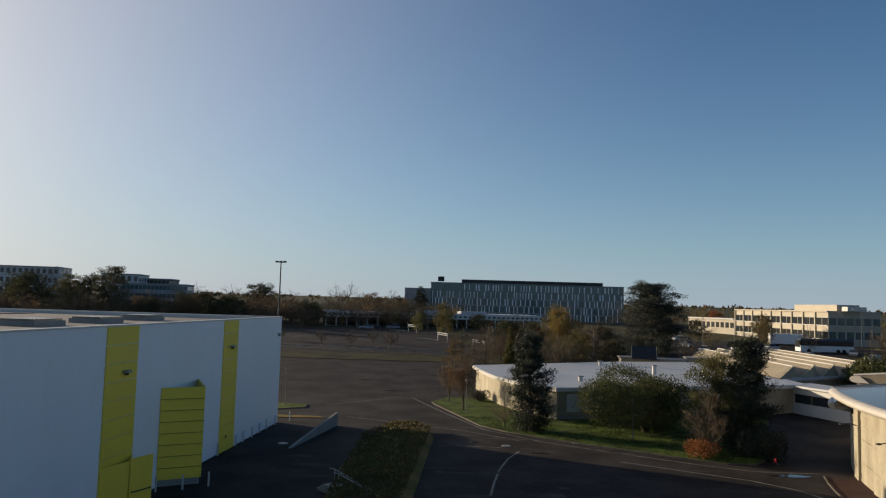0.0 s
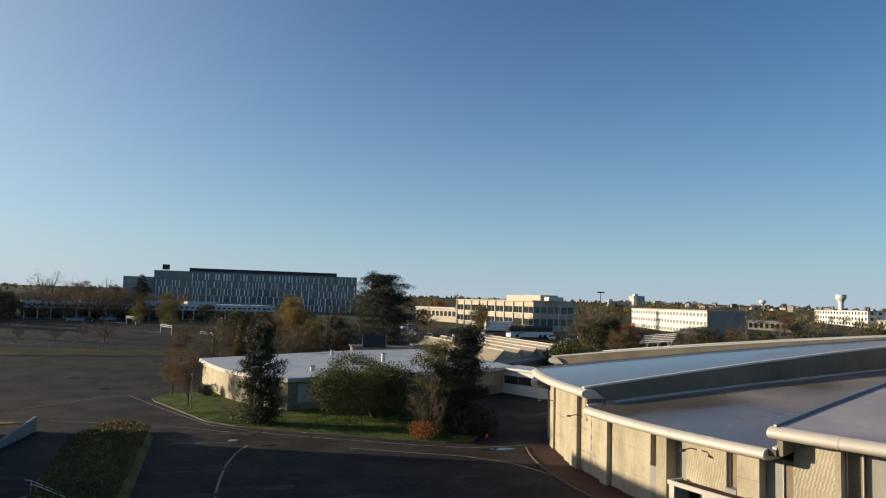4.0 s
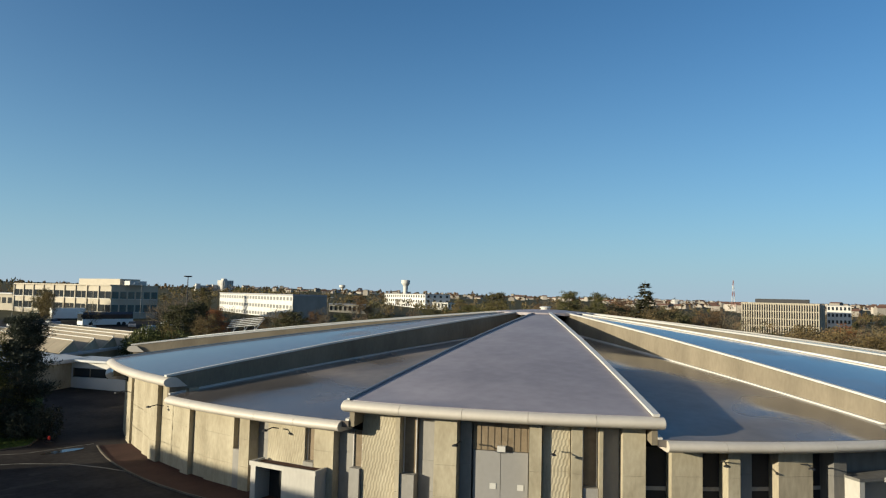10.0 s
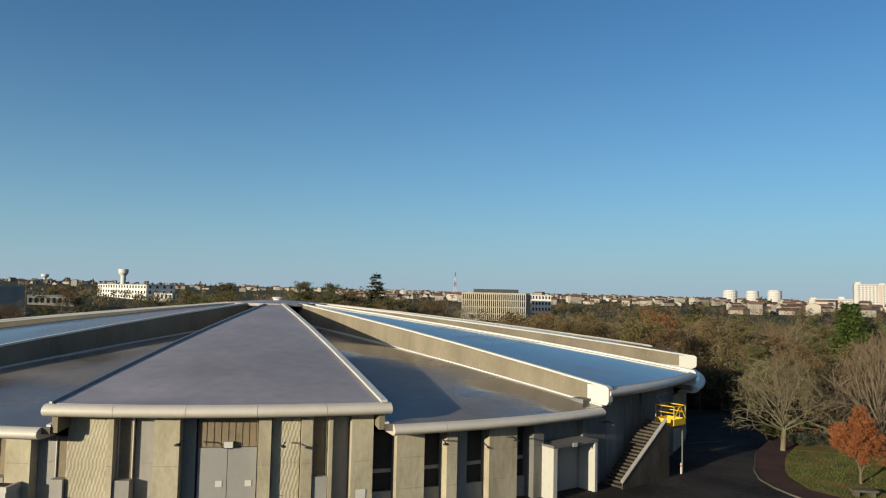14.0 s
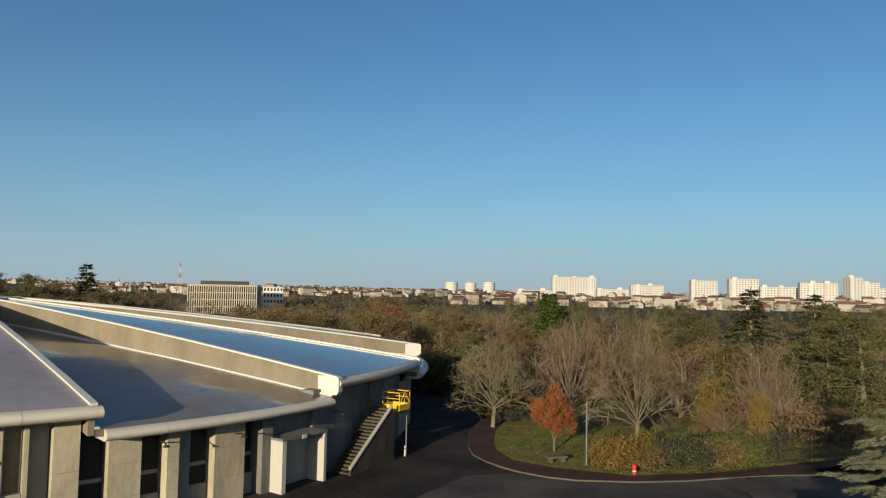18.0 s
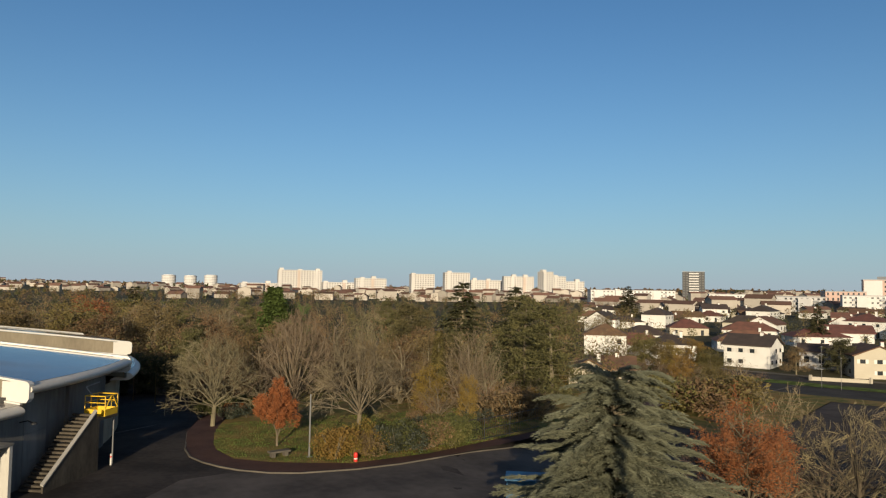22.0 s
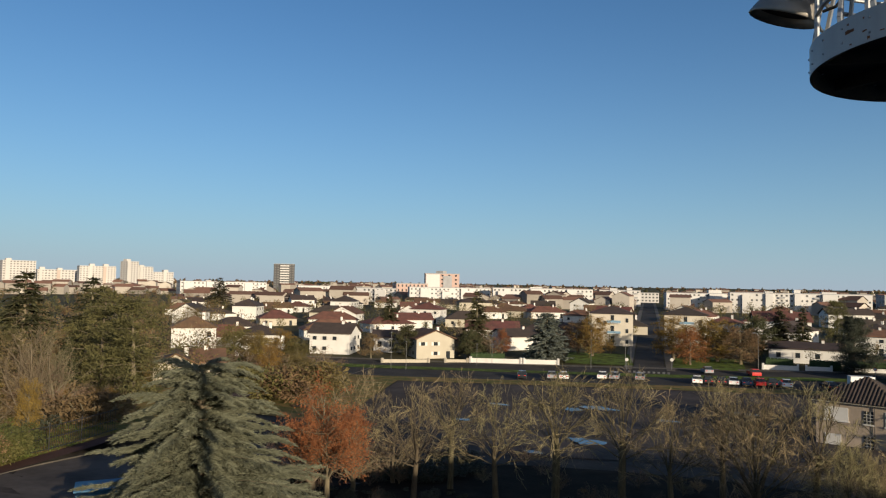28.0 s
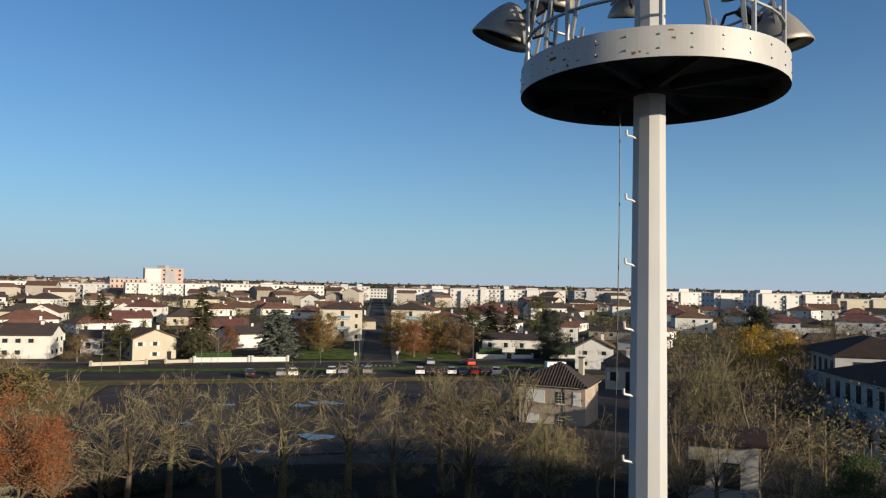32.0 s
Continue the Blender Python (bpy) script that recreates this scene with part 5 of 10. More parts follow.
def build_mast():
    k = 1.4
    base = polar(185.8, 5.6 * k)
    m = thing("floodlight_mast", Matrix.Translation((base.x, base.y, 12 * (1 - k))) @ Matrix.Scale(k, 4), "pale painted floodlight mast with round lamp platform and step pegs", "floodlight mast")
    n = 10
    def facet(r, z, turn=12):
        return [(r * math.cos(radians(turn + 360 * i / n)), r * math.sin(radians(turn + 360 * i / n)), z) for i in range(n)]
    bm = B()
    levels = [(0.20, 3.4286), (0.158, 8.0), (0.140, 11.2), (0.1255, 13.0), (0.121, 13.6), (0.112, 15.6)]
    rings = [[bm.verts.new(p) for p in facet(r, z)] for r, z in levels]
    for a, b in zip(rings, rings[1:]):
        for i in range(n):
            j = (i + 1) % n
            bm.faces.new((a[i], a[j], b[j], b[i]))
    bm.faces.new(rings[-1])
    part("shaft", bm, "mast", m, "tapered faceted mast shaft")
    part("base_flange", lathe(B(), [(0.36, 3.4286), (0.36, 3.48), (0.21, 3.49)], 20), "steel", m)
    # bent step pegs on the camera's left
    left = polar(185.8 - 90, 1.0)
    toward = -polar(185.8, 1.0)
    z = 7.885
    while z < 13.3:
        r = 0.158 - (z - 8) * 0.0065
        p = left * (r * 0.72) + toward * (r * 0.62)
        o = (left * 0.85 + toward * 0.5).normalized()
        part("step_peg", pipe(B(), [p + Vector((0, 0, z - 0.02)), p + Vector((0, 0, z)) + o * 0.03, p + o * 0.085 + Vector((0, 0, z + 0.01)), p + o * 0.088 + Vector((0, 0, z + 0.05))], 0.009, 6), "white_steel", m)
        z += 0.48
    # platform: riveted ring, white outside, near-black on its inner face and underside
    R, z0, z1 = 0.975, 13.486, 13.686
    seg = 180
    hoop = None
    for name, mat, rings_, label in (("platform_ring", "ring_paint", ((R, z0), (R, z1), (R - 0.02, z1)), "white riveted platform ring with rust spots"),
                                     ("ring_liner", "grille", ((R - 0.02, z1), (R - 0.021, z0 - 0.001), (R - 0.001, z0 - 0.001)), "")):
        bm = B()
        loops = [[bm.verts.new((r * math.cos(2 * math.pi * i / seg), r * math.sin(2 * math.pi * i / seg), zz)) for i in range(seg)] for r, zz in rings_]
        for s, t in zip(loops, loops[1:]):
            for i in range(seg):
                j = (i + 1) % seg
                f = bm.faces.new((s[i], s[j], t[j], t[i]))
        ob = part(name, bm, mat, m, label)
        hoop = hoop or ob
    part("deck", lathe(B(), [(R - 0.023, z0 + 0.12), (R - 0.023, z0 + 0.15), (0.11, z0 + 0.15)], 96), "grille", m, "near-black deck seen from below")
    for k in range(8):
        a = 2 * math.pi * k / 8 + 0.3
        c, s = math.cos(a), math.sin(a)
        bm = B()
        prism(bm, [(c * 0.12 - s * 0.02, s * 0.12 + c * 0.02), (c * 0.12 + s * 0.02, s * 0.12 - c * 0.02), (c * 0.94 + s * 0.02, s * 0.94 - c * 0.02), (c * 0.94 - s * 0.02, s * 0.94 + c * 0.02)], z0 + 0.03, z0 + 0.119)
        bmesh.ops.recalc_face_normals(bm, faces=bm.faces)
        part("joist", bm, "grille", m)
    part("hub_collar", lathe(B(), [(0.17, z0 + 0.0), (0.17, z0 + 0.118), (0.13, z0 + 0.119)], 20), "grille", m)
    for k in range(30):
        a = 2 * math.pi * (k + 0.3) / 30
        for dz in (0.055, 0.145):
            p = Vector((R * math.cos(a), R * math.sin(a), z0 + dz))
            o = Vector((math.cos(a), math.sin(a), 0))
            part("rivet", tube(B(), p - o * 0.002, p + o * 0.008, 0.009, 0.006, 6), "steel", hoop)
    random.seed(11)
    for k in range(15):
        a = radians(90 - 5.8 + random.gauss(-14, 22))
        w, hh = (0.035, 0.016) if k == 0 else (random.uniform(0.003, 0.018), random.uniform(0.004, 0.013))
        zc = z0 + random.choice((0.02, 0.03, 0.06, 0.1, 0.15)) + random.uniform(0, 0.02)
        bm = B()
        g = []
        for i in range(4):
            aa = a + (i / 3 - 0.5) * w / R * 2
            g.append([bm.verts.new(((R + e) * math.cos(aa), (R + e) * math.sin(aa), zz)) for e, zz in ((0.0015, zc - hh * random.uniform(0.3, 1)), (0.0025, zc + hh * random.uniform(0.3, 1)))])
        for s, t in zip(g, g[1:]):
            bm.faces.new((s[0], s[1], t[1], t[0]))
        bmesh.ops.recalc_face_normals(bm, faces=bm.faces)
        part("rust_patch", bm, "rust", hoop, "orange rust stain")
    # guard rail and uprights
    for zz, rr in ((z1 + 0.22, 0.93), (z1 + 0.55, 0.93)):
        pts = [(rr * math.cos(2 * math.pi * i / 36), rr * math.sin(2 * math.pi * i / 36), zz) for i in range(37)]
        part("guard_rail", pipe(B(), pts, 0.013, 6), "steel", m)
    for k in range(9):
        a = 2 * math.pi * k / 9 + 0.15
        part("upright", tube(B(), (0.93 * math.cos(a), 0.93 * math.sin(a), z1 - 0.1), (0.93 * math.cos(a), 0.93 * math.sin(a), z1 + 0.56), 0.016, 0.016, 6), "steel", m)
    # floodlights on slanted brackets round the ring
    heading = 90 - 185.8
    for turn, reach, hz, tilt in ((88, 1.13, 0.45, 20), (-76, 0.95, 0.30, 10), (52, 1.05, 0.95, 20), (8, 1.05, 0.95, 20), (-48, 1.05, 0.95, 20), (140, 1.05, 0.8, 24), (-150, 1.05, 0.8, 24)):
        a = radians(heading + turn)
        o = Vector((math.cos(a), math.sin(a), 0))
        s = Vector((-o.y, o.x, 0))
        low = Vector((0, 0, z1 - 0.08))
        for sg in (-1, 1):
            part("bracket", pipe(B(), [o * 0.93 + s * 0.13 * sg + low, o * 0.945 + s * 0.13 * sg + low + Vector((0, 0, 0.12)), o * 0.84 + s * 0.16 * sg + Vector((0, 0, z1 + 0.62))], 0.017, 5), "steel", m)
        part("cross_bar", pipe(B(), [o * 0.9 - s * 0.2 + Vector((0, 0, z1 + 0.42)), o * 0.9 + s * 0.2 + Vector((0, 0, z1 + 0.42))], 0.017, 5), "steel", m)
        mt = Matrix.Translation(o * reach + Vector((0, 0, z1 + hz))) @ Matrix.Rotation(a, 4, "Z") @ Matrix.Rotation(radians(-tilt), 4, "Y")
        shell = B()
        lathe_open(shell, [(0.27, -0.10), (0.25, -0.06), (0.18, 0.05), (0.11, 0.13), (0.06, 0.17)], 22, 0.012)
        shell.transform(mt @ Matrix.Diagonal((0.95, 0.85, 1.12, 1)))
        lamp = part("floodlight", shell, "lamp_metal", m, "spun metal floodlight hood", True)
        gear = tube(B(), (-0.10, 0, 0.10), (-0.24, 0, 0.24), 0.055, 0.05, 10)
        gear.transform(mt)
        part("gear_box", gear, "dark_steel", lamp)
        lens = lathe(B(), [(0.22, -0.05), (0.22, -0.04), (0.05, -0.035)], 18)
        lens.transform(mt @ Matrix.Diagonal((0.95, 0.85, 1.12, 1)))
        part("lens", lens, "dark", lamp)
        part("yoke", pipe(B(), [mt @ Vector((-0.05, 0.2, 0.0)), mt @ Vector((-0.22, 0.16, 0.05)), o * 0.93 + s * 0.13 + Vector((0, 0, z1 + hz))], 0.014, 5), "steel", lamp)
        part("cable", pipe(B(), [mt @ Vector((-0.24, 0, 0.22)), mt @ Vector((-0.33, 0.05, 0.22)), mt @ Vector((-0.38, 0.07, 0.12)), mt @ Vector((-0.34, 0.06, 0.0)), mt @ Vector((-0.26, 0.04, -0.04))], 0.012, 6), "rubber", lamp)
    part("mount_plate", boxed(-0.16, 0.16, 0.45, 0.52, z1 + 0.05, z1 + 0.12), "steel", m)
    # hanging cable beside the shaft
    p = left * 0.215 + toward * 0.05
    q = left * 0.245 + toward * 0.05
    part("cable", pipe(B(), [(p.x, p.y, z0 + 0.1), (p.x, p.y, 12.5), (q.x, q.y, 10.0), (q.x, q.y, 2)], 0.0045, 5), "dark_steel", m, "thin hanging cable")


build_mast()

# Trees and shrubs
class Soup:
    """Collects quads and tubes fast."""

    def __init__(self):
        self.v, self.f = [], []

    def quad(self, c, a, b):
        i = len(self.v)
        self.v += [c - a - b, c + a - b, c + a + b, c - a + b]
        self.f.append((i, i + 1, i + 2, i + 3))

    def leaf(self, c, a, b):
        """A kite shaped leaf spray."""
        i = len(self.v)
        self.v += [c - a, c + b * 0.5 - a * 0.1, c + a, c - b * 0.5 - a * 0.1]
        self.f.append((i, i + 1, i + 2, i + 3))

    def tube(self, p, q, r0, r1, n=4):
        d = q - p
        if d.length < 1e-5:
            return
        a = d.orthogonal().normalized()
        b = d.normalized().cross(a)
        i = len(self.v)
        for c, r in ((p, r0), (q, r1)):
            for k in range(n):
                t = 6.2832 * k / n
                self.v.append(c + a * (math.cos(t) * r) + b * (math.sin(t) * r))
        for k in range(n):
            j = (k + 1) % n
            self.f.append((i + k, i + j, i + n + j, i + n + k))

    def mesh(self, name, mat):
        me = bpy.data.meshes.new(name)
        me.from_pydata([tuple(v) for v in self.v], [], self.f)
        me.materials.append(M[mat])
        return me


def rnd_dir():
    while True:
        v = Vector((random.uniform(-1, 1), random.uniform(-1, 1), random.uniform(-1, 1)))
        if 0.05 < v.length < 1:
            return v.normalized()


def bare_meshes(seed, h, spread=0.75, upward=0.8, trunk=0.24, kids=4, twig_mat="twig", thick=0.024, fine=2, limbs=7, finest=0.0011, full=1.0):
    """Bare tree: forking trunk, rising limbs with alternate side branches, crisp fine twigs."""
    random.seed(seed)
    wood, twigs, tips = Soup(), Soup(), []
    r = h * thick
    least = h * finest

    def bough(p, d, length, rad, level):
        n = (6, 4, 3, 2 if fine > 1 else 1)[level]
        target = wood if level < 2 else twigs
        for s in range(n):
            d = (d + rnd_dir() * (0.10 + 0.05 * level) + Vector((0, 0, upward * (0.08 - 0.025 * level)))).normalized()
            q = p + d * (length / n)
            thin = max(least, rad * (1 - 0.66 / n))
            target.tube(p, q, rad, thin, (6, 5, 3, 3)[level])
            u = (s + 1) / n
            if level < 3 and not (level == 0 and s == 0) and (level < 2 or random.random() < full):
                for k in range((2 if s % 2 or kids > 3 else 1) if level == 0 else (2 if (level == 1 and s % 2) or (level == 2 and fine > 2) else 1)):
                    axis = d.cross(rnd_dir()).normalized()
                    ang = random.uniform(0.45, 0.95) * (0.6 + 0.6 * spread)
                    e = (d * math.cos(ang) + axis * math.sin(ang) + Vector((0, 0, upward * 0.10))).normalized()
                    bough(p.lerp(q, random.random()), e, length * random.uniform(0.42, 0.66) * (1.2 - 0.5 * u), max(least, thin * random.uniform(0.42, 0.6)), level + 1)
            p, rad = q, thin
        if level >= 2:
            tips.append(p)

    mid = Vector((random.uniform(-1, 1) * 0.02 * h, random.uniform(-1, 1) * 0.02 * h, h * trunk * 0.5))
    top = Vector((mid.x * 0.4, mid.y * 0.4, h * trunk))
    wood.tube(Vector((0, 0, -0.15)), mid, r * 1.3, r * 1.05, 8)
    wood.tube(mid, top, r * 1.05, r * 0.95, 8)
    for k in range(limbs):
        a = 6.2832 * (k + random.uniform(-0.3, 0.3)) / limbs
        d = Vector((math.cos(a) * spread, math.sin(a) * spread, random.uniform(0.6, 1.25))).normalized()
        bough(top - Vector((0, 0, random.uniform(0, 0.12) * h)), d, h * random.uniform(0.46, 0.62), r * random.uniform(0.42, 0.58), 0)
    bough(top, Vector((0.08, 0.05, 1)).normalized(), h * 0.68, r * 0.7, 0)
    zmax = max(v.z for v in twigs.v)
    k = h / zmax
    for s in (wood, twigs):
        s.v = [v * k for v in s.v]
    tips = [t * k for t in tips]
    return wood.mesh("trunk", "bark"), twigs.mesh("branchwork", twig_mat), tips


def fan_tree(seed, h, wide, trunk, limbs=21, subs=8, fine=9, mat="twig_grey", tips=None, low=0.60, bark="bark", stout=1.0):
    """Bare tree with straight pale limbs fanning from a short trunk to a broad dome of fine twigs."""
    random.seed(seed)
    wood, twigs = Soup(), Soup()
    top = Vector((0.015 * h, 0.01 * h, h * trunk))
    wood.tube(Vector((0, 0, -0.15)), top, h * 0.027, h * 0.021, 9)
    wood.tube(top, top + Vector((0.01 * h, 0, h * 0.14)), h * 0.02, h * 0.011, 8)

    def dome(a, u):
        z = h * (0.97 - low * u ** 2.3)
        return Vector((math.cos(a) * wide * u, math.sin(a) * wide * u, z))

    for k in range(limbs):
        a = k * 2.39996 + random.uniform(-0.25, 0.25)
        u = min(1.0, ((k + 0.5) / limbs) ** 0.55)
        tip = dome(a, u) * random.uniform(0.86, 1.0)
        start = top + Vector((0, 0, h * 0.15 * (1 - u) - 0.02 * h * u))
        bend = start.lerp(tip, 0.5) + Vector((0, 0, -0.02 * h + 0.07 * h * u)) + rnd_dir() * 0.025 * h
        pts = [start * (1 - s) ** 2 + bend * 2 * s * (1 - s) + tip * s * s + rnd_dir() * 0.006 * h for s in (0, 0.15, 0.3, 0.45, 0.6, 0.75, 0.9, 1)]
        rad = h * random.uniform(0.0065, 0.0095) * stout
        for i in range(7):
            wood.tube(pts[i], pts[i + 1], rad * (1 - i * 0.125), rad * (1 - (i + 1) * 0.125), 5)
        for j in range(subs):
            s = random.uniform(0.22, 0.92)
            i = min(6, int(s * 7))
            p1 = pts[i].lerp(pts[i + 1], s * 7 - i)
            e1 = dome(a + random.gauss(0, 0.34), min(1.05, max(0.05, u + random.gauss(0, 0.16)))) * random.uniform(0.8, 1.02)
            m1 = p1.lerp(e1, 0.5) + (pts[i + 1] - pts[i]).normalized() * 0.05 * h + rnd_dir() * 0.012 * h
            wood.tube(p1, m1, rad * 0.42, rad * 0.28, 4)
            wood.tube(m1, e1, rad * 0.28, h * 0.0013, 3)
            if tips is not None:
                tips += [e1, m1.lerp(e1, 0.5)]
            for m in range(fine):
                p2 = m1.lerp(e1, random.uniform(0.0, 1.0)) if m > 1 else p1.lerp(m1, random.uniform(0.4, 1))
                d2 = ((e1 - m1).normalized() + rnd_dir() * 0.6 + Vector((0, 0, 0.1))).normalized()
                q2 = p2 + d2 * h * random.uniform(0.06, 0.13)
                twigs.tube(p2, q2, h * 0.0013, h * 0.0008, 3)
                for n in range(3):
                    p3 = p2.lerp(q2, random.uniform(0.2, 1.0))
                    d3 = (d2 + rnd_dir() * 0.65).normalized() * h * random.uniform(0.03, 0.06)
                    twigs.leaf(p3 + d3 * 0.5, d3 * 0.5, d3.cross(rnd_dir()).normalized() * h * 0.0022)
    return [wood.mesh("trunk", bark), twigs.mesh("crown", mat)]


def leaves_at(tips, per, size, reach, mat, keep=1.0):
    s = Soup()
    for t in tips:
        if random.random() > keep:
            continue
        for k in range(per):
            c = t + rnd_dir() * random.uniform(0, reach)
            a = rnd_dir() * size * random.uniform(0.6, 1.3)
            b = a.orthogonal().normalized() * size * random.uniform(0.5, 1.0)
            s.leaf(c, a, b)
    return s.mesh("foliage", mat)


def lump_leaves(lumps, count, size, mat, name="foliage", shell=0.55):
    """Leaf sprays scattered through overlapping uneven lumps."""
    s = Soup()
    vol = [l[1].x * l[1].y * l[1].z for l in lumps]
    for (c, r), w in zip(lumps, vol):
        for k in range(max(8, int(count * w / sum(vol)))):
            d = rnd_dir()
            rough = 1 + 0.28 * noise.noise(c + d * 2.3) + random.gauss(0, 0.07)
            rad = (shell + (1 - shell) * random.random() ** 0.5) * rough
            p = c + Vector((d.x * r.x, d.y * r.y, d.z * r.z)) * rad
            a = (d + rnd_dir() * 0.9).normalized() * size * random.uniform(0.6, 1.4)
            s.leaf(p, a, a.cross(rnd_dir()).normalized() * size * random.uniform(0.6, 1.1))
    return s.mesh(name, mat)


TREES = {}


def template(key, meshes, label, category, group):
    """Keeps the meshes of one kind of tree, shared by all that are planted."""
    TREES[key] = [meshes, label, category, group]


def plant(key, x, y, scale=1.0, turn=0.0, z=None, wide=1.0, grove=None):
    meshes, label, category, group = TREES[key]
    z = land(x, y) if z is None else z
    m = Matrix.Translation((x, y, z)) @ Matrix.Rotation(turn, 4, "Z") @ Matrix.Diagonal((scale * wide, scale * wide, scale, 1))
    ob = grove or thing(category.replace(" ", "_"), m, label, category, group)
    for me in meshes:
        c = new(me.name.split(".")[0], me)
        c.parent = ob
        if grove:
            c.matrix_local = m
    return ob


def conifer_meshes(seed, h, width, mat, tiers=26, droop=0.25, spray=0.42, dens=1.0, bare=0.08, gap=0.3, level=False, blunt=0.0, thin=1.0):
    """Tapered trunk with tiers of boughs, each bough carrying flat needle sprays."""
    random.seed(seed)
    wood, need = Soup(), Soup()
    r = h * 0.018 + 0.03
    wood.tube(Vector((0, 0, -0.15)), Vector((0, 0, h * 0.5)), r * 1.2, r * 0.7, 8)
    wood.tube(Vector((0, 0, h * 0.5)), Vector((0, 0, h * 0.99)), r * 0.7, 0.02, 6)
    for t in range(tiers):
        k = (t + random.uniform(-0.3, 0.3)) / tiers
        z = h * (bare + (0.97 - bare) * k)
        reach = width * (blunt + (1 - blunt) * (1 - k) ** 0.75) * random.uniform(0.75, 1.15) + 0.12
        if level:
            reach *= random.choice((0.6, 1.0, 1.15))
        n = max(4, int(8 * (1 - k * 0.5)))
        for b in range(n):
            if random.random() < gap * 0.4:
                continue
            a = 6.2832 * (b + random.uniform(-0.4, 0.4)) / n + t * 1.1
            o = Vector((math.cos(a), math.sin(a), 0))
            L = reach * random.uniform(0.65, 1.1)
            p0 = Vector((0, 0, z))
            rise = random.uniform(0.05, 0.3) if not level else random.uniform(0.0, 0.12)
            pts = []
            for i in range(6):
                u = i / 5
                pts.append(p0 + o * (L * u) + Vector((0, 0, L * (rise * u - droop * 2.0 * u * u))))
            for p, q in zip(pts, pts[1:]):
                wood.tube(p, q, 0.035 * (1 - 0.6 * k), 0.02, 3)
            side = Vector((-o.y, o.x, 0))
            m = int(dens * (6 + 16 * L))
            for i in range(m):
                u = random.uniform(0.12, 1.0)
                f = u * 5
                j = min(4, int(f))
                c = pts[j].lerp(pts[j + 1], f - j)
                sgn = random.choice((-1, 1))
                fan = (o * random.uniform(0.3, 1.0) + side * sgn * random.uniform(0.1, 1.1) + Vector((0, 0, random.uniform(-0.75, 0.25)))).normalized()
                ln = spray * random.uniform(0.6, 1.4) * (1.1 - 0.5 * u * 0.3)
                wd = fan.cross(Vector((0, 0, 1)) + rnd_dir() * 0.6).normalized() * spray * random.uniform(0.16, 0.34)
                need.leaf(c + fan * ln * 0.55, fan * ln * 0.62, wd * (1.6 * thin))
    return [wood.mesh("trunk", "bark"), need.mesh("foliage", mat)]


def shrub_meshes(seed, r, h, mat, count, size):
    random.seed(seed)
    lumps = [(Vector((random.gauss(0, r * 0.4), random.gauss(0, r * 0.4), h * random.uniform(0.3, 0.62))), Vector((r * random.uniform(0.45, 0.7), r * random.uniform(0.45, 0.7), h * random.uniform(0.3, 0.42)))) for k in range(7)]
    wood = Soup()
    for k in range(9):
        a = random.uniform(0, 6.28)
        wood.tube(Vector((0, 0, -0.1)), Vector((math.cos(a) * r * 0.6, math.sin(a) * r * 0.6, h * 0.75)), 0.05, 0.012, 4)
    return [wood.mesh("stem", "bark"), lump_leaves(lumps, count, size, mat)]


def leafy_meshes(seed, h, width, mat, count, size, trunk=0.25, lumps_n=11, tall=1.0):
    """Tree in leaf: limbs and branches with sprays of leaves round their ends, gaps between the boughs."""
    random.seed(seed)
    wood, twigs, ends = Soup(), Soup(), []
    wood.tube(Vector((0, 0, -0.15)), Vector((0, 0, h * 0.45)), h * 0.022 + 0.03, h * 0.014, 7)
    wood.tube(Vector((0, 0, h * 0.45)), Vector((0.02 * h, 0, h * 0.86)), h * 0.014, h * 0.005, 6)
    base = max(0.04, trunk)
    n = 22
    for k in range(n):
        u = (k + random.uniform(0.1, 0.9)) / n
        a = k * 2.39996 + random.uniform(-0.4, 0.4)
        z0 = h * (base + (0.82 - base) * u)
        reach = width * (0.55 + 0.75 * math.sin(math.pi * min(1, 0.16 + 0.84 * u)) ** 0.8) * random.uniform(0.55, 1.0) * (1.0 - 0.45 * u)
        o = Vector((math.cos(a), math.sin(a), 0))
        p = Vector((0, 0, z0))
        tip = p + o * reach + Vector((0, 0, h * random.uniform(0.04, 0.17) * tall))
        wood.tube(p, tip, h * 0.006, 0.02, 4)
        for j in range(7):
            q = p.lerp(tip, random.uniform(0.25, 1.0))
            e = q + (o * 0.6 + rnd_dir() + Vector((0, 0, 0.35))).normalized() * random.uniform(0.08, 0.17) * h * (0.6 + 0.4 * width / (0.4 * h))
            wood.tube(q, e, 0.018, 0.008, 3)
            ends.append(q.lerp(e, 0.6))
            ends.append(e)
    top = max(e.z for e in ends)
    s = Soup()
    puff = 0.042 * h + 0.06 * width
    for e in ends:
        c0 = Vector((e.x, e.y, e.z * (0.97 * h / top)))
        for k in range(max(3, int(count / len(ends) * random.uniform(0.4, 1.6)))):
            d = rnd_dir()
            c = c0 + Vector((d.x, d.y, d.z * 0.75)) * puff * random.random() ** 0.6 * 1.25
            a = (d + rnd_dir() * 0.9).normalized() * size * random.uniform(0.55, 1.25)
            s.leaf(c, a, a.cross(rnd_dir()).normalized() * size * random.uniform(0.6, 1.1))
    return [wood.mesh("trunk", "bark"), s.mesh("foliage", mat)]


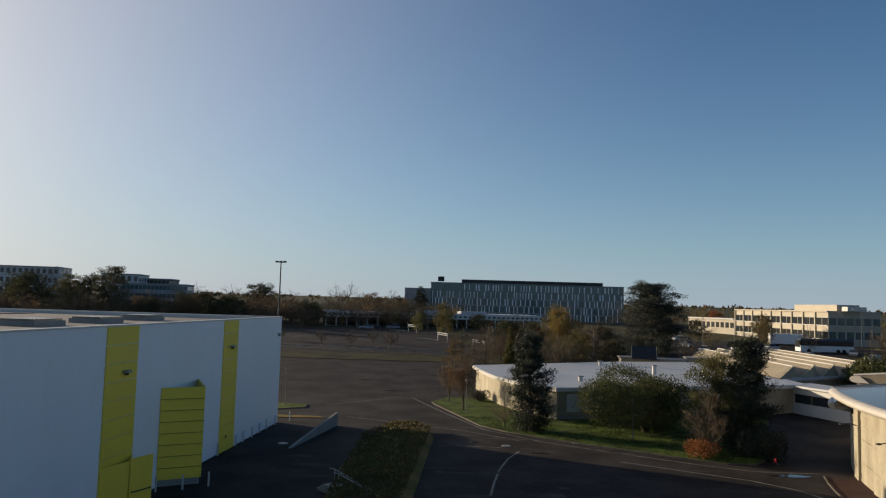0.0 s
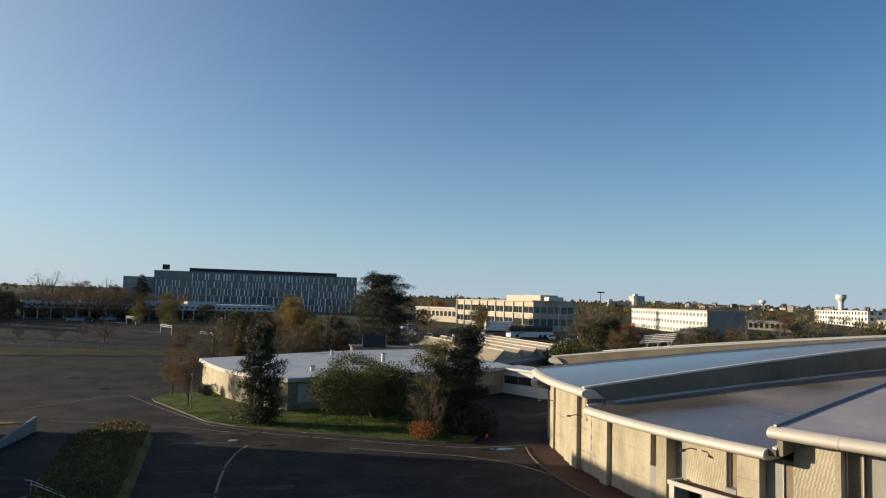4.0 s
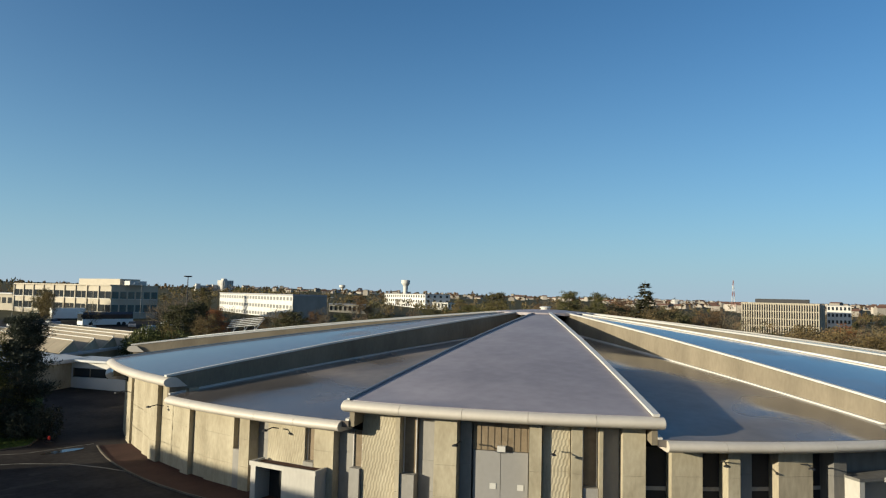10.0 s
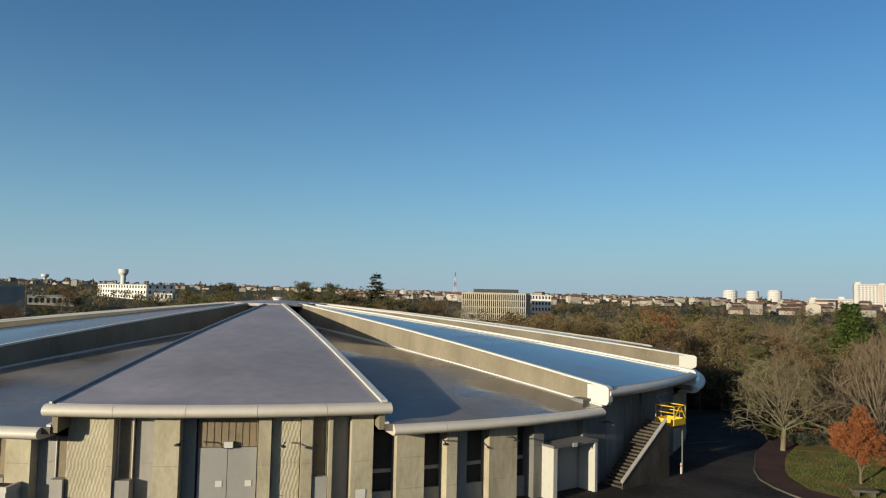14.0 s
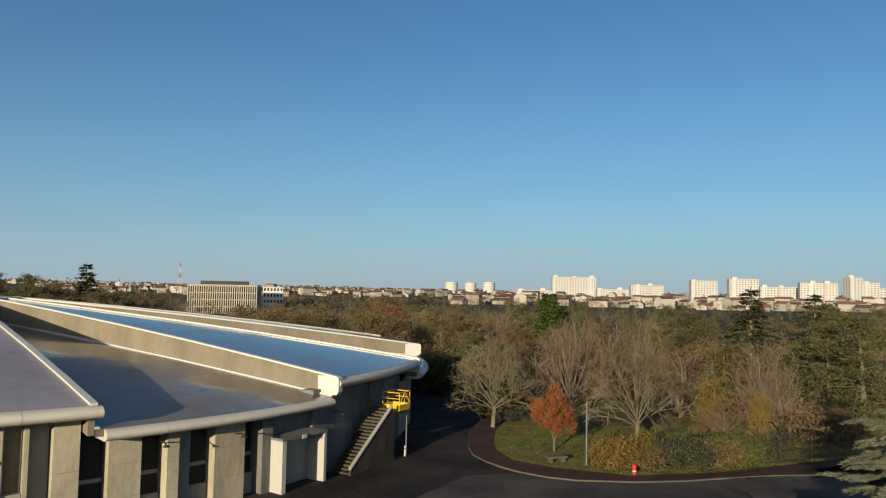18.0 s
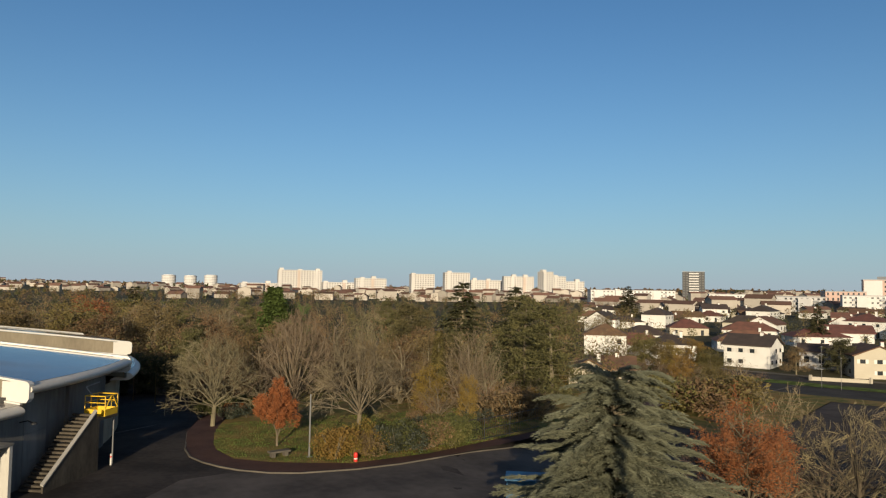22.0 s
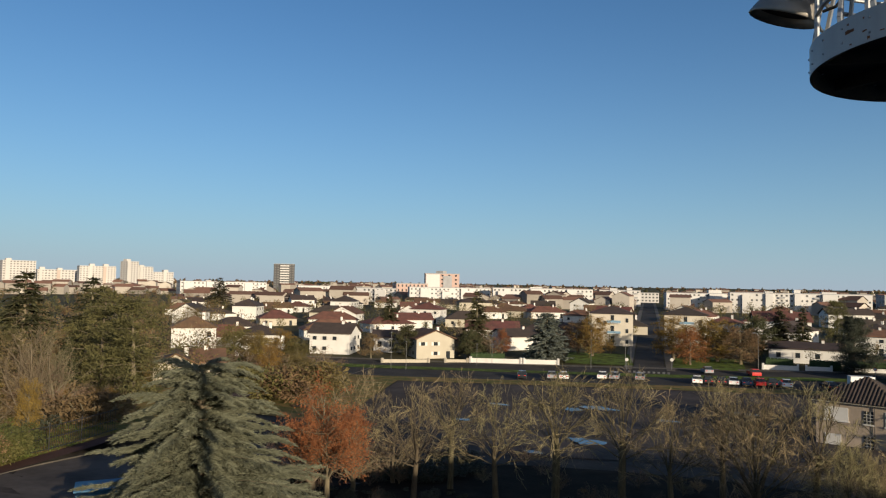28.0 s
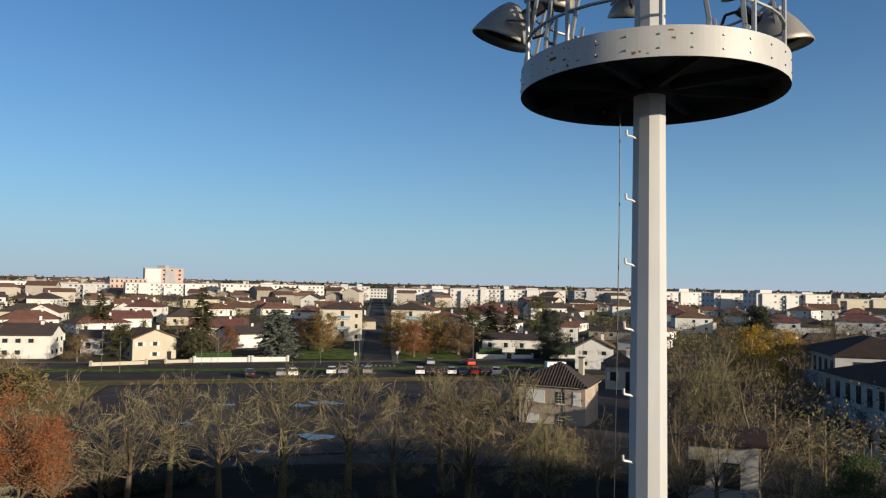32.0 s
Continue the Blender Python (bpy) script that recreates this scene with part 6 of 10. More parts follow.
def clump_pine(seed, h, width, mat, bare=0.3, clumps=34, count=3600, size=0.2, lean=0.0, puff=1.0):
    """Pine with a visible trunk, crooked boughs and separate flattened clumps of needles."""
    random.seed(seed)
    wood, need = Soup(), Soup()
    r = h * 0.014 + 0.05
    pts = [Vector((lean * h * t * t + 0.012 * h * math.sin(5 * t + seed), 0.012 * h * math.cos(4 * t + seed), h * 0.97 * t)) for t in (-0.02, 0.2, 0.4, 0.6, 0.8, 1.0)]
    for i in range(5):
        wood.tube(pts[i], pts[i + 1], r * (1.15 - 0.2 * i), r * (0.95 - 0.2 * i) + 0.012, 7)
    for k in range(clumps):
        u = bare + (1 - bare) * (k + random.uniform(0, 1)) / clumps
        f = min(4.999, max(0, u * 5))
        p = pts[int(f)].lerp(pts[int(f) + 1], f - int(f))
        a = k * 2.39996 + random.uniform(-0.6, 0.6)
        v = (u - bare) / (1 - bare)
        L = width * (0.35 + 0.65 * (1 - v) ** 0.7) * min(1, 0.6 + v * 1.5) * random.uniform(0.45, 1.1)
        o = Vector((math.cos(a), math.sin(a), 0))
        m = p + o * L * 0.55 + Vector((0, 0, L * random.uniform(-0.05, 0.22)))
        e = m + o * L * 0.45 + Vector((0, 0, L * random.uniform(-0.12, 0.2)))
        wood.tube(p, m, r * 0.18, r * 0.12, 4)
        wood.tube(m, e, r * 0.12, 0.015, 3)
        for j in range(3):
            c0 = p.lerp(e, random.uniform(0.45, 1.05)) + rnd_dir() * 0.22 * L
            rx = puff * width * random.uniform(0.16, 0.30) * (1.1 - 0.4 * v)
            for q in range(int(count / clumps / 3)):
                d = rnd_dir()
                c = c0 + Vector((d.x * rx, d.y * rx, d.z * rx * 0.5)) * random.random() ** 0.5
                ax = (d + Vector((0, 0, 0.5)) + rnd_dir() * 0.8).normalized() * size * random.uniform(0.6, 1.3)
                need.leaf(c, ax, ax.cross(rnd_dir()).normalized() * size * random.uniform(0.25, 0.6))
    return [wood.mesh("trunk", "bark"), need.mesh("foliage", mat)]


def cedar_meshes(seed, h, width, mat):
    """Atlas cedar: tiers of nearly level boughs, each a flat feather of pointed side branches set with short needles; broken top."""
    random.seed(seed)
    wood, need = Soup(), Soup()
    wood.tube(Vector((0, 0, -0.15)), Vector((0.05, 0, h * 0.5)), 0.34, 0.24, 9)
    wood.tube(Vector((0.05, 0, h * 0.5)), Vector((0.0, 0.05, h * 0.95)), 0.24, 0.08, 8)
    n = 270
    for k in range(n):
        u = ((k + random.random()) / n) ** 1.12
        z0 = h * (0.015 + 0.95 * u)
        a = k * 2.39996 + random.uniform(-0.3, 0.3)
        o = Vector((math.cos(a), math.sin(a), 0))
        side = Vector((-o.y, o.x, 0))
        L = width * (0.30 + 0.66 * (1 - u) ** 1.15) * random.choice((0.45, 0.7, 0.88, 1.0, 1.25)) * random.uniform(0.88, 1.08)
        rise = random.uniform(0.08, 0.30) + 0.40 * u * u
        fall = rise * 0.6 + random.uniform(0.0, 0.17)
        sway = random.uniform(-0.22, 0.22)
        tilt = random.uniform(-0.25, 0.25)
        pts = []
        for i in range(9):
            t = i / 8
            pts.append(Vector((0, 0, z0)) + o * (L * t) + side * (L * sway * t * t) + Vector((0, 0, L * (rise * t - fall * t ** 2.4))))
        for i in range(8):
            wood.tube(pts[i], pts[i + 1], 0.045 * (1 - i * 0.11), 0.045 * (1 - (i + 1) * 0.11), 4)
        m = int(12 + L * 6.5)
        for b in range(m + 3):
            t = min(0.99, 0.14 + 0.86 * (b + random.random()) / m)
            i = min(7, int(t * 8))
            c = pts[i].lerp(pts[i + 1], t * 8 - i)
            fwd = (pts[i + 1] - pts[i]).normalized()
            sg = 1 if b % 2 else -1
            d = (fwd * random.uniform(0.6, 1.1) + side * sg * random.uniform(0.45, 1.0) + Vector((0, 0, tilt * sg * 0.5 + random.uniform(-0.10, 0.12)))).normalized()
            ln = (0.32 + 0.25 * L * (1.02 - t)) * random.uniform(0.7, 1.3)
            if b >= m:
                c, d, ln = pts[6 + b % 3], (pts[8] - pts[7]).normalized(), 0.5
            cells = max(4, int(ln / 0.085))
            for q in range(cells):
                w = q / cells
                at = c + d * (ln * w) - Vector((0, 0, 0.22 * ln * w * w))
                for sp_ in (-1, 1, 0):
                    e = (d * random.uniform(0.7, 1.1) + side * sp_ * random.uniform(0.3, 0.8) + Vector((0, 0, random.uniform(-0.18, 0.30)))).normalized()
                    size = random.uniform(0.14, 0.27) * (1.15 - 0.55 * w)
                    flat = e.cross(Vector((random.uniform(-0.7, 0.7), random.uniform(-0.7, 0.7), 1))).normalized()
                    need.leaf(at + e * size * 0.45, e * size, flat * random.uniform(0.020, 0.034))
                    need.leaf(at + e * size * 0.45 + rnd_dir() * 0.05, (e + rnd_dir() * 0.35) * size * 0.7, e.cross(flat) * random.uniform(0.016, 0.030))
    return [wood.mesh("trunk", "bark"), need.mesh("foliage", mat)]


# kinds
for i, (h, w, tr) in enumerate(((7.6, 0.56, 0.24), (9.4, 0.43, 0.20), (7.4, 0.55, 0.19))):
    template("broom%d" % i, fan_tree(140 + i, h, h * w, tr), "bare tree with dense upswept grey brown branches", "tree", "bare trees")
for i, (h, sp, up, tr) in enumerate(((8.5, 0.9, 0.45, 0.24), (10.0, 0.75, 0.6, 0.26), (9.0, 1.0, 0.4, 0.22))):
    a_, b_, _ = bare_meshes(20 + i, h, sp, up, tr, 3, "twig_grey", 0.017, 2, 7)
    template("bare%d" % i, [a_, b_], "bare deciduous tree with dense pale branches", "tree", "bare trees")
a_, b_, _ = bare_meshes(31, 12.0, 0.30, 1.0, 0.10, 3, "twig_grey", 0.012, 1, 5, 0.0011, 0.6)
template("bare_tall", [a_, b_], "tall bare tree with pale upright stems", "tree", "bare trees")
a_, b_, _ = bare_meshes(37, 9.0, 0.85, 0.5, 0.2, 3, "twig_red", 0.024, 1, 6)
template("bare_red", [a_, b_], "bare tree with reddish brown twigs", "tree", "woodland trees")
a_, b_, _ = bare_meshes(38, 9.0, 0.6, 0.8, 0.16, 3, "twig_red", 0.022, 1, 6)
template("bare_red_tall", [a_, b_], "upright bare tree with reddish brown twigs", "tree", "woodland trees")
a_, b_, tp = bare_meshes(41, 5.2, 0.5, 0.9, 0.24, 3, "twig_red", 0.02, 2, 5)
template("red_small", [a_, b_, leaves_at(tp, 16, 0.085, 0.30, "leaf_red")], "small tree with rust red autumn leaves", "tree", "autumn trees")
a_, b_, tp = bare_meshes(43, 8.0, 0.85, 0.55, 0.38, 4, "twig_red")
template("rust_big", [a_, b_, leaves_at(tp, 12, 0.07, 0.40, "leaf_rust", 0.6)], "spreading tree with remaining rust orange leaves", "tree", "autumn trees")
tp = []
fan_ = fan_tree(171, 7.0, 3.4, 0.16, 24, 7, 6, "twig_lichen", tp, 0.5, "bark_shaded", 0.62)
template("yellow_bush", fan_ + [leaves_at(tp, 3, 0.05, 0.35, "leaf_olive", 0.5)], "spreading tree with yellowish shoots and a few olive leaves", "tree", "autumn trees")
a_, b_, tp = bare_meshes(53, 6.5, 0.4, 1.0, 0.25, 3, "twig_red", 0.016, 2, 5)
template("birch", [a_, b_, leaves_at(tp, 7, 0.075, 0.35, "leaf_brown", 0.6)], "slender birch with a few brown leaves", "tree", "autumn trees")
template("cedar", cedar_meshes(61, 9.0, 6.8, "leaf_cedar"), "broad blue green cedar with drooping needle sprays", "tree", "conifers")
template("spruce", conifer_meshes(67, 13.0, 3.2, "leaf_dark", 34, 0.18, 0.42, 1.7), "dark green pointed conifer", "tree", "conifers")
template("pine", clump_pine(71, 13.0, 4.2, "leaf_pine", 0.12, 54, 9500, 0.20, 0.0, 1.25), "dark open crowned pine with layered boughs", "tree", "conifers")
template("holly", clump_pine(73, 6.6, 1.7, "leaf_holly", 0.04, 95, 30000, 0.095, 0.0, 1.5), "dense dark evergreen tree on the lawn", "tree", "evergreens")
template("bigcedar", clump_pine(79, 15.0, 7.4, "leaf_holly", 0.03, 120, 56000, 0.20, 0.0, 0.95), "massive dark cedar with tiered boughs", "tree", "conifers")
template("green_cone", conifer_meshes(84, 13.0, 3.4, "leaf_cone", 64, 0.02, 0.5, 4.0, 0.02, 0.0, False, 0.1), "dense bright green cypress", "tree", "conifers")
template("weep", conifer_meshes(83, 11.0, 1.5, "leaf_olive", 26, 0.5, 0.5, 1.8), "narrow weeping conifer with olive foliage", "tree", "conifers")
template("shrub_green", shrub_meshes(85, 2.6, 3.0, "leaf_green", 4500, 0.12), "rounded green shrub on the ground", "shrub", "shrubs")
template("shrub_olive", shrub_meshes(87, 1.5, 2.0, "leaf_olive", 2600, 0.09), "loose olive green shrub", "shrub", "shrubs")
template("shrub_yellow", shrub_meshes(89, 1.4, 2.1, "leaf_yellow", 2800, 0.085), "loose yellowing autumn shrub", "shrub", "shrubs")
template("shrub_brown", shrub_meshes(91, 1.4, 1.9, "leaf_brown", 2400, 0.085), "loose brown autumn shrub", "shrub", "shrubs")
template("shrub_rust", shrub_meshes(92, 1.3, 1.5, "leaf_rust", 2200, 0.085), "low shrub with rust brown leaves", "shrub", "shrubs")
template("leaf_olive", leafy_meshes(93, 8.0, 3.0, "leaf_olive", 9500, 0.105, 0.12), "tree with thinning olive leaves", "tree", "woodland trees")
template("leaf_green", leafy_meshes(95, 8.5, 3.2, "leaf_green", 8500, 0.12), "tree in full green leaf", "tree", "woodland trees")
template("leaf_brown", leafy_meshes(97, 8.0, 3.0, "leaf_brown", 9000, 0.10, 0.08), "tree with brown autumn leaves", "tree", "woodland trees")
template("leaf_yellow", leafy_meshes(99, 7.0, 2.3, "leaf_yellow", 9500, 0.085, 0.06, 13, 1.2), "tree with golden yellow leaves", "tree", "autumn trees")
template("leaf_rust", leafy_meshes(101, 7.0, 2.3, "leaf_rust", 8500, 0.085, 0.08), "tree with rust coloured leaves", "tree", "autumn trees")
template("bush_olive", shrub_meshes(103, 2.6, 3.2, "leaf_bush", 42000, 0.055), "wide olive bush with sunlit top", "shrub", "shrubs")
template("olive_fine", leafy_meshes(105, 6.0, 2.0, "leaf_olive", 20000, 0.06, 0.04), "light olive tree beside a dark evergreen", "tree", "evergreens")
template("hedge_green", shrub_meshes(111, 1.4, 2.0, "leaf_bush", 4000, 0.08), "dense green garden shrub on the lawn", "shrub", "shrubs")
template("shrub_dark", shrub_meshes(107, 1.2, 1.8, "leaf_holly", 3200, 0.075), "rounded dark evergreen shrub", "shrub", "shrubs")
template("blue_spruce", conifer_meshes(111, 9.0, 3.4, "leaf_blue", 34, 0.12, 0.4, 2.4, 0.03, 0.1, False, 0.2), "broad grey blue spruce in a garden", "tree", "conifers")
template("leaf_dark_tree", leafy_meshes(109, 8.0, 3.2, "leaf_dark", 10000, 0.13, 0.1), "dense dark evergreen tree", "tree", "evergreens")
template("leaf_gold", leafy_meshes(113, 7.0, 2.5, "leaf_gold", 9000, 0.085, 0.12), "tree with bright yellow leaves", "tree", "autumn trees")
for i, (w, tr, lo) in enumerate(((0.42, 0.34, 0.5), (0.52, 0.30, 0.55), (0.36, 0.36, 0.45))):
    template("plane%d" % i, fan_tree(161 + i, 8.0, 8.0 * w, tr, 13, 6, 5, "twig_lichen", None, lo, "bark_shaded", 0.62), "bare pollarded tree with sunlit pale twigs", "tree", "bare trees")
template("broad_pine", clump_pine(115, 13.0, 4.0, "leaf_pine", 0.08, 54, 8500, 0.20, 0.02), "broad sunlit green pine", "tree", "conifers")
# Planting
def plant_top(key, az, d, top, wide=1.0, grove=None):
    """Plants a tree at a bearing and distance, so tall that its tip stands at a given elevation from the lookout."""
    p = on(az, d)
    full = max(v.co.z for me in TREES[key][0] for v in me.vertices)
    h = 12 + d * math.tan(radians(top)) - p.z
    k = max(0.15, h / full)
    return plant(key, p.x, p.y, k, (az * 37 + d) % 6.28, p.z, wide, grove)


plant("cedar", 27.3, -23.2, 0.90, 0.4, -0.1, 1.03)
# lawn in front of the low building
for row in (
        ("holly", 7.16, 70.6, -1.76, 1),
        ("birch", 0.83, 89.6, -3.95, 1),
        ("birch", 1.94, 83, -3.66, 1),
        ("bare2", 5.17, 72.5, -6.09, 0.9),
        ("shrub_dark", 3.18, 91, -6.43, 1),
        ("bush_olive", 16.0, 74, -4.2, 1.0),
        ("birch", 16.83, 73.6, -5.95, 1),
        ("olive_fine", 20.95, 68, -2.75, 1.0),
        ("holly", 22.95, 67.5, -1.5, 1.1),
        ("shrub_dark", 24.6, 65.5, -8.0, 0.8),
        ("bare_red_tall", 20.3, 64.6, -5.5, 1.0),
        ("shrub_rust", 20.0, 64.0, -9.2, 0.9),
):
    plant_top(*row)
# car parks to the north
for row in (
        ("bigcedar", 16.3, 165, 2.39, 1.25),
        ("leaf_yellow", 9.33, 150, 0.21, 0.9),
        ("leaf_olive", 0.41, 190, -0.27, 1.2),
        ("leaf_olive", -1.73, 200, -0.64, 1),
        ("bare_red", 9.80, 130, -2.07, 1),
        ("weep", 5.60, 118, -1.46, 1.2),
        ("bare_red", 4.03, 140, -1.06, 1.3),
        ("bare0", -7.63, 262, 1.65, 1.3),
        ("bare_red", -9.34, 165, -2.00, 1),
        ("bare_red", -7.05, 162, -2.03, 1),
        ("bare_red", -3.95, 158, -1.60, 1),
        ("leaf_olive", 24.10, 205, -0.69, 0.9),
        ("spruce", -3.39, 300, 0.66, 1.5),
        ("spruce", -1.66, 310, 1.47, 1.6),
        ("leaf_brown", 8.04, 170, -1.38, 1.1),
        ("bare_red", 12.38, 210, -0.58, 1.2),
        ("bare0", 2.48, 120, -2.00, 0.8),
        ("leaf_olive", 9.05, 160, 0.38, 0.8),
        ("broad_pine", -27.5, 240, 1.5, 1.2),
        ("broad_pine", -30.5, 250, 1.1, 1.2),
        ("bare0", -23.5, 245, 1.0, 1.4),
        ("bare1", -20.0, 235, 0.9, 1.5),
        ("bare0", -16.0, 240, 1.0, 1.5),
        ("bare1", -10.5, 236, 0.9, 1.4),
        ("bare0", -4.4, 262, 1.2, 1.3),
        ("bare_red", 3.6, 128, -1.7, 1.3),
        ("bare_red", 6.0, 132, -1.6, 1.4),
        ("leaf_brown", 7.4, 138, -1.9, 1.3),
        ("bare_red", 9.2, 128, -1.8, 1.4),
        ("leaf_olive", 10.9, 134, -1.5, 1.1),
        ("bare_red", 12.0, 142, -1.3, 1.3),
        ("leaf_dark_tree", 13.4, 136, -2.2, 1.3),
        ("bare_red", 14.2, 150, -1.3, 1.2),
        ("leaf_brown", 4.8, 140, -2.2, 1.4),
        ("bare_red", 18.8, 150, -1.6, 1.1),
        ("leaf_brown", 1.2, 128, -2.6, 1.2),
        ("leaf_brown", 10.4, 150, -0.55, 1.0),
        ("bare_red", 4.6, 168, -0.75, 1.4),
        ("leaf_dark_tree", 5.5, 150, -0.93, 1.3),
        ("bare_red", 6.5, 160, -0.60, 1.4),
        ("leaf_dark_tree", 7.3, 172, -1.00, 1.2),
        ("bare_red", 8.3, 145, -0.80, 1.2),
        ("leaf_olive", 0.2, 232, 0.28, 0.9),
        ("leaf_olive", -1.6, 228, -0.2, 0.9),
        ("bare_red", 11.4, 168, -0.9, 1.3),
        ("leaf_dark_tree", 12.8, 150, -1.2, 1.2),
        ("bare_red", 1.7, 160, -1.5, 1.0),
        ("leaf_dark_tree", 3.0, 215, -0.6, 1.5),
        ("bare_red", -12.5, 172, -1.9, 1.1),
        ("bare_red", -5.4, 170, -1.9, 1.1),
        ("bare_red", 20.6, 175, -0.9, 0.9),
        ("leaf_dark_tree", 19.6, 210, -0.5, 1.2),
        ("leaf_olive", 24.3, 190, 0.05, 0.7),
        ("bare_red", 27.1, 185, -0.7, 0.9),
):
    plant_top(*row)
# beyond the workshop
for row in (
        ("leaf_olive", 24.00, 214, -0.06, 1),
        ("leaf_dark_tree", 33.1, 150, -0.85, 1.5),
        ("leaf_dark_tree", 34.4, 165, -0.6, 1.3),
        ("bare_red", 32.0, 180, -0.2, 1.5),
        ("bare_red", 33.6, 205, 0.1, 1.5),
        ("bare_red", 36.6, 160, -1.0, 1.4),
        ("leaf_rust", 35.6, 150, -1.0, 1.2),
        ("leaf_brown", 35.05, 140, -1.56, 1.3),
        ("leaf_olive", 32.32, 120, -2.43, 1),
        ("bare_red", 40.05, 190, -0.96, 1.3),
        ("bare_red", 38.09, 170, -1.67, 1.2),
        ("bare_red", 43.62, 220, -0.88, 1.4),
        ("leaf_brown", 28.99, 205, -1.63, 1),
        ("shrub_green", 31.19, 115, -2.32, 0.8),
        ("leaf_brown", 46.51, 330, 0.09, 1.6),
        ("leaf_olive", 37.36, 420, 0.44, 2),
        ("pine", 34.76, 260, 0.36, 1.2),
        ("bare_red", 17.66, 260, 0.35, 1.4),
        ("leaf_rust", 20.83, 300, 0.26, 1.8),
        ("bare_red", 25.38, 220, -0.86, 1.2),
):
    plant_top(*row)
# behind the round hall
for row in (
        ("pine", 57.34, 200, 0.60, 1.2),
        ("pine", 63.06, 215, 0.83, 1.1),
        ("pine", 65.30, 215, 0.75, 0.9),
        ("spruce", 68.80, 185, 1.64, 1.3),
        ("leaf_brown", 66.66, 240, 0.38, 1.4),
        ("bare_red", 61.52, 260, 0.26, 1.3),
        ("leaf_rust", 82.21, 210, -1.04, 1.5),
        ("bare_red", 78.54, 190, -1.49, 1.6),
        ("bare_red", 75.90, 200, -1.56, 1.6),
        ("bare_red", 84.1, 190, -1.0, 1.5),
        ("leaf_rust", 90.8, 170, -0.66, 1.5),
        ("bare_red", 85.36, 160, -1.81, 1.4),
        ("leaf_brown", 90.97, 190, -0.29, 1.5),
        ("leaf_green", 90.0, 140, -2.1, 1.1),
        ("spruce", 93.62, 170, -0.01, 1.5),
        ("bare_red", 91.73, 120, -2.33, 1.2),
        ("bare0", 89.80, 130, -2.82, 1.2),
):
    plant_top(*row)
# green island and the wood behind
for row in (
        ("broom0", 99.37, 64.3, -3.06, 1),
        ("broom1", 105.45, 66.2, -1.29, 1),
        ("broom2", 110.33, 60.4, -3.18, 1),
        ("red_small", 104.19, 55.5, -6.85, 0.95),
        ("green_cone", 103.7, 110, 0.1, 1.1),
        ("spruce", 118.45, 112, 0.79, 1.6),
        ("spruce", 122.63, 115, 0.48, 1.5),
        ("weep", 116.60, 74, -2.98, 1),
        ("broad_pine", 112.6, 112, -0.7, 0.9),
        ("pine", 114.4, 94, -1.0, 1.2),
        ("broad_pine", 123.4, 86, -0.2, 1.0),
        ("pine", 125.4, 82, -0.9, 1.3),
        ("broad_pine", 101.6, 130, -0.7, 0.8),
        ("broad_pine", 96.5, 150, -0.9, 1.2),
        ("bare_tall", 118.9, 70, -2.2, 1.0),
        ("bare_tall", 120.3, 72, -2.4, 1.0),
        ("bare_red", 95.4, 150, -0.9, 1.4),
        ("bare_red", 113.65, 75, -3.51, 1.1),
        ("bare_red", 108.43, 95, -1.90, 1.2),
        ("bare_tall", 111.05, 100, -0.95, 1),
):
    plant_top(*row)
# foreground trees to the south
for row in (
        ("rust_big", 139.89, 42, -6.31, 1.03),
        ("bare_red", 138.84, 46, -7.61, 1.03),
        ("plane1", 142.32, 52, -5.95, 1.03),
        ("plane1", 146.57, 44, -6.87, 1.03),
        ("plane0", 149.47, 48, -6.30, 1.03),
        ("plane1", 153.05, 45, -6.82, 1.09),
        ("plane2", 157.67, 46, -5.49, 1.26),
        ("plane0", 162.62, 45, -5.49, 1.15),
        ("plane1", 166.35, 43, -7.17, 1.03),
        ("yellow_bush", 172.03, 44, -5.73, 1.15),
        ("plane2", 169.92, 48, -5.91, 1.03),
        ("plane0", 175.86, 46, -5.85, 1.03),
        ("yellow_bush", 177.93, 44, -9.4, 1.03),
):
    plant_top(*row)
# foreground trees by the mast
for row in (
        ("yellow_bush", 179.56, 45, -9.77, 0.9),
        ("bare1", 182.13, 47, -7.94, 0.9),
        ("bare0", 188.36, 45, -7.17, 0.9),
        ("bare0", 193.6, 52, -3.7, 1),
        ("leaf_gold", 193.06, 118, -1.97, 1.0),
        ("leaf_gold", 195.4, 122, -2.3, 0.95),
        ("yellow_bush", 190.2, 68, -3.8, 0.72),
        ("bare_red", 191.13, 100, -2.88, 1.2),
        ("bare_red", 195.65, 90, -3.88, 1.1),
        ("plane1", 197.40, 45, -8.07, 0.9),
        ("bare1", 200.14, 44, -7.61, 0.9),
        ("plane1", 190.73, 44, -8.64, 0.9),
        ("bigcedar", 193.63, 170, -0.52, 0.8),
        ("bare_red", 198.50, 190, -1.37, 1.6),
        ("bare_red", 200.54, 170, -1.49, 1.5),
        ("bare_red", 187.95, 95, -3.43, 1.1),
        ("yellow_bush", 195.61, 40, -10.17, 0.9),
        ("leaf_green", 199.78, 42, -10.07, 0.8),
):
    plant_top(*row)
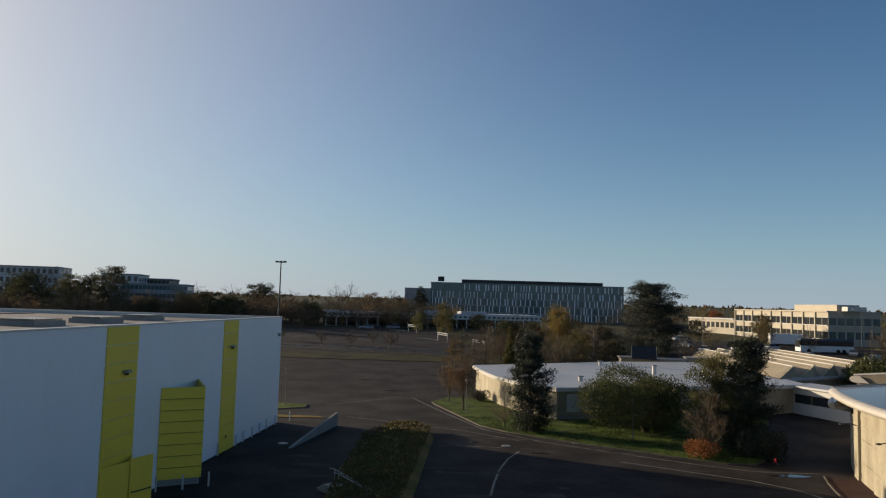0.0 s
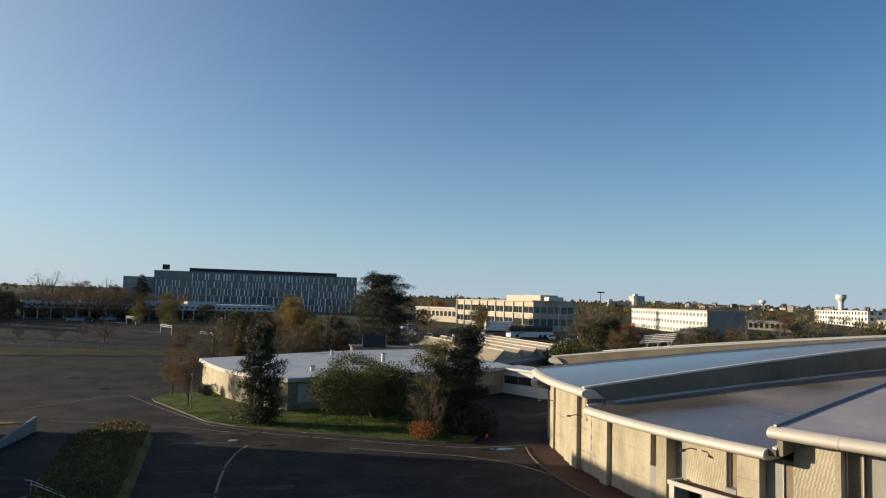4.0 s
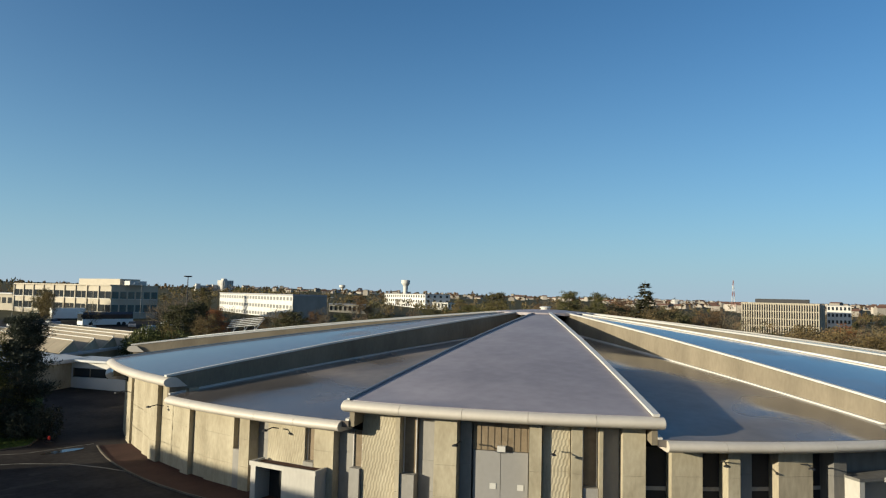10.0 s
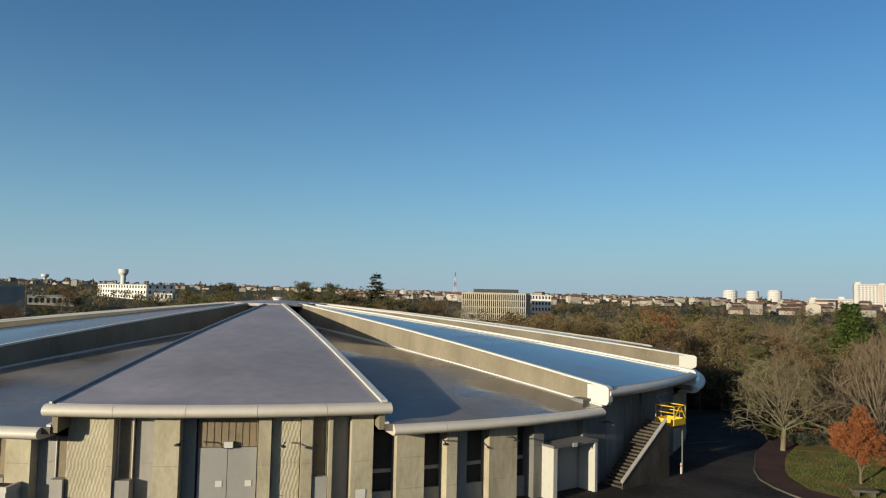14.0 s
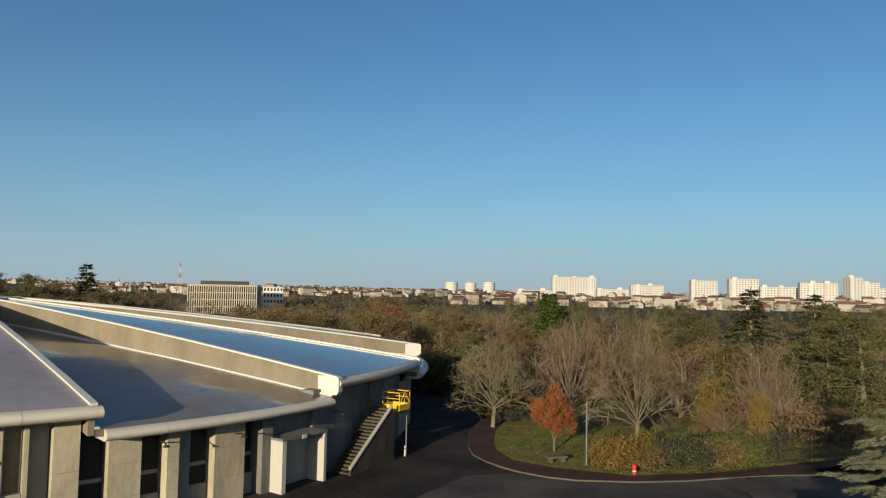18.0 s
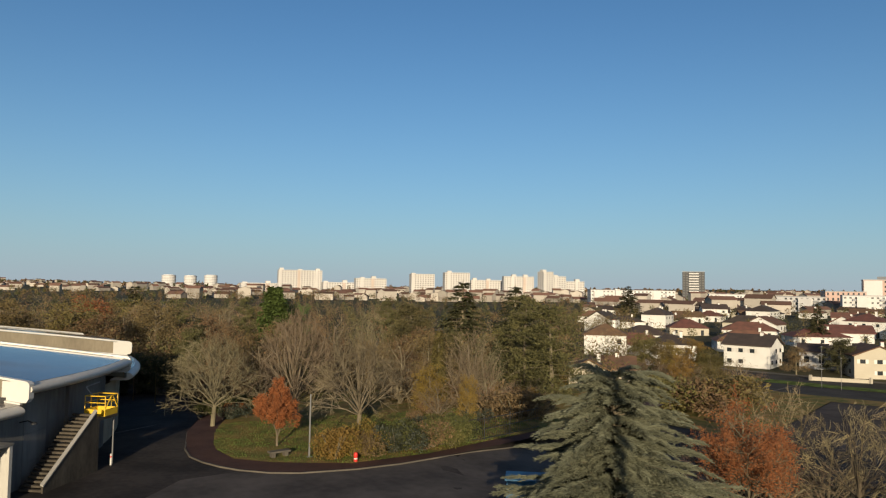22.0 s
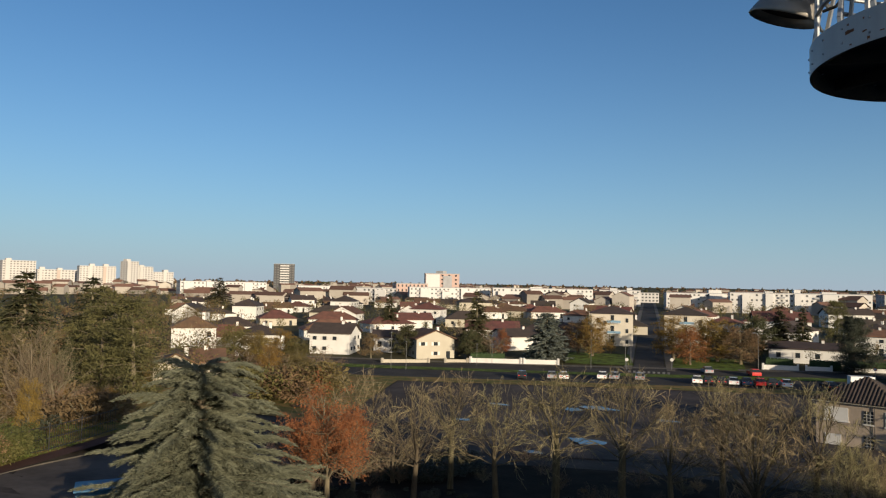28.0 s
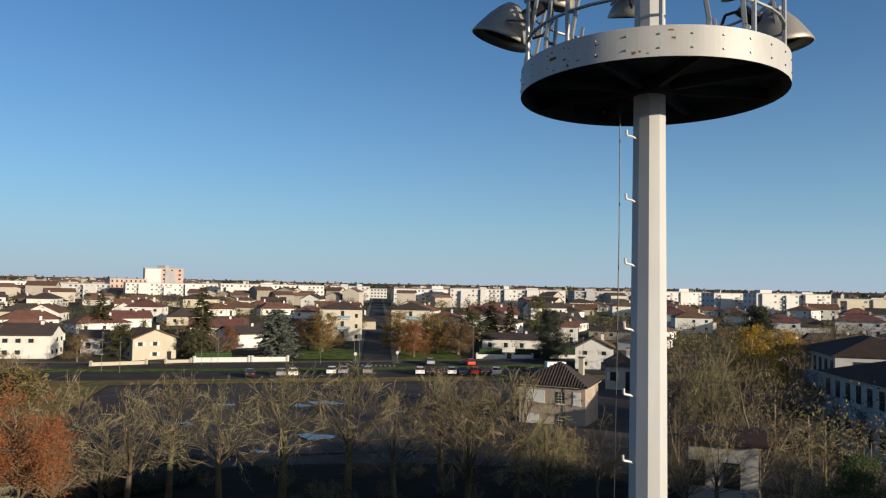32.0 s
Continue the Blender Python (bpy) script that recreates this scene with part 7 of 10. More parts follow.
# trees among the houses
for row in (
        ("spruce", 151.36, 172, -0.08, 1.2),
        ("blue_spruce", 156.9, 168, -1.74, 1.3),
        ("leaf_yellow", 160.4, 178, -1.9, 1.5),
        ("leaf_brown", 159.3, 182, -2.2, 1.5),
        ("leaf_yellow", 166.4, 178, -1.7, 1.6),
        ("leaf_rust", 167.6, 170, -2.4, 1.4),
        ("leaf_yellow", 169.5, 178, -1.8, 1.6),
        ("leaf_brown", 168.5, 184, -1.9, 1.2),
        ("leaf_brown", 171.1, 175, -2.3, 1.6),
        ("spruce", 173.73, 200, -0.80, 1.4),
        ("bigcedar", 178.34, 172, -1.25, 0.8),
        ("leaf_olive", 136.6, 140, -4.4, 1.1),
        ("leaf_yellow", 134.4, 135, -3.7, 1.1),
        ("bare_red", 125.9, 112, -4.6, 1.0),
        ("leaf_dark_tree", 145.8, 170, -2.8, 1.2),
        ("leaf_brown", 143.0, 165, -3.6, 1.3),
        ("leaf_dark_tree", 150.9, 166, -3.2, 1.1),
        ("bare_red", 152.4, 168, -2.8, 1.3),
        ("leaf_rust", 153.4, 172, -3.0, 1.0),
        ("leaf_dark_tree", 172.2, 188, -1.4, 1.1),
        ("spruce", 175.2, 195, -0.9, 1.1),
        ("bare_red", 150.0, 172, -2.6, 1.2),
        ("leaf_olive", 133.14, 170, -3.36, 1.4),
        ("spruce", 144.39, 230, -0.57, 1.3),
        ("leaf_brown", 144.92, 180, -4.14, 1),
        ("leaf_olive", 161.75, 185, -3.64, 0.9),
        ("pine", 177.32, 240, -0.30, 1.3),
        ("bare_red", 142.69, 190, -4.17, 1),
        ("spruce", 131.35, 420, 0.49, 2),
        ("leaf_brown", 129.39, 230, -1.68, 1.2),
):
    plant_top(*row)
# hedge of mixed shrubs along the island kerb
random.seed(21)
for i in range(24):
    u = i / 23
    x, y = 48.0 + 1.0 * u + random.uniform(-0.2, 1.8), -16.2 - 10.8 * u
    key = ("shrub_yellow", "shrub_yellow", "shrub_brown", "shrub_yellow", "hedge_green", "shrub_dark", "hedge_green", "shrub_dark", "shrub_brown", "hedge_green", "shrub_olive", "hedge_green")[i // 2]
    plant(key, x, y, random.uniform(0.85, 1.2), random.uniform(0, 6), 0.1)
for x, y in ((66, -12.4), (69, -13.5), (72, -15), (64, -24), (58.5, -27), (62, -30), (55.5, -31)):
    plant(random.choice(("shrub_dark", "shrub_rust", "shrub_brown")), x, y, random.uniform(0.6, 0.9), random.uniform(0, 6), 0.1)
for x, y in ((68.5, -10.6), (69.6, -12.0), (70.4, -13.6), (71.0, -15.2)):
    plant("hedge_green", x, y, 0.75, x, 0.1)
# wood east of the island
wood_ = thing("wood", Matrix.Identity(4), "mixed autumn wood of bare, brown and evergreen trees", "wood", "", "stuff")
for i in range(44):
    az, d = random.uniform(97.5, 125.5), random.uniform(80, 120)
    key = random.choice(("bare_red", "leaf_olive", "leaf_brown", "spruce", "bare1", "leaf_olive", "pine", "leaf_brown"))
    plant_top(key, az, d, random.uniform(-4.4, -2.0), random.uniform(0.9, 1.4), wood_)
for i in range(26):
    az, d = random.uniform(98, 125.5), random.uniform(64, 84)
    if az < 113:
        d = random.uniform(84, 98)
    plant_top(random.choice(("shrub_brown", "bare_red", "bare_red", "leaf_yellow", "shrub_brown", "bare1")), az, d, random.uniform(-8.0, -5.5), random.uniform(1.0, 1.6), wood_)
# tree line beyond the north car parks
random.seed(44)
line_ = thing("tree_line", Matrix.Identity(4), "tree line of bare and brown trees beyond the car parks", "wood", "", "stuff")
for az, d, top, key in ((-30.0, 262, 1.7, "leaf_dark_tree"), (-28.8, 270, 1.95, "bare_red"), (-27.5, 255, 1.2, "leaf_brown"), (-26.1, 262, 1.65, "leaf_dark_tree"), (-24.6, 250, 2.2, "pine"), (-19.0, 258, 1.35, "bare1"),
                        (-16.1, 250, 1.15, "bare_red"), (-14.0, 255, 1.4, "leaf_dark_tree"), (-11.8, 252, 0.9, "bare_red"), (-7.9, 250, 1.5, "bare0"), (-5.6, 256, 0.9, "leaf_brown"), (-3.0, 250, 0.8, "bare_red")):
    plant_top(key, az, d, top, 1.35, line_)
for i in range(46):
    az = random.uniform(-36, 1)
    plant_top(random.choice(("bare_red", "leaf_brown", "leaf_dark_tree", "bare_red", "bare_red", "bare1")), az, random.uniform(222, 246), random.uniform(-0.25, 0.75), random.uniform(1.2, 1.7), line_)
# trees between the buildings beyond the round hall
random.seed(33)
for i in range(26):
    az = random.uniform(37, 48)
    plant_top(random.choice(("bare_red", "bare_red", "leaf_dark_tree", "leaf_brown", "bare_red_tall")), az, random.uniform(150, 205), random.uniform(-2.3, -1.15), random.uniform(1.1, 1.5), line_)
for i in range(44):
    az = random.uniform(46, 76)
    low = -0.75 if 48 < az < 54.2 else -0.1
    plant_top(random.choice(("bare_red", "leaf_brown", "leaf_dark_tree", "bare_red", "leaf_olive", "pine")), az, random.uniform(170, 330), random.uniform(low - 0.7, low), random.uniform(1.1, 1.6), line_)
# bank of evergreens beyond the road bend, coloured dark as shade; brown trees above
for i in range(15):
    az = 88.6 + i * 0.68
    plant_top("leaf_dark_tree" if i % 3 else "holly", az, 95 + (i * 7) % 5, -4.0 - 0.12 * i + random.uniform(-0.35, 0.35), 1.25, wood_)
for i in range(40):
    az, d = random.uniform(80, 106), random.uniform(112, 155)
    plant_top(random.choice(("bare_red", "leaf_brown", "bare_red", "bare_red_tall", "leaf_brown", "leaf_olive", "bare_red")), az, d, random.uniform(-2.6, -0.9), random.uniform(1.1, 1.5), wood_)
# thicket below the mast
for i in range(40):
    az, d = random.uniform(138, 203), random.uniform(36, 58)
    plant_top(random.choice(("shrub_brown", "shrub_dark", "shrub_dark", "shrub_dark")) if az > 152 else "shrub_dark", az, d, random.uniform(-17.8, -15.2), random.uniform(0.9, 1.5))
under_ = thing("undergrowth", Matrix.Identity(4), "tangled bare undergrowth in the shade below the trees", "undergrowth", "", "stuff")
for i in range(46):
    az, d = random.uniform(139, 202), random.uniform(40, 62)
    plant_top(random.choice(("bare_red", "bare_red_tall", "bare_red")), az, d, math.degrees(math.atan((random.uniform(-1.2, 0.4) - 12) / d)), random.uniform(1.0, 1.5), under_)
for az, d, top in ((138.2, 50, -8.6), (141.8, 47, -9.4), (145.0, 50, -9.4), (139.2, 56, -8.2)):
    plant_top("bare_red", az, d, top, 1.2)
for az, d in ((138.4, 44), (140.2, 47), (141.6, 43), (143.0, 46), (144.4, 44), (146.0, 47), (147.8, 43), (149.4, 46)):
    plant_top("shrub_dark", az, d, -15.6, 1.3)
for i in range(15):
    plant_top("shrub_dark", 138.0 + i * 0.9, 51 + (i * 5) % 11, -13.0 + random.uniform(-0.5, 0.4), 1.6)
# gardens between the wood and the houses
for key, az, d, top, w in (("leaf_yellow", 135.2, 118, -4.6, 1.2), ("leaf_olive", 137.4, 116, -5.1, 1.2), ("bare_red", 133.4, 108, -5.0, 1.2), ("bare_red", 139.0, 120, -4.9, 1.1), ("bare_red", 136.3, 106, -5.5, 1.3),
                           ("shrub_olive", 134.3, 103, -6.0, 1.5), ("shrub_brown", 137.2, 104, -6.1, 1.5), ("shrub_olive", 138.4, 105, -5.9, 1.5), ("leaf_yellow", 126.2, 92, -6.2, 1.0),
                           ("leaf_olive", 132.5, 140, -3.0, 1.2), ("leaf_olive", 134.1, 136, -3.5, 1.2), ("leaf_yellow", 136.0, 138, -3.3, 1.3), ("bare_red", 131.2, 130, -3.8, 1.3),
                           ("leaf_olive", 137.3, 132, -4.0, 1.3), ("bare_red", 135.1, 126, -4.4, 1.3), ("bare_red", 139.4, 128, -4.6, 1.4), ("leaf_yellow", 119.0, 63, -6.6, 0.7), ("leaf_green", 104.9, 118, -0.75, 0.7)):
    plant_top(key, az, d, top, w)


def inside(x, y, pts):
    hit = False
    for (x0, y0), (x1, y1) in zip(pts, pts[1:] + pts[:1]):
        if (y0 > y) != (y1 > y) and x < (x1 - x0) * (y - y0) / (y1 - y0) + x0:
            hit = not hit
    return hit


def grass(pts, count, up, mat, high, seed, label, keep=None):
    """Blades of grass and fallen leaves standing up from a lawn."""
    random.seed(seed)
    s = Soup()
    x0, x1 = min(p[0] for p in pts), max(p[0] for p in pts)
    y0, y1 = min(p[1] for p in pts), max(p[1] for p in pts)
    n = 0
    while n < count:
        x, y = random.uniform(x0, x1), random.uniform(y0, y1)
        n += 1
        if not inside(x, y, pts) or (keep and not keep(x, y)):
            continue
        if noise.noise(Vector((x * 0.35, y * 0.35, seed))) < random.uniform(-0.5, 0.15):
            continue
        h = high * random.uniform(0.5, 1.3)
        a = Vector((random.uniform(-0.5, 0.5), random.uniform(-0.5, 0.5), 1)).normalized() * h * 0.5
        s.leaf(Vector((x, y, up)) + a, a, Vector((random.uniform(-1, 1), random.uniform(-1, 1), 0)).normalized() * h * 0.8)
    tagged(new("grass", s.mesh("grass", mat)), label, "grass", "", "stuff")


grass(N_LAWN, 50000, 0.10, "lawn", 0.09, 3, "tufts of green grass on the front lawn", lambda x, y: y < 78)
grass([p for p in E_LAWN], 60000, 0.12, "lawn_leaf", 0.05, 4, "rough grass and fallen leaves under the trees", lambda x, y: x < 64 and y > -36)
grass([p for p in E_LAWN], 100000, 0.12, "lawn", 0.07, 6, "tufts of green grass under the trees", lambda x, y: x < 64 and y > -36)
# Buildings round about
def facade_frame(a, b, up=0.0):
    """Frame with x along the facade from a to b as the lookout sees it (left to right) and y leading away behind it."""
    pa, pb = on(*a), on(*b)
    d = (pb - pa)
    ang = math.atan2(d.y, d.x)
    z = min(pa.z, pb.z) + up
    L = math.hypot(d.x, d.y)
    return Matrix.Translation((pa.x, pa.y, z)) @ Matrix.Rotation(ang, 4, "Z"), L


SHARED = {}


def shared_box(name, w, d, h, mat, parent, x, y, z, label=""):
    """A small box part on shared mesh data; its corner stands at x, y, z."""
    key = (round(w, 2), round(d, 2), round(h, 2), mat)
    if key not in SHARED:
        me = bpy.data.meshes.new(name)
        bm = boxed(0, w, 0, d, 0, h)
        bm.to_mesh(me)
        bm.free()
        me.materials.append(M[mat])
        SHARED[key] = me
    ob = new(name, SHARED[key])
    ob.parent = parent
    ob.location = (x, y, z)
    if label:
        tagged(ob, label)
    return ob


def windows(parent, L, h, floors, bays, side="front", depth=0.0, fill=0.55, tall=0.5, mat="glass_dark", first=0.0, skip=(), joined=False):
    """Panes in rows over a facade; far off, each row is one band of panes."""
    if joined:
        for f in range(floors):
            bm = B()
            for b in range(bays):
                x0, x1 = L * (b + (1 - fill) / 2) / bays, L * (b + (1 + fill) / 2) / bays
                z0 = h / floors * (f + 0.62 - tall / 2)
                z1 = z0 + h / floors * tall
                if side == "front":
                    box(bm, x0, x1, -0.062, -0.002, z0, z1)
                elif side == "left":
                    box(bm, -0.062, -0.002, x0, x1, z0, z1)
                else:
                    box(bm, depth + 0.002, depth + 0.062, x0, x1, z0, z1)
            tagged(part("glazing", bm, "glass_far", parent), "", "", "", "stuff")
        return
    fh = (h - first) / floors
    bw = L / bays
    for f in range(floors):
        for b in range(bays):
            if (f, b) in skip:
                continue
            x = b * bw + bw * (1 - fill) / 2
            z = first + f * fh + fh * (0.62 - tall / 2)
            if side == "front":
                shared_box("window", bw * fill, 0.06, fh * tall, mat, parent, x, -0.062, z)
            elif side == "left":
                shared_box("window", 0.06, bw * fill, fh * tall, mat, parent, -0.062, x, z)
            else:
                shared_box("window", 0.06, bw * fill, fh * tall, mat, parent, depth + 0.002, x, z)


def block(name, a, b, depth, h, floors, bays, wall, label, category, group="", roof="flat", fill=0.55, tall=0.5, glass="glass_dark", side_bays=4, below=4.0, balcony=0, skip=(), roof_mat="grey_wall"):
    m, L = facade_frame(a, b)
    t = thing(name, m, label, category, group)
    part("wall", boxed(0, L, 0, depth, -below, h), wall, t)
    if roof == "flat":
        part("roof", boxed(-0.15, L + 0.15, -0.15, depth + 0.15, h + 0.002, h + 0.45), roof_mat, t)
    else:
        part("roof", hip(L, depth, h + 0.002, roof, 0.6), roof_mat if roof_mat != "grey_wall" else "tile_dark", t)
    far = a[1] > 600
    windows(t, L, h, floors, bays, "front", 0, fill, tall, glass, 0, skip, far)
    if side_bays:
        windows(t, depth, h, floors, side_bays, "left", 0, fill * 0.8, tall, glass, 0, (), far)
        windows(t, depth, h, floors, side_bays, "right", L, fill * 0.8, tall, glass, 0, (), far)
    if balcony:
        for f in range(floors):
            for k in range(balcony):
                x = L * (k + 0.5) / balcony - 1.6
                bal = shared_box("balcony", 3.2, 1.0, 0.15, wall, t, x, -1.06, h / floors * f + 0.1)
                shared_box("railing", 3.2, 0.05, 0.9, "grey_wall", bal, 0, 0.0, 0.152)
    return t


def hip(L, D, z, rise, over):
    """Hipped roof over a rectangle."""
    bm = B()
    o = over
    e = [bm.verts.new(p) for p in ((-o, -o, z), (L + o, -o, z), (L + o, D + o, z), (-o, D + o, z))]
    if L >= D:
        k = min(D / 2, L / 2 - 0.05)
        r = [bm.verts.new((k, D / 2, z + rise)), bm.verts.new((L - k, D / 2, z + rise))]
        fs = [(e[0], e[1], r[1], r[0]), (e[1], e[2], r[1]), (e[2], e[3], r[0], r[1]), (e[3], e[0], r[0])]
    else:
        k = min(L / 2, D / 2 - 0.05)
        r = [bm.verts.new((L / 2, k, z + rise)), bm.verts.new((L / 2, D - k, z + rise))]
        fs = [(e[0], e[1], r[0]), (e[1], e[2], r[1], r[0]), (e[2], e[3], r[1]), (e[3], e[0], r[0], r[1])]
    for f in fs:
        bm.faces.new(f)
    bm.faces.new(e[::-1])
    bmesh.ops.recalc_face_normals(bm, faces=bm.faces)
    return bm


def gable(L, D, z, rise, over, along=True):
    """Gabled roof shell; the ridge runs along x, or away along y."""
    bm = B()
    o, t = over, 0.22
    if along:
        prof = [(-o, z), (D / 2, z + rise), (D + o, z), (D + o, z + t), (D / 2, z + rise + t), (-o, z + t)]
        ends = [[bm.verts.new((x, y, zz)) for y, zz in prof] for x in (-o, L + o)]
    else:
        prof = [(-o, z), (L / 2, z + rise), (L + o, z), (L + o, z + t), (L / 2, z + rise + t), (-o, z + t)]
        ends = [[bm.verts.new((x, y, zz)) for x, zz in prof] for y in (-o, D + o)]
    n = len(prof)
    for i in range(n):
        j = (i + 1) % n
        bm.faces.new((ends[0][i], ends[0][j], ends[1][j], ends[1][i]))
    bm.faces.new(ends[0][::-1])
    bm.faces.new(ends[1])
    bmesh.ops.recalc_face_normals(bm, faces=bm.faces)
    return bm


def gable_wall(L, D, z0, z, rise, along=True):
    bm = B()
    if along:
        prof = [(0, z0), (D, z0), (D, z), (D / 2, z + rise), (0, z)]
        ends = [[bm.verts.new((x, y, zz)) for y, zz in prof] for x in (0, L)]
    else:
        prof = [(0, z0), (L, z0), (L, z), (L / 2, z + rise), (0, z)]
        ends = [[bm.verts.new((x, y, zz)) for x, zz in prof] for y in (0, D)]
    n = len(prof)
    for i in range(n):
        j = (i + 1) % n
        bm.faces.new((ends[0][i], ends[0][j], ends[1][j], ends[1][i]))
    bm.faces.new(ends[0][::-1])
    bm.faces.new(ends[1])
    bmesh.ops.recalc_face_normals(bm, faces=bm.faces)
    return bm


def house_at(m, L, D, h, rise, roof="gable", along=True, wall="white_wall", tile="tile", floors=2, bays=3, label="", shutters=True, seed=1, group="houses", chimney=True):
    t = thing("house", m, label or "white rendered house with tiled roof", "house", group)
    if roof == "gable":
        part("wall", gable_wall(L, D, -1.5, h, rise - 0.02, along), wall, t)
        part("roof", gable(L, D, h, rise, 0.5, along), tile, t)
    else:
        part("wall", boxed(0, L, 0, D, -1.5, h), wall, t)
        part("roof", hip(L, D, h + 0.003, rise, 0.55), tile, t)
    rr = random.Random(seed)
    fh = h / floors
    for side in ("front", "right", "left"):
        n = bays if side == "front" else max(1, bays - 1)
        run = L if side == "front" else D
        for f in range(floors):
            for b in range(n):
                if rr.random() < 0.35:
                    continue
                w = 0.95
                x = run * (b + 0.5) / n - w / 2
                z = fh * f + fh * 0.38
                g = fh * 0.36
                door = f == 0 and b == n - 1 and side == "front"
                if door:
                    z, g = 0.05, fh * 0.75
                if side == "front":
                    win = shared_box("door" if door else "window", w, 0.05, g, "glass_dark", t, x, -0.053, z)
                    if shutters and not door:
                        shared_box("shutter", 0.5, 0.05, g, "coping", win, -0.55, -0.012, 0)
                        shared_box("shutter", 0.5, 0.05, g, "coping", win, w + 0.05, -0.012, 0)
                elif side == "right":
                    shared_box("window", 0.05, w, g, "glass_dark", t, L + 0.003, x, z)
                else:
                    shared_box("window", 0.05, w, g, "glass_dark", t, -0.053, x, z)
    if not chimney:
        return t
    c = part("chimney", boxed(L * 0.68, L * 0.68 + 0.6, D * 0.42, D * 0.42 + 0.6, h, h + rise + 0.7), "white_wall", t)
    part("chimney_cap", boxed(L * 0.68 - 0.08, L * 0.68 + 0.68, D * 0.42 - 0.08, D * 0.42 + 0.68, h + rise + 0.702, h + rise + 0.85), "tile", c)
    return t


# vehicles
def car_template(paint, label):
    c = thing("car", pose(0, 0, -40), label, "car", "parked cars")
    bm = B()
    prof = [(-2.1, 0.32), (-2.1, 0.72), (-1.95, 0.9), (-0.95, 0.97), (1.6, 0.99), (2.05, 0.92), (2.1, 0.6), (2.08, 0.32)]
    for sgn in (0,):
        ends = [[bm.verts.new((x, y, z)) for x, z in prof] for y in (-0.86, 0.86)]
        for i in range(len(prof)):
            j = (i + 1) % len(prof)
            bm.faces.new((ends[0][i], ends[0][j], ends[1][j], ends[1][i]))
        bm.faces.new(ends[0][::-1])
        bm.faces.new(ends[1])
    bmesh.ops.recalc_face_normals(bm, faces=bm.faces)
    body = part("body", bm, paint, c)
    bm = B()
    lo = [(-1.0, -0.80), (1.75, -0.80), (1.75, 0.80), (-1.0, 0.80)]
    hi = [(-0.25, -0.66), (1.3, -0.66), (1.3, 0.66), (-0.25, 0.66)]
    a = [bm.verts.new((x, y, 0.96)) for x, y in lo]
    b = [bm.verts.new((x, y, 1.42)) for x, y in hi]
    for i in range(4):
        j = (i + 1) % 4
        bm.faces.new((a[i], a[j], b[j], b[i]))
    bm.faces.new(b)
    bmesh.ops.recalc_face_normals(bm, faces=bm.faces)
    part("glazing", bm, "glass_dark", c)
    part("roof", boxed(-0.2, 1.27, -0.64, 0.64, 1.421, 1.47), paint, c)
    for x in (-1.3, 1.35):
        for y in (-0.87, 0.71):
            wh = part("wheel", tube(B(), (x, y, 0.31), (x, y + 0.16, 0.31), 0.31, 0.31, 14), "rubber", c)
            part("rim", tube(B(), (x, y - 0.005 if y < 0 else y + 0.005, 0.31), (x, y + (0.005 if y < 0 else 0.168), 0.31), 0.19, 0.19, 10), "steel", wh)
    for y in (-0.7, 0.4):
        part("headlight", boxed(-2.12, -2.09, y, y + 0.3, 0.62, 0.76), "white_steel", c)
        part("tail_light", boxed(2.09, 2.12, y, y + 0.3, 0.66, 0.8), "red_paint", c)
    return c


def park(kind, x, y, turn, up=0.06):
    m = pose(x, y, land(x, y) + up, 0, 0, turn)
    cars = CARS[kind]
    if not cars[1]:
        cars[1] = True
        cars[0].matrix_world = m
        return cars[0]
    return copy_thing(cars[0], m)


M["car_white"] = material("white_car_paint", (0.75, 0.75, 0.74), 0.25, (0.70, 0.70, 0.69), 1, 5, 0.5)
M["car_grey"] = material("grey_car_paint", (0.28, 0.29, 0.31), 0.25, (0.24, 0.25, 0.27), 1, 5, 0.5)
M["car_black"] = material("black_car_paint", (0.025, 0.027, 0.03), 0.2, (0.02, 0.02, 0.022), 1, 5, 0.5)
M["car_blue"] = material("blue_car_paint", (0.04, 0.07, 0.13), 0.25, (0.03, 0.055, 0.1), 1, 5, 0.5)
CARS = {"white": [car_template("car_white", "white parked hatchback car"), False], "grey": [car_template("car_grey", "silver grey parked hatchback car"), False],
        "black": [car_template("car_black", "black parked hatchback car"), False], "red": [car_template("red_paint", "bright red parked hatchback car"), False],
        "blue": [car_template("car_blue", "dark blue parked hatchback car"), False]}

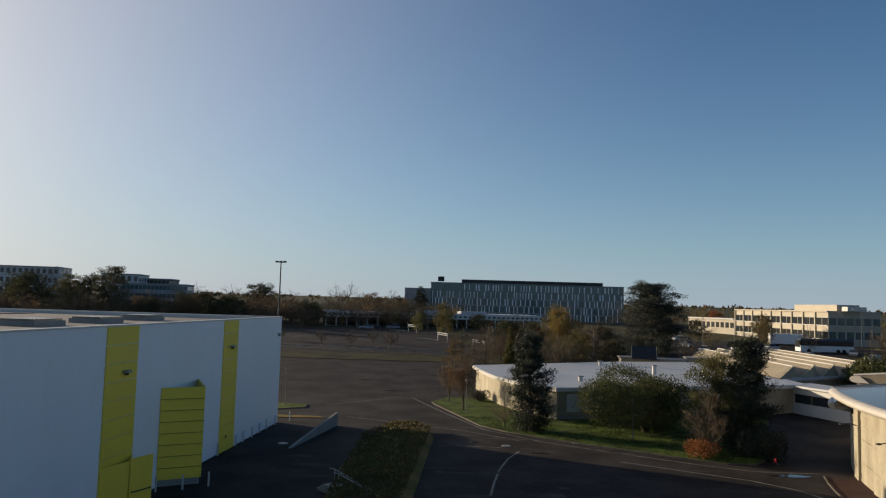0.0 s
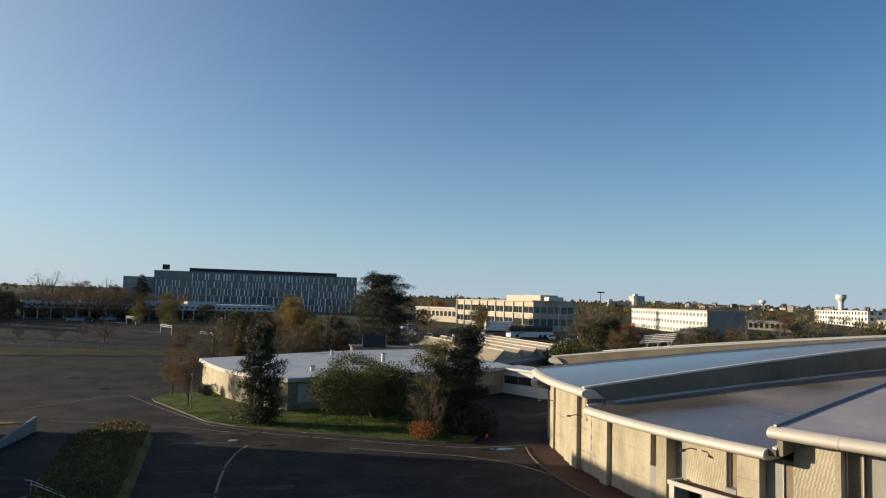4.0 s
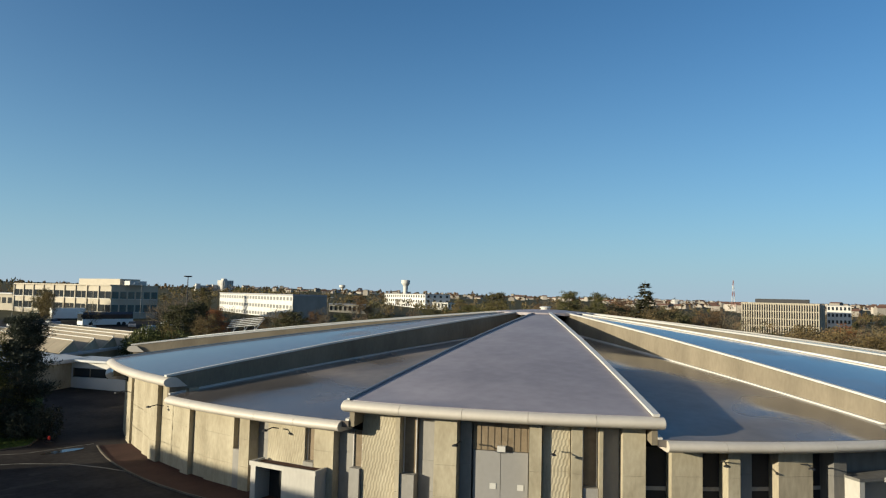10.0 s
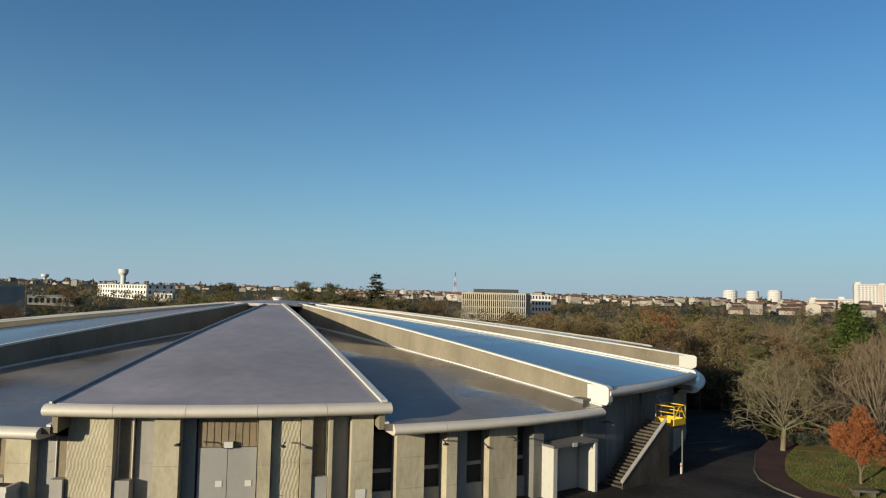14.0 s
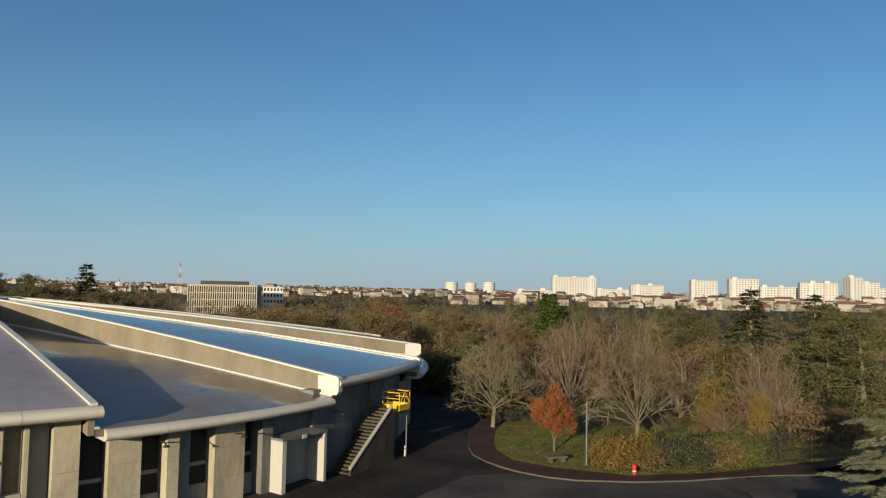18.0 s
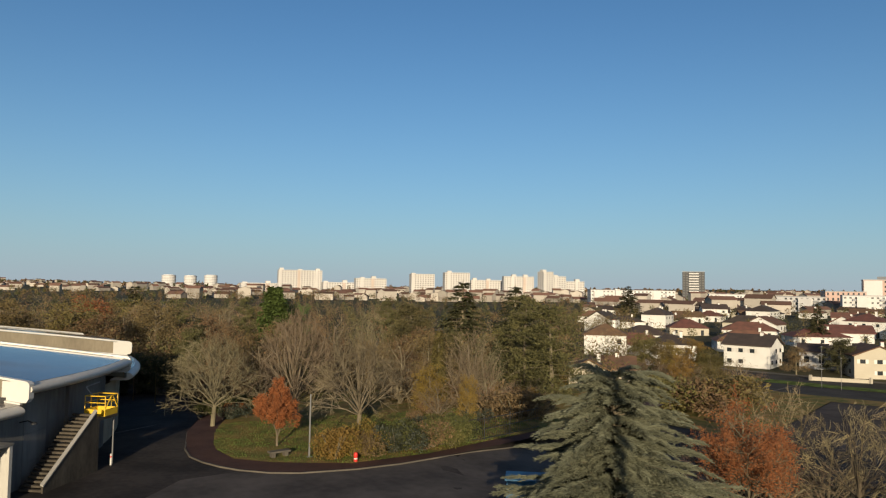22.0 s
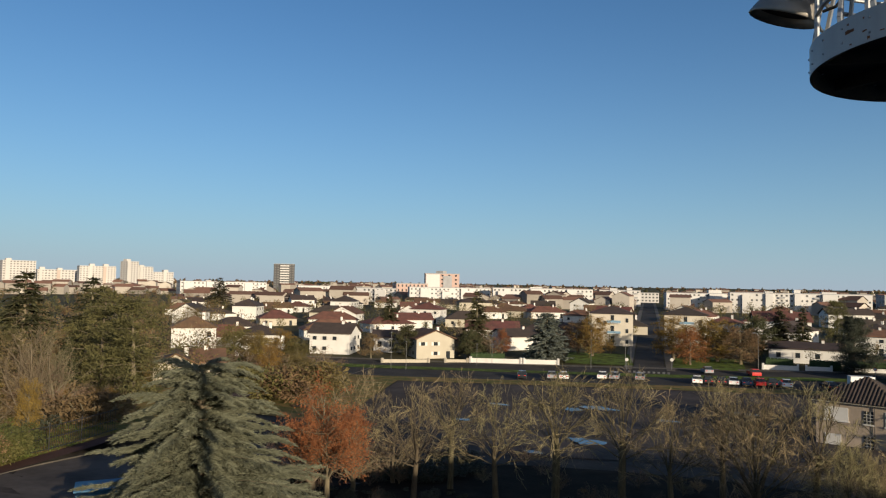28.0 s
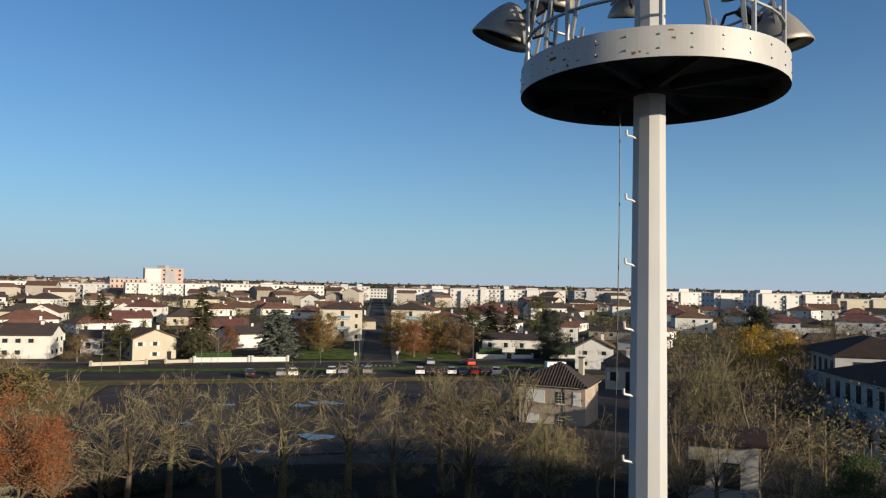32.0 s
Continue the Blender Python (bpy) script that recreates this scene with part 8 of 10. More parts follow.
# North side: glass offices, canopy building, car parks
def build_glass_office():
    m, L = facade_frame((-0.86, 340), (14.24, 346))
    g = thing("glass_office", m, "long five storey office block in teal glass with white fins", "office building")
    H, D = 16.6, 22.0
    part("body", boxed(0, L, 0, D, -4, H), "glass_teal", g)
    fl = 5
    fh = H / fl
    rr = random.Random(3)
    for f in range(fl):
        part("floor_band", boxed(-0.1, L + 0.1, -0.35, -0.003, fh * f - 0.18, fh * f + 0.18), "grey_wall" if f < 4 else "glass_teal", g)
        x = 0.8
        while x < L - 1:
            w = rr.choice((0.28, 0.38, 0.5))
            if not (f == 4 and x < 14):
                shared_box("fin", w, 0.3, fh - 0.45, "fin_white", g, x, -0.33, fh * f + 0.22)
            x += rr.choice((1.3, 1.6, 2.2, 3.2))
    part("parapet", boxed(-0.2, L + 0.2, -0.2, D + 0.2, H + 0.003, H + 0.5), "glass_teal", g)
    part("penthouse", boxed(L * 0.16, L * 0.9, 4, D - 3, H + 0.51, H + 2.2), "dark_steel", g)
    part("side_wing", boxed(-13, -0.3, 6, D, -4, H - 2.4), "grey_wall", g)
    sg = part("roof_sign", boxed(3.2, 6.2, 1.0, 1.3, H + 0.9, H + 3.2), "dark_steel", g, "dark rooftop emblem")
    part("sign_leg", boxed(4.5, 4.7, 1.0, 1.2, H + 0.51, H + 0.898), "steel", sg)
    windows(g, D, H, 5, 6, "right", L, 0.6, 0.7, "glass_dark")


build_glass_office()


def build_canopy_hall():
    m, L = facade_frame((-9.1, 232), (8.0, 246))
    c = thing("canopy_hall", m, "long low white building with deep perforated fascia over open bays", "low building")
    part("fascia", boxed(0, L, 0, 1.2, 3.0, 4.6), "white_wall", c)
    part("roof", boxed(-0.3, L + 0.3, 0.3, 20, 4.602, 4.9), "white_roof", c)
    part("back_wall", boxed(0, L, 14, 14.4, -2, 4.6), "glass_dark", c)
    n = 22
    for i in range(n + 1):
        x = L * i / n
        shared_box("column", 0.35, 0.35, 5.0, "white_wall", c, x - (0.35 if i == n else 0), 0.2, -2.0)
    for i in range(44):
        x = L * (i + 0.5) / 44
        shared_box("opening", 0.9, 0.05, 0.5, "dark", c, x, -0.053, 3.6)
    part("plinth", boxed(0, L, 0.6, 13.9, -2, 0.1), "concrete_grey", c)
    for x, w in ((L * 0.42, 7), (L * 0.62, 9)):
        part("roof_hood", boxed(x, x + w, 3, 8, 4.902, 5.7), "white_roof", c)


build_canopy_hall()


def build_beige_office():
    m, L = facade_frame((22.28, 262), (28.30, 213))
    b = thing("concrete_office", m, "two storey beige concrete office block with strip windows", "office building")
    H, D = 8.9, 14
    part("wall", boxed(0, L, 0, D, -3, H), "beige_wall", b)
    n = 9
    for i in range(n):
        x = L * i / n
        shared_box("pilaster", 0.45, 0.35, H + 2.4, "beige_wall", b, x, -0.36, -2)
        for f, z in enumerate((1.4, 5.0)):
            w = shared_box("window", L / n - 0.65, 0.06, 1.9, "glass_dark", b, x + 0.55, -0.063, z + 0.5)
            shared_box("mullion", 0.12, 0.05, 1.9, "beige_wall", w, (L / n - 0.65) / 2, -0.052, 0)
            shared_box("sill", L / n - 0.6, 0.2, 0.18, "white_wall", w, -0.02, -0.21, -0.2)
    part("cornice", boxed(-0.1, L + 0.1, -0.42, D, H + 0.003, H + 0.35), "beige_wall", b)
    part("lift_house", boxed(L * 0.59, L * 0.98, 3, 9, H + 0.36, H + 2.0), "beige_wall", b)
    part("lift_house", boxed(L * 0.98 + 0.02, L + 2, 4, 9, H + 0.36, H + 1.5), "white_wall", b)
    for f, z in enumerate((1.4, 5.0)):
        for i in range(6):
            w = shared_box("window", 0.06, D / 6 - 0.5, 1.9, "glass_teal", b, L + 0.003, D * i / 6 + 0.25, z + 0.5)
            shared_box("sill", 0.15, D / 6 - 0.4, 0.16, "white_wall", w, 0.0, -0.05, -0.18)
    m3, L3 = facade_frame((19.0, 285), (22.2, 266))
    w = thing("office_wing", m3, "single storey beige wing with row of windows", "office building")
    part("wall", boxed(0, L3, 0, 12, -3, 5.1), "beige_wall", w)
    windows(w, L3, 5.1, 1, 10, "front", 0, 0.7, 0.36, "glass_dark")
    part("roof", boxed(-0.3, L3, -0.5, 12.4, 5.103, 5.5), "white_wall", w)


build_beige_office()
block("apartment_block", (-32.4, 300), (-28.1, 292), 14, 16.4, 5, 12, "tower_white", "distant pale apartment block with rows of windows", "apartment block", "far blocks")
block("apartment_block", (-25.4, 300), (-22.9, 296), 14, 14.9, 4, 6, "tower_white", "distant pale apartment block with rows of windows", "apartment block", "far blocks")
block("office_block", (-24.0, 285), (-19.5, 280), 14, 11.5, 4, 16, "grey_wall", "long dim office block behind bare trees", "office block", "far blocks", fill=0.85, glass="glass_teal")
block("office_block", (-22.9, 310), (-20.8, 305), 10, 13.6, 4, 8, "parapet", "distant pale apartment block with rows of windows", "apartment block", "far blocks")
block("house_block", (2.5, 350), (6, 352), 10, 6, 2, 6, "white_wall", "low white service building behind the trees", "service building")

# east group
sb = block("school_block", (35.85, 290), (41.31, 222), 11, 7.6, 3, 26, "white_wall", "three storey white school block with window bands", "school building", fill=0.6, tall=0.42, side_bays=0, glass="glass_pale")
_, SL = facade_frame((35.85, 290), (41.31, 222))
part("end_wall", boxed(SL + 0.003, SL + 0.25, -0.1, 11.1, -4, 7.6), "concrete_grey", sb, "grey end wall, darker than the white front")
block("service_block", (44.1, 330), (47.0, 330), 14, 4.0, 1, 8, "cream_wall", "low cream service building", "service building")
block("long_block", (48.46, 560), (51.69, 480), 18, 9.6, 3, 18, "white_wall", "long white block with three rows of small windows", "office building", fill=0.45)
block("long_block", (51.8, 484), (53.5, 476), 18, 5.0, 1, 6, "white_wall", "low white annex with flat roof", "annex")


def build_water_tower():
    w = thing("water_tower", Matrix.Translation(on(50.1, 900)), "pale concrete water tower with flared tank", "water tower")
    part("stem", lathe(B(), [(3.2, -5), (2.7, 12), (3.0, 17)], 24), "white_wall", w)
    part("tank", lathe(B(), [(3.0, 17.01), (5.3, 20.5), (5.5, 24.2), (5.0, 24.6), (2, 25)], 28), "white_wall", w)
    v = thing("water_tower", Matrix.Translation(on(45.1, 1900)), "distant pale concrete water tower", "water tower")
    part("stem", lathe(B(), [(4, -5), (3, 8), (3.4, 12)], 20), "white_wall", v)
    part("tank", lathe(B(), [(3.4, 12.01), (8, 16), (8, 21), (3, 22)], 24), "white_wall", v)


build_water_tower()

# offices beyond the round hall
def build_fin_office():
    m, L = facade_frame((75.67, 420), (80.75, 416))
    o = thing("fin_office", m, "four storey office block with close vertical concrete fins", "office building")
    H = 15.6
    part("wall", boxed(0, L, 0, 14, -8, H), "glass_dark", o)
    n = 32
    for i in range(n):
        shared_box("fin", 0.46, 0.6, H + 5, "beige_wall", o, (L - 0.5) * i / (n - 1), -0.603, -5)
    for f in range(5):
        part("floor_band", boxed(0.02, L - 0.02, -0.15, -0.004, H * f / 4 - 0.25 - (0.26 if f == 4 else 0), H * f / 4 + 0.25 - (0.26 if f == 4 else 0)), "beige_wall", o)
    part("crown", boxed(-0.1, L + 0.1, -0.6, 14, H + 0.003, H + 0.5), "beige_wall", o)
    part("penthouse", boxed(L * 0.17, L * 0.86, 3, 10, H + 0.51, H + 2.6), "dark_steel", o)
    m2, L2 = facade_frame((80.78, 417), (81.05, 434))
    e = thing("fin_office", m2, "grey end wing of the finned office block", "office building")
    part("wall", boxed(0.3, L2, 0, 12, -8, H), "grey_wall", e)
    for i in range(8):
        shared_box("fin", 0.5, 0.4, H + 5, "beige_wall", e, 0.6 + (L2 - 1.5) * i / 7, -0.403, -5)


build_fin_office()
block("apartment_block", (81.2, 455), (82.7, 455), 12, 14.6, 4, 6, "white_wall", "small white apartment block beside the finned offices", "apartment block", "far blocks", below=8)


def build_lattice():
    p = on(75.1, 900)
    t = thing("lattice_mast", Matrix.Translation(p), "tall red and white lattice radio mast", "radio mast")
    H = 37.0
    for s in range(6):
        z0, z1 = H * s / 6, H * (s + 1) / 6
        w0, w1 = 2.2 * (1 - s / 7), 2.2 * (1 - (s + 1) / 7)
        bm = B()
        c0 = [(w0, w0), (-w0, w0), (-w0, -w0), (w0, -w0)]
        c1 = [(w1, w1), (-w1, w1), (-w1, -w1), (w1, -w1)]
        for i in range(4):
            j = (i + 1) % 4
            tube(bm, (*c0[i], z0), (*c1[i], z1), 0.16, 0.16, 4)
            tube(bm, (*c0[i], z0), (*c1[j], z1), 0.08, 0.08, 3)
            tube(bm, (*c0[j], z0), (*c1[i], z1), 0.08, 0.08, 3)
        part("lattice_section", bm, "mast_red" if s % 2 else "white_steel", t)


build_lattice()


def build_gantries():
    for (az0, az1, d, h) in ((-2.55, -1.92, 205, 2.2), (-0.2, 0.56, 178, 2.2), (2.6, 3.54, 160, 2.25)):
        a, b = on(az0, d), on(az1, d - 4)
        g = thing("height_gantry", Matrix.Translation(a), "white height limit gantry at a car park entry", "gantry", "height gantries")
        v = b - a
        part("post", tube(B(), (0, 0, -0.1), (0, 0, h), 0.09, 0.09, 8), "white_steel", g)
        part("post", tube(B(), (v.x, v.y, v.z - 0.1), (v.x, v.y, v.z + h), 0.09, 0.09, 8), "white_steel", g)
        for z in (h - 0.05, h - 0.45):
            part("cross_bar", tube(B(), (0, 0, z), (v.x, v.y, v.z + z), 0.10, 0.10, 6), "white_steel", g)
        side = (a - Vector((3.4, -2.2, 0)))
        part("guard_bar", pipe(B(), [(0, 0, 0.25), (-3.4, 1.6, 0.5), (-5.4, 2.2, 0.5)], 0.07), "white_steel", g)


build_gantries()


def build_guard_rail():
    p0, p1 = Vector((-62, 158)), Vector((6, 144))
    g = thing("guard_rail", pose(0, 0, 0), "long dark low guard rail across the car park", "guard rail")
    n = 24
    for i in range(n + 1):
        q = p0.lerp(p1, i / n)
        z = land(q.x, q.y)
        part("post", tube(B(), (q.x, q.y, z), (q.x, q.y, z + 0.8), 0.06, 0.06, 5), "dark_steel", g)
        if i < n:
            r = p0.lerp(p1, (i + 1) / n)
            part("rail", tube(B(), (q.x, q.y, z + 0.7), (r.x, r.y, land(r.x, r.y) + 0.7), 0.10, 0.10, 4), "concrete_grey", g)


build_guard_rail()


def build_tall_lamp(az, d, top, heads=3):
    p = on(az, d)
    h = 12 + d * math.tan(radians(top)) - p.z
    t = thing("floodlight_column", Matrix.Translation(p), "tall slim floodlight column with lamps on a crossbar", "floodlight column", "floodlight columns")
    part("column", tube(B(), (0, 0, -0.2), (0, 0, h), 0.22, 0.11, 8), "dark_steel", t)
    part("cross_bar", tube(B(), (-0.9, 0, h), (0.9, 0, h), 0.06, 0.06, 5), "dark_steel", t)
    for x in (-0.8, 0.8, 0)[:heads]:
        part("lamp", boxed(x - 0.3, x + 0.3, -0.25, 0.25, h - 0.02, h + 0.3), "dark_steel", t)


build_tall_lamp(-12.7, 150, 2.9)
build_tall_lamp(38.4 - 4.9, 205, 1.05)
for az, d, h, arm in ((4.1, 130, 7, 0), (5.5, 160, 7.5, 1.2), (22.2, 190, 9, 0), (18.4, 150, 6.0, 0), (30.3, 205, 9.5, -2.0), (12.0, 135, 6.5, 0), (-15.6, 170, 7.0, 0), (27.0, 215, 7, 0), (40.9, 300, 9, 1.5), (20.0, 190, 7, 0), (44.0, 200, 8, 1.5)):
    p = on(az, d)
    lamp_post(p.x, p.y, h, arm, p.z)


# cars and coach on the upper car park
sheet("road", [(34, 140), (110, 118), (122, 168), (40, 205)], "asphalt", 0.05, "upper asphalt car park with lines of vehicles", "car park")
for kind, az, d, turn in (("white", 20.1, 174, 60), ("white", 17.6, 180, 120), ("grey", 22.6, 182, 20), ("white", 25.3, 172, 40), ("grey", 27.0, 170, 40), ("grey", 29.8, 182, 60), ("black", 33.4, 176, 20), ("black", 23.9, 186, 70),
                          ("grey", 24.7, 188, 90), ("blue", 19.0, 186, 100), ("white", 18.4, 204, 10), ("grey", 31.0, 172, 30), ("white", 32.2, 184, 80), ("grey", -20.5, 215, 90), ("black", -14.4, 205, 80), ("grey", -5.9, 215, 15), ("black", -5.2, 216, 15), ("grey", -3.8, 221, 15), ("white", -22.5, 220, 70)):
    p = on(az, d)
    park(kind, p.x, p.y, turn, 0.07)


def build_coach():
    m, L = facade_frame((26.55, 184), (30.0, 190), 0.10)
    c = thing("coach", m, "white and dark blue touring coach parked", "coach")
    L = 12.2
    part("body", boxed(0, L, 0, 2.5, 0.35, 1.7), "car_white", c)
    part("window_band", boxed(0.05, L - 0.05, 0.03, 2.47, 1.702, 2.75), "glass_dark", c)
    part("roof", boxed(0.05, L - 0.05, 0.05, 2.45, 2.752, 3.3), "car_blue", c)
    for x in (1.9, 8.6, 9.9):
        for y in (-0.03, 2.25):
            part("wheel", tube(B(), (x, y, 0.5), (x, y + 0.28, 0.5), 0.5, 0.5, 14), "rubber", c)
    part("windscreen", boxed(-0.04, -0.002, 0.1, 2.4, 1.3, 2.9), "glass_dark", c)
    part("mirror", boxed(-0.5, -0.05, 0.0, 0.12, 2.2, 2.6), "dark_steel", c)
    m2 = Matrix.Translation(on(24.6, 196, 0.10)) @ Matrix.Rotation(radians(-15), 4, "Z")
    lo = thing("lorry", m2, "white box lorry parked behind the cars", "lorry")
    part("box_body", boxed(0, 7.5, 0, 2.5, 0.9, 3.4), "car_white", lo)
    part("cab", boxed(7.6, 9.4, 0.1, 2.4, 0.5, 2.7), "car_grey", lo)
    part("chassis", boxed(0, 9.2, 0.4, 2.1, 0.5, 0.88), "dark_steel", lo)
    for x in (1.5, 8.2):
        for y in (0.0, 2.2):
            part("wheel", tube(B(), (x, y, 0.45), (x, y + 0.3, 0.45), 0.45, 0.45, 12), "rubber", lo)


build_coach()


def build_kiosks():
    """Small service huts behind the low building, one with a tilted solar panel."""
    for az, d, w, h, wall in ((15.2, 128, 5, 2.6, "concrete"), (17.4, 130, 7, 2.3, "cream_wall"), (20.2, 132, 6, 2.6, "cream_wall"), (22.6, 136, 5, 2.4, "concrete")):
        p = on(az, d)
        k = thing("service_hut", Matrix.Translation(p) @ Matrix.Rotation(radians(-az + 8), 4, "Z"), "small cream service hut with dark openings", "hut", "service huts")
        part("wall", boxed(-w / 2, w / 2, 0, 4, -0.5, h), wall, k)
        part("roof", boxed(-w / 2 - 0.25, w / 2 + 0.25, -0.25, 4.25, h + 0.002, h + 0.22), "concrete_grey", k)
        for x in (-w * 0.3, w * 0.12):
            part("door", boxed(x, x + 1.1, -0.05, -0.003, 0.05, 1.9), "dark", k)
    p = on(15.8, 126)
    s = thing("solar_panel", Matrix.Translation(p + Vector((0, 0, 2.9))) @ Matrix.Rotation(radians(-14), 4, "Z") @ Matrix.Rotation(radians(38), 4, "X"), "dark tilted panel on a hut roof", "panel")
    part("sheet", boxed(-2.0, 2.0, -0.2, 3.0, 0, 0.08), "dark_steel", s)
    part("frame", boxed(-2.1, -2.001, -0.25, 3.05, -0.02, 0.12), "concrete", s)
    part("frame", boxed(2.001, 2.1, -0.25, 3.05, -0.02, 0.12), "concrete", s)


build_kiosks()


def build_bleacher():
    p = on(37.6, 138, 1.8)
    b = thing("steel_frame", Matrix.Translation(p) @ Matrix.Rotation(radians(-60), 4, "Z"), "stack of pale steel framework behind the workshop", "steel frame")
    for k in range(5):
        part("bar", tube(B(), (-3, k * 0.5, 2.2 + k * 0.32), (3.2, k * 0.5, 2.9 + k * 0.32), 0.09, 0.09, 5), "white_steel", b)
    for x in (-2, 0, 2):
        part("leg", tube(B(), (x, 1, -2.8), (x, 1, 2.6), 0.08, 0.08, 5), "white_steel", b)
        part("diagonal", tube(B(), (x, 0, 1.2), (x + 1.4, 2.0, 4.0), 0.07, 0.07, 5), "white_steel", b)


build_bleacher()

# South side: road, car park, houses
WX, WY = Vector((-0.91, -0.415)), Vector((-0.415, 0.91))
W0 = Vector((60.3, -149.0))


def sp(s, off):
    """Point along the street wall line (s runs to the west) and towards the lookout (off)."""
    p = W0 + WX * s + WY * off
    return (p.x, p.y)


def band(name, s0, s1, o0, o1, mat, up, label, category):
    return sheet(name, [sp(s0, o0), sp(s1, o0), sp(s1, o1), sp(s0, o1)], mat, up, label, category, 7.0)


band("road", -140, 190, 2.5, 9.5, "street_grey", 0.08, "asphalt street along the houses", "street")
band("pavement", -140, 190, 0.2, 2.4, "kerb", 0.16, "pale pavement in front of garden walls", "pavement")
band("ground", -140, 60, 9.7, 14.0, "lawn", 0.14, "green verge between street and car park", "verge")
band("pavement", -60, 150, 14.1, 27.0, "street_grey", 0.10, "asphalt row of parking bays", "parking bays")
band("ground", -70, 150, 27.1, 33.5, "lawn_leaf", 0.14, "strip of rough grass along the car park", "grass strip")
band("pavement", -30, 150, 33.6, 96, "gravel_lot", 0.10, "wide wet worn car park", "car park")
band("ground", -140, -30.2, 27.1, 80, "lawn_leaf", 0.12, "rough green field beside the car park", "field")
random.seed(9)
for az, d, rx, ry in ((160.9, 104, 3.4, 1.6), (158.9, 102, 1.4, 1.8), (160.0, 74, 2.2, 1.5), (137.6, 96, 1.8, 1.4), (166.0, 97, 2.4, 0.8), (171.5, 108, 2.6, 0.9), (150.5, 88, 1.2, 0.8), (153.2, 104, 1.8, 0.7), (156.0, 66, 1.0, 0.6)):
    x, y, _ = polar(az, d)
    z = max(land(x + dx, y + dy) for dx in (-rx, 0, rx) for dy in (-ry, 0, ry))
    c = [(x + rx * math.cos(6.283 * k / 12) * random.uniform(0.6, 1.2), y + ry * math.sin(6.283 * k / 12) * random.uniform(0.6, 1.2)) for k in range(12)]
    blob_sheet("water", c, "puddle", z + 0.13, "rain puddle on the worn car park", "puddle")
# Near-black sheet stands in for the shade over this ground.
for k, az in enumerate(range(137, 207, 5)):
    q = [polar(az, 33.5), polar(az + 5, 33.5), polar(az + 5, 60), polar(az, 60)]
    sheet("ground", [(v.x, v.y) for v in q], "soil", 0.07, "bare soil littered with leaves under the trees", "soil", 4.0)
# side street running away between the two villas
a, b = on(164.66, 158), on(164.60, 625)
ribbon("road", [(a.x, a.y), (b.x, b.y)], 6.5, "street_grey", 0.10, "straight side street leading away between houses", "street")
for off in (-4.4, 4.4):
    d = (b - a).normalized()
    n = Vector((-d.y, d.x, 0)) * off
    ribbon("pavement", [((a + n).x, (a + n).y), ((b + n).x, (b + n).y)], 1.8, "kerb", 0.16, "pale pavement of the side street", "pavement")
for az in (160.9, 168.9):
    p, q = on(az, 163), on(az + (-0.4 if az < 164 else 0.4), 186)
    blob = [on(az - 2.6, 164), on(az + 2.6, 164), on(az + 2.3, 184), on(az - 2.3, 184)]
    sheet("ground", [(v.x, v.y) for v in blob], "lawn", 0.16, "green lawn in front of a villa", "lawn")
# zebra bars
for k in range(9):
    p = on(163.2 + 0.36 * k, 156.5)
    q = on(163.2 + 0.36 * k, 153.9)
    ribbon("trim", [(p.x, p.y), (q.x, q.y)], 0.5, "line", 0.10, "white bar of a pedestrian crossing", "road marking")

# parked cars
for kind, az, d, side_on in (("black", 155.0, 137, True), ("grey", 157.3, 138, True), ("white", 158.2, 138, True), ("white", 161.2, 141, False), ("grey", 162.1, 141.5, False), ("grey", 164.0, 142, False),
                             ("white", 168.1, 142, False), ("black", 168.9, 142.3, False), ("black", 169.8, 142.7, False), ("white", 170.6, 143, False), ("blue", 171.5, 143.5, False),
                             ("red", 172.4, 144, False), ("black", 173.2, 144.5, False), ("white", 174.1, 145, False), ("red", 172.0, 158, True), ("grey", 168.8, 158, True), ("black", 176.8, 146, True)):
    p = on(az, d)
    park(kind, p.x, p.y, 114 if side_on else 24 + 80, 0.13)


def build_van():
    p = on(178.9, 152, 0.14)
    v = thing("van", Matrix.Translation(p) @ Matrix.Rotation(radians(200), 4, "Z"), "white delivery van parked by the house", "van")
    part("body", boxed(-2.4, 1.6, -0.95, 0.95, 0.35, 2.1), "car_white", v)
    part("bonnet", boxed(1.602, 2.5, -0.9, 0.9, 0.35, 1.2), "car_white", v)
    part("windscreen", boxed(1.604, 1.75, -0.85, 0.85, 1.21, 1.95), "glass_dark", v)
    for x in (-1.6, 1.7):
        for y in (-0.97, 0.8):
            part("wheel", tube(B(), (x, y, 0.34), (x, y + 0.18, 0.34), 0.34, 0.34, 12), "rubber", v)


build_van()


def garden_wall(az0, az1, d0, d1, h, mat, label):
    a, b = on(az0, d0), on(az1, d1)
    w = thing("garden_wall", Matrix.Translation(a), label, "garden wall", "garden walls")
    v = b - a
    n = max(2, int(v.length / 3.2))
    for i in range(n):
        p, q = v * (i / n), v * ((i + 1) / n) * 0.999
        d = v.normalized()
        s = Vector((-d.y, d.x, 0)) * 0.2
        bm = B()
        prism(bm, [p.xy, q.xy, (q + s).xy, (p + s).xy], -0.6, h)
        bmesh.ops.recalc_face_normals(bm, faces=bm.faces)
        for vv in bm.verts:
            vv.co.z += v.z * ((vv.co - p).length / v.length)
        part("panel", bm, mat, w)
    part("pier", boxed(-0.25, 0.15, -0.2, 0.3, -0.6, h + 0.35), mat, w)
    part("pier", boxed(v.x - 0.15, v.x + 0.25, v.y - 0.2, v.y + 0.3, v.z - 0.6, v.z + h + 0.35), mat, w)
    return w


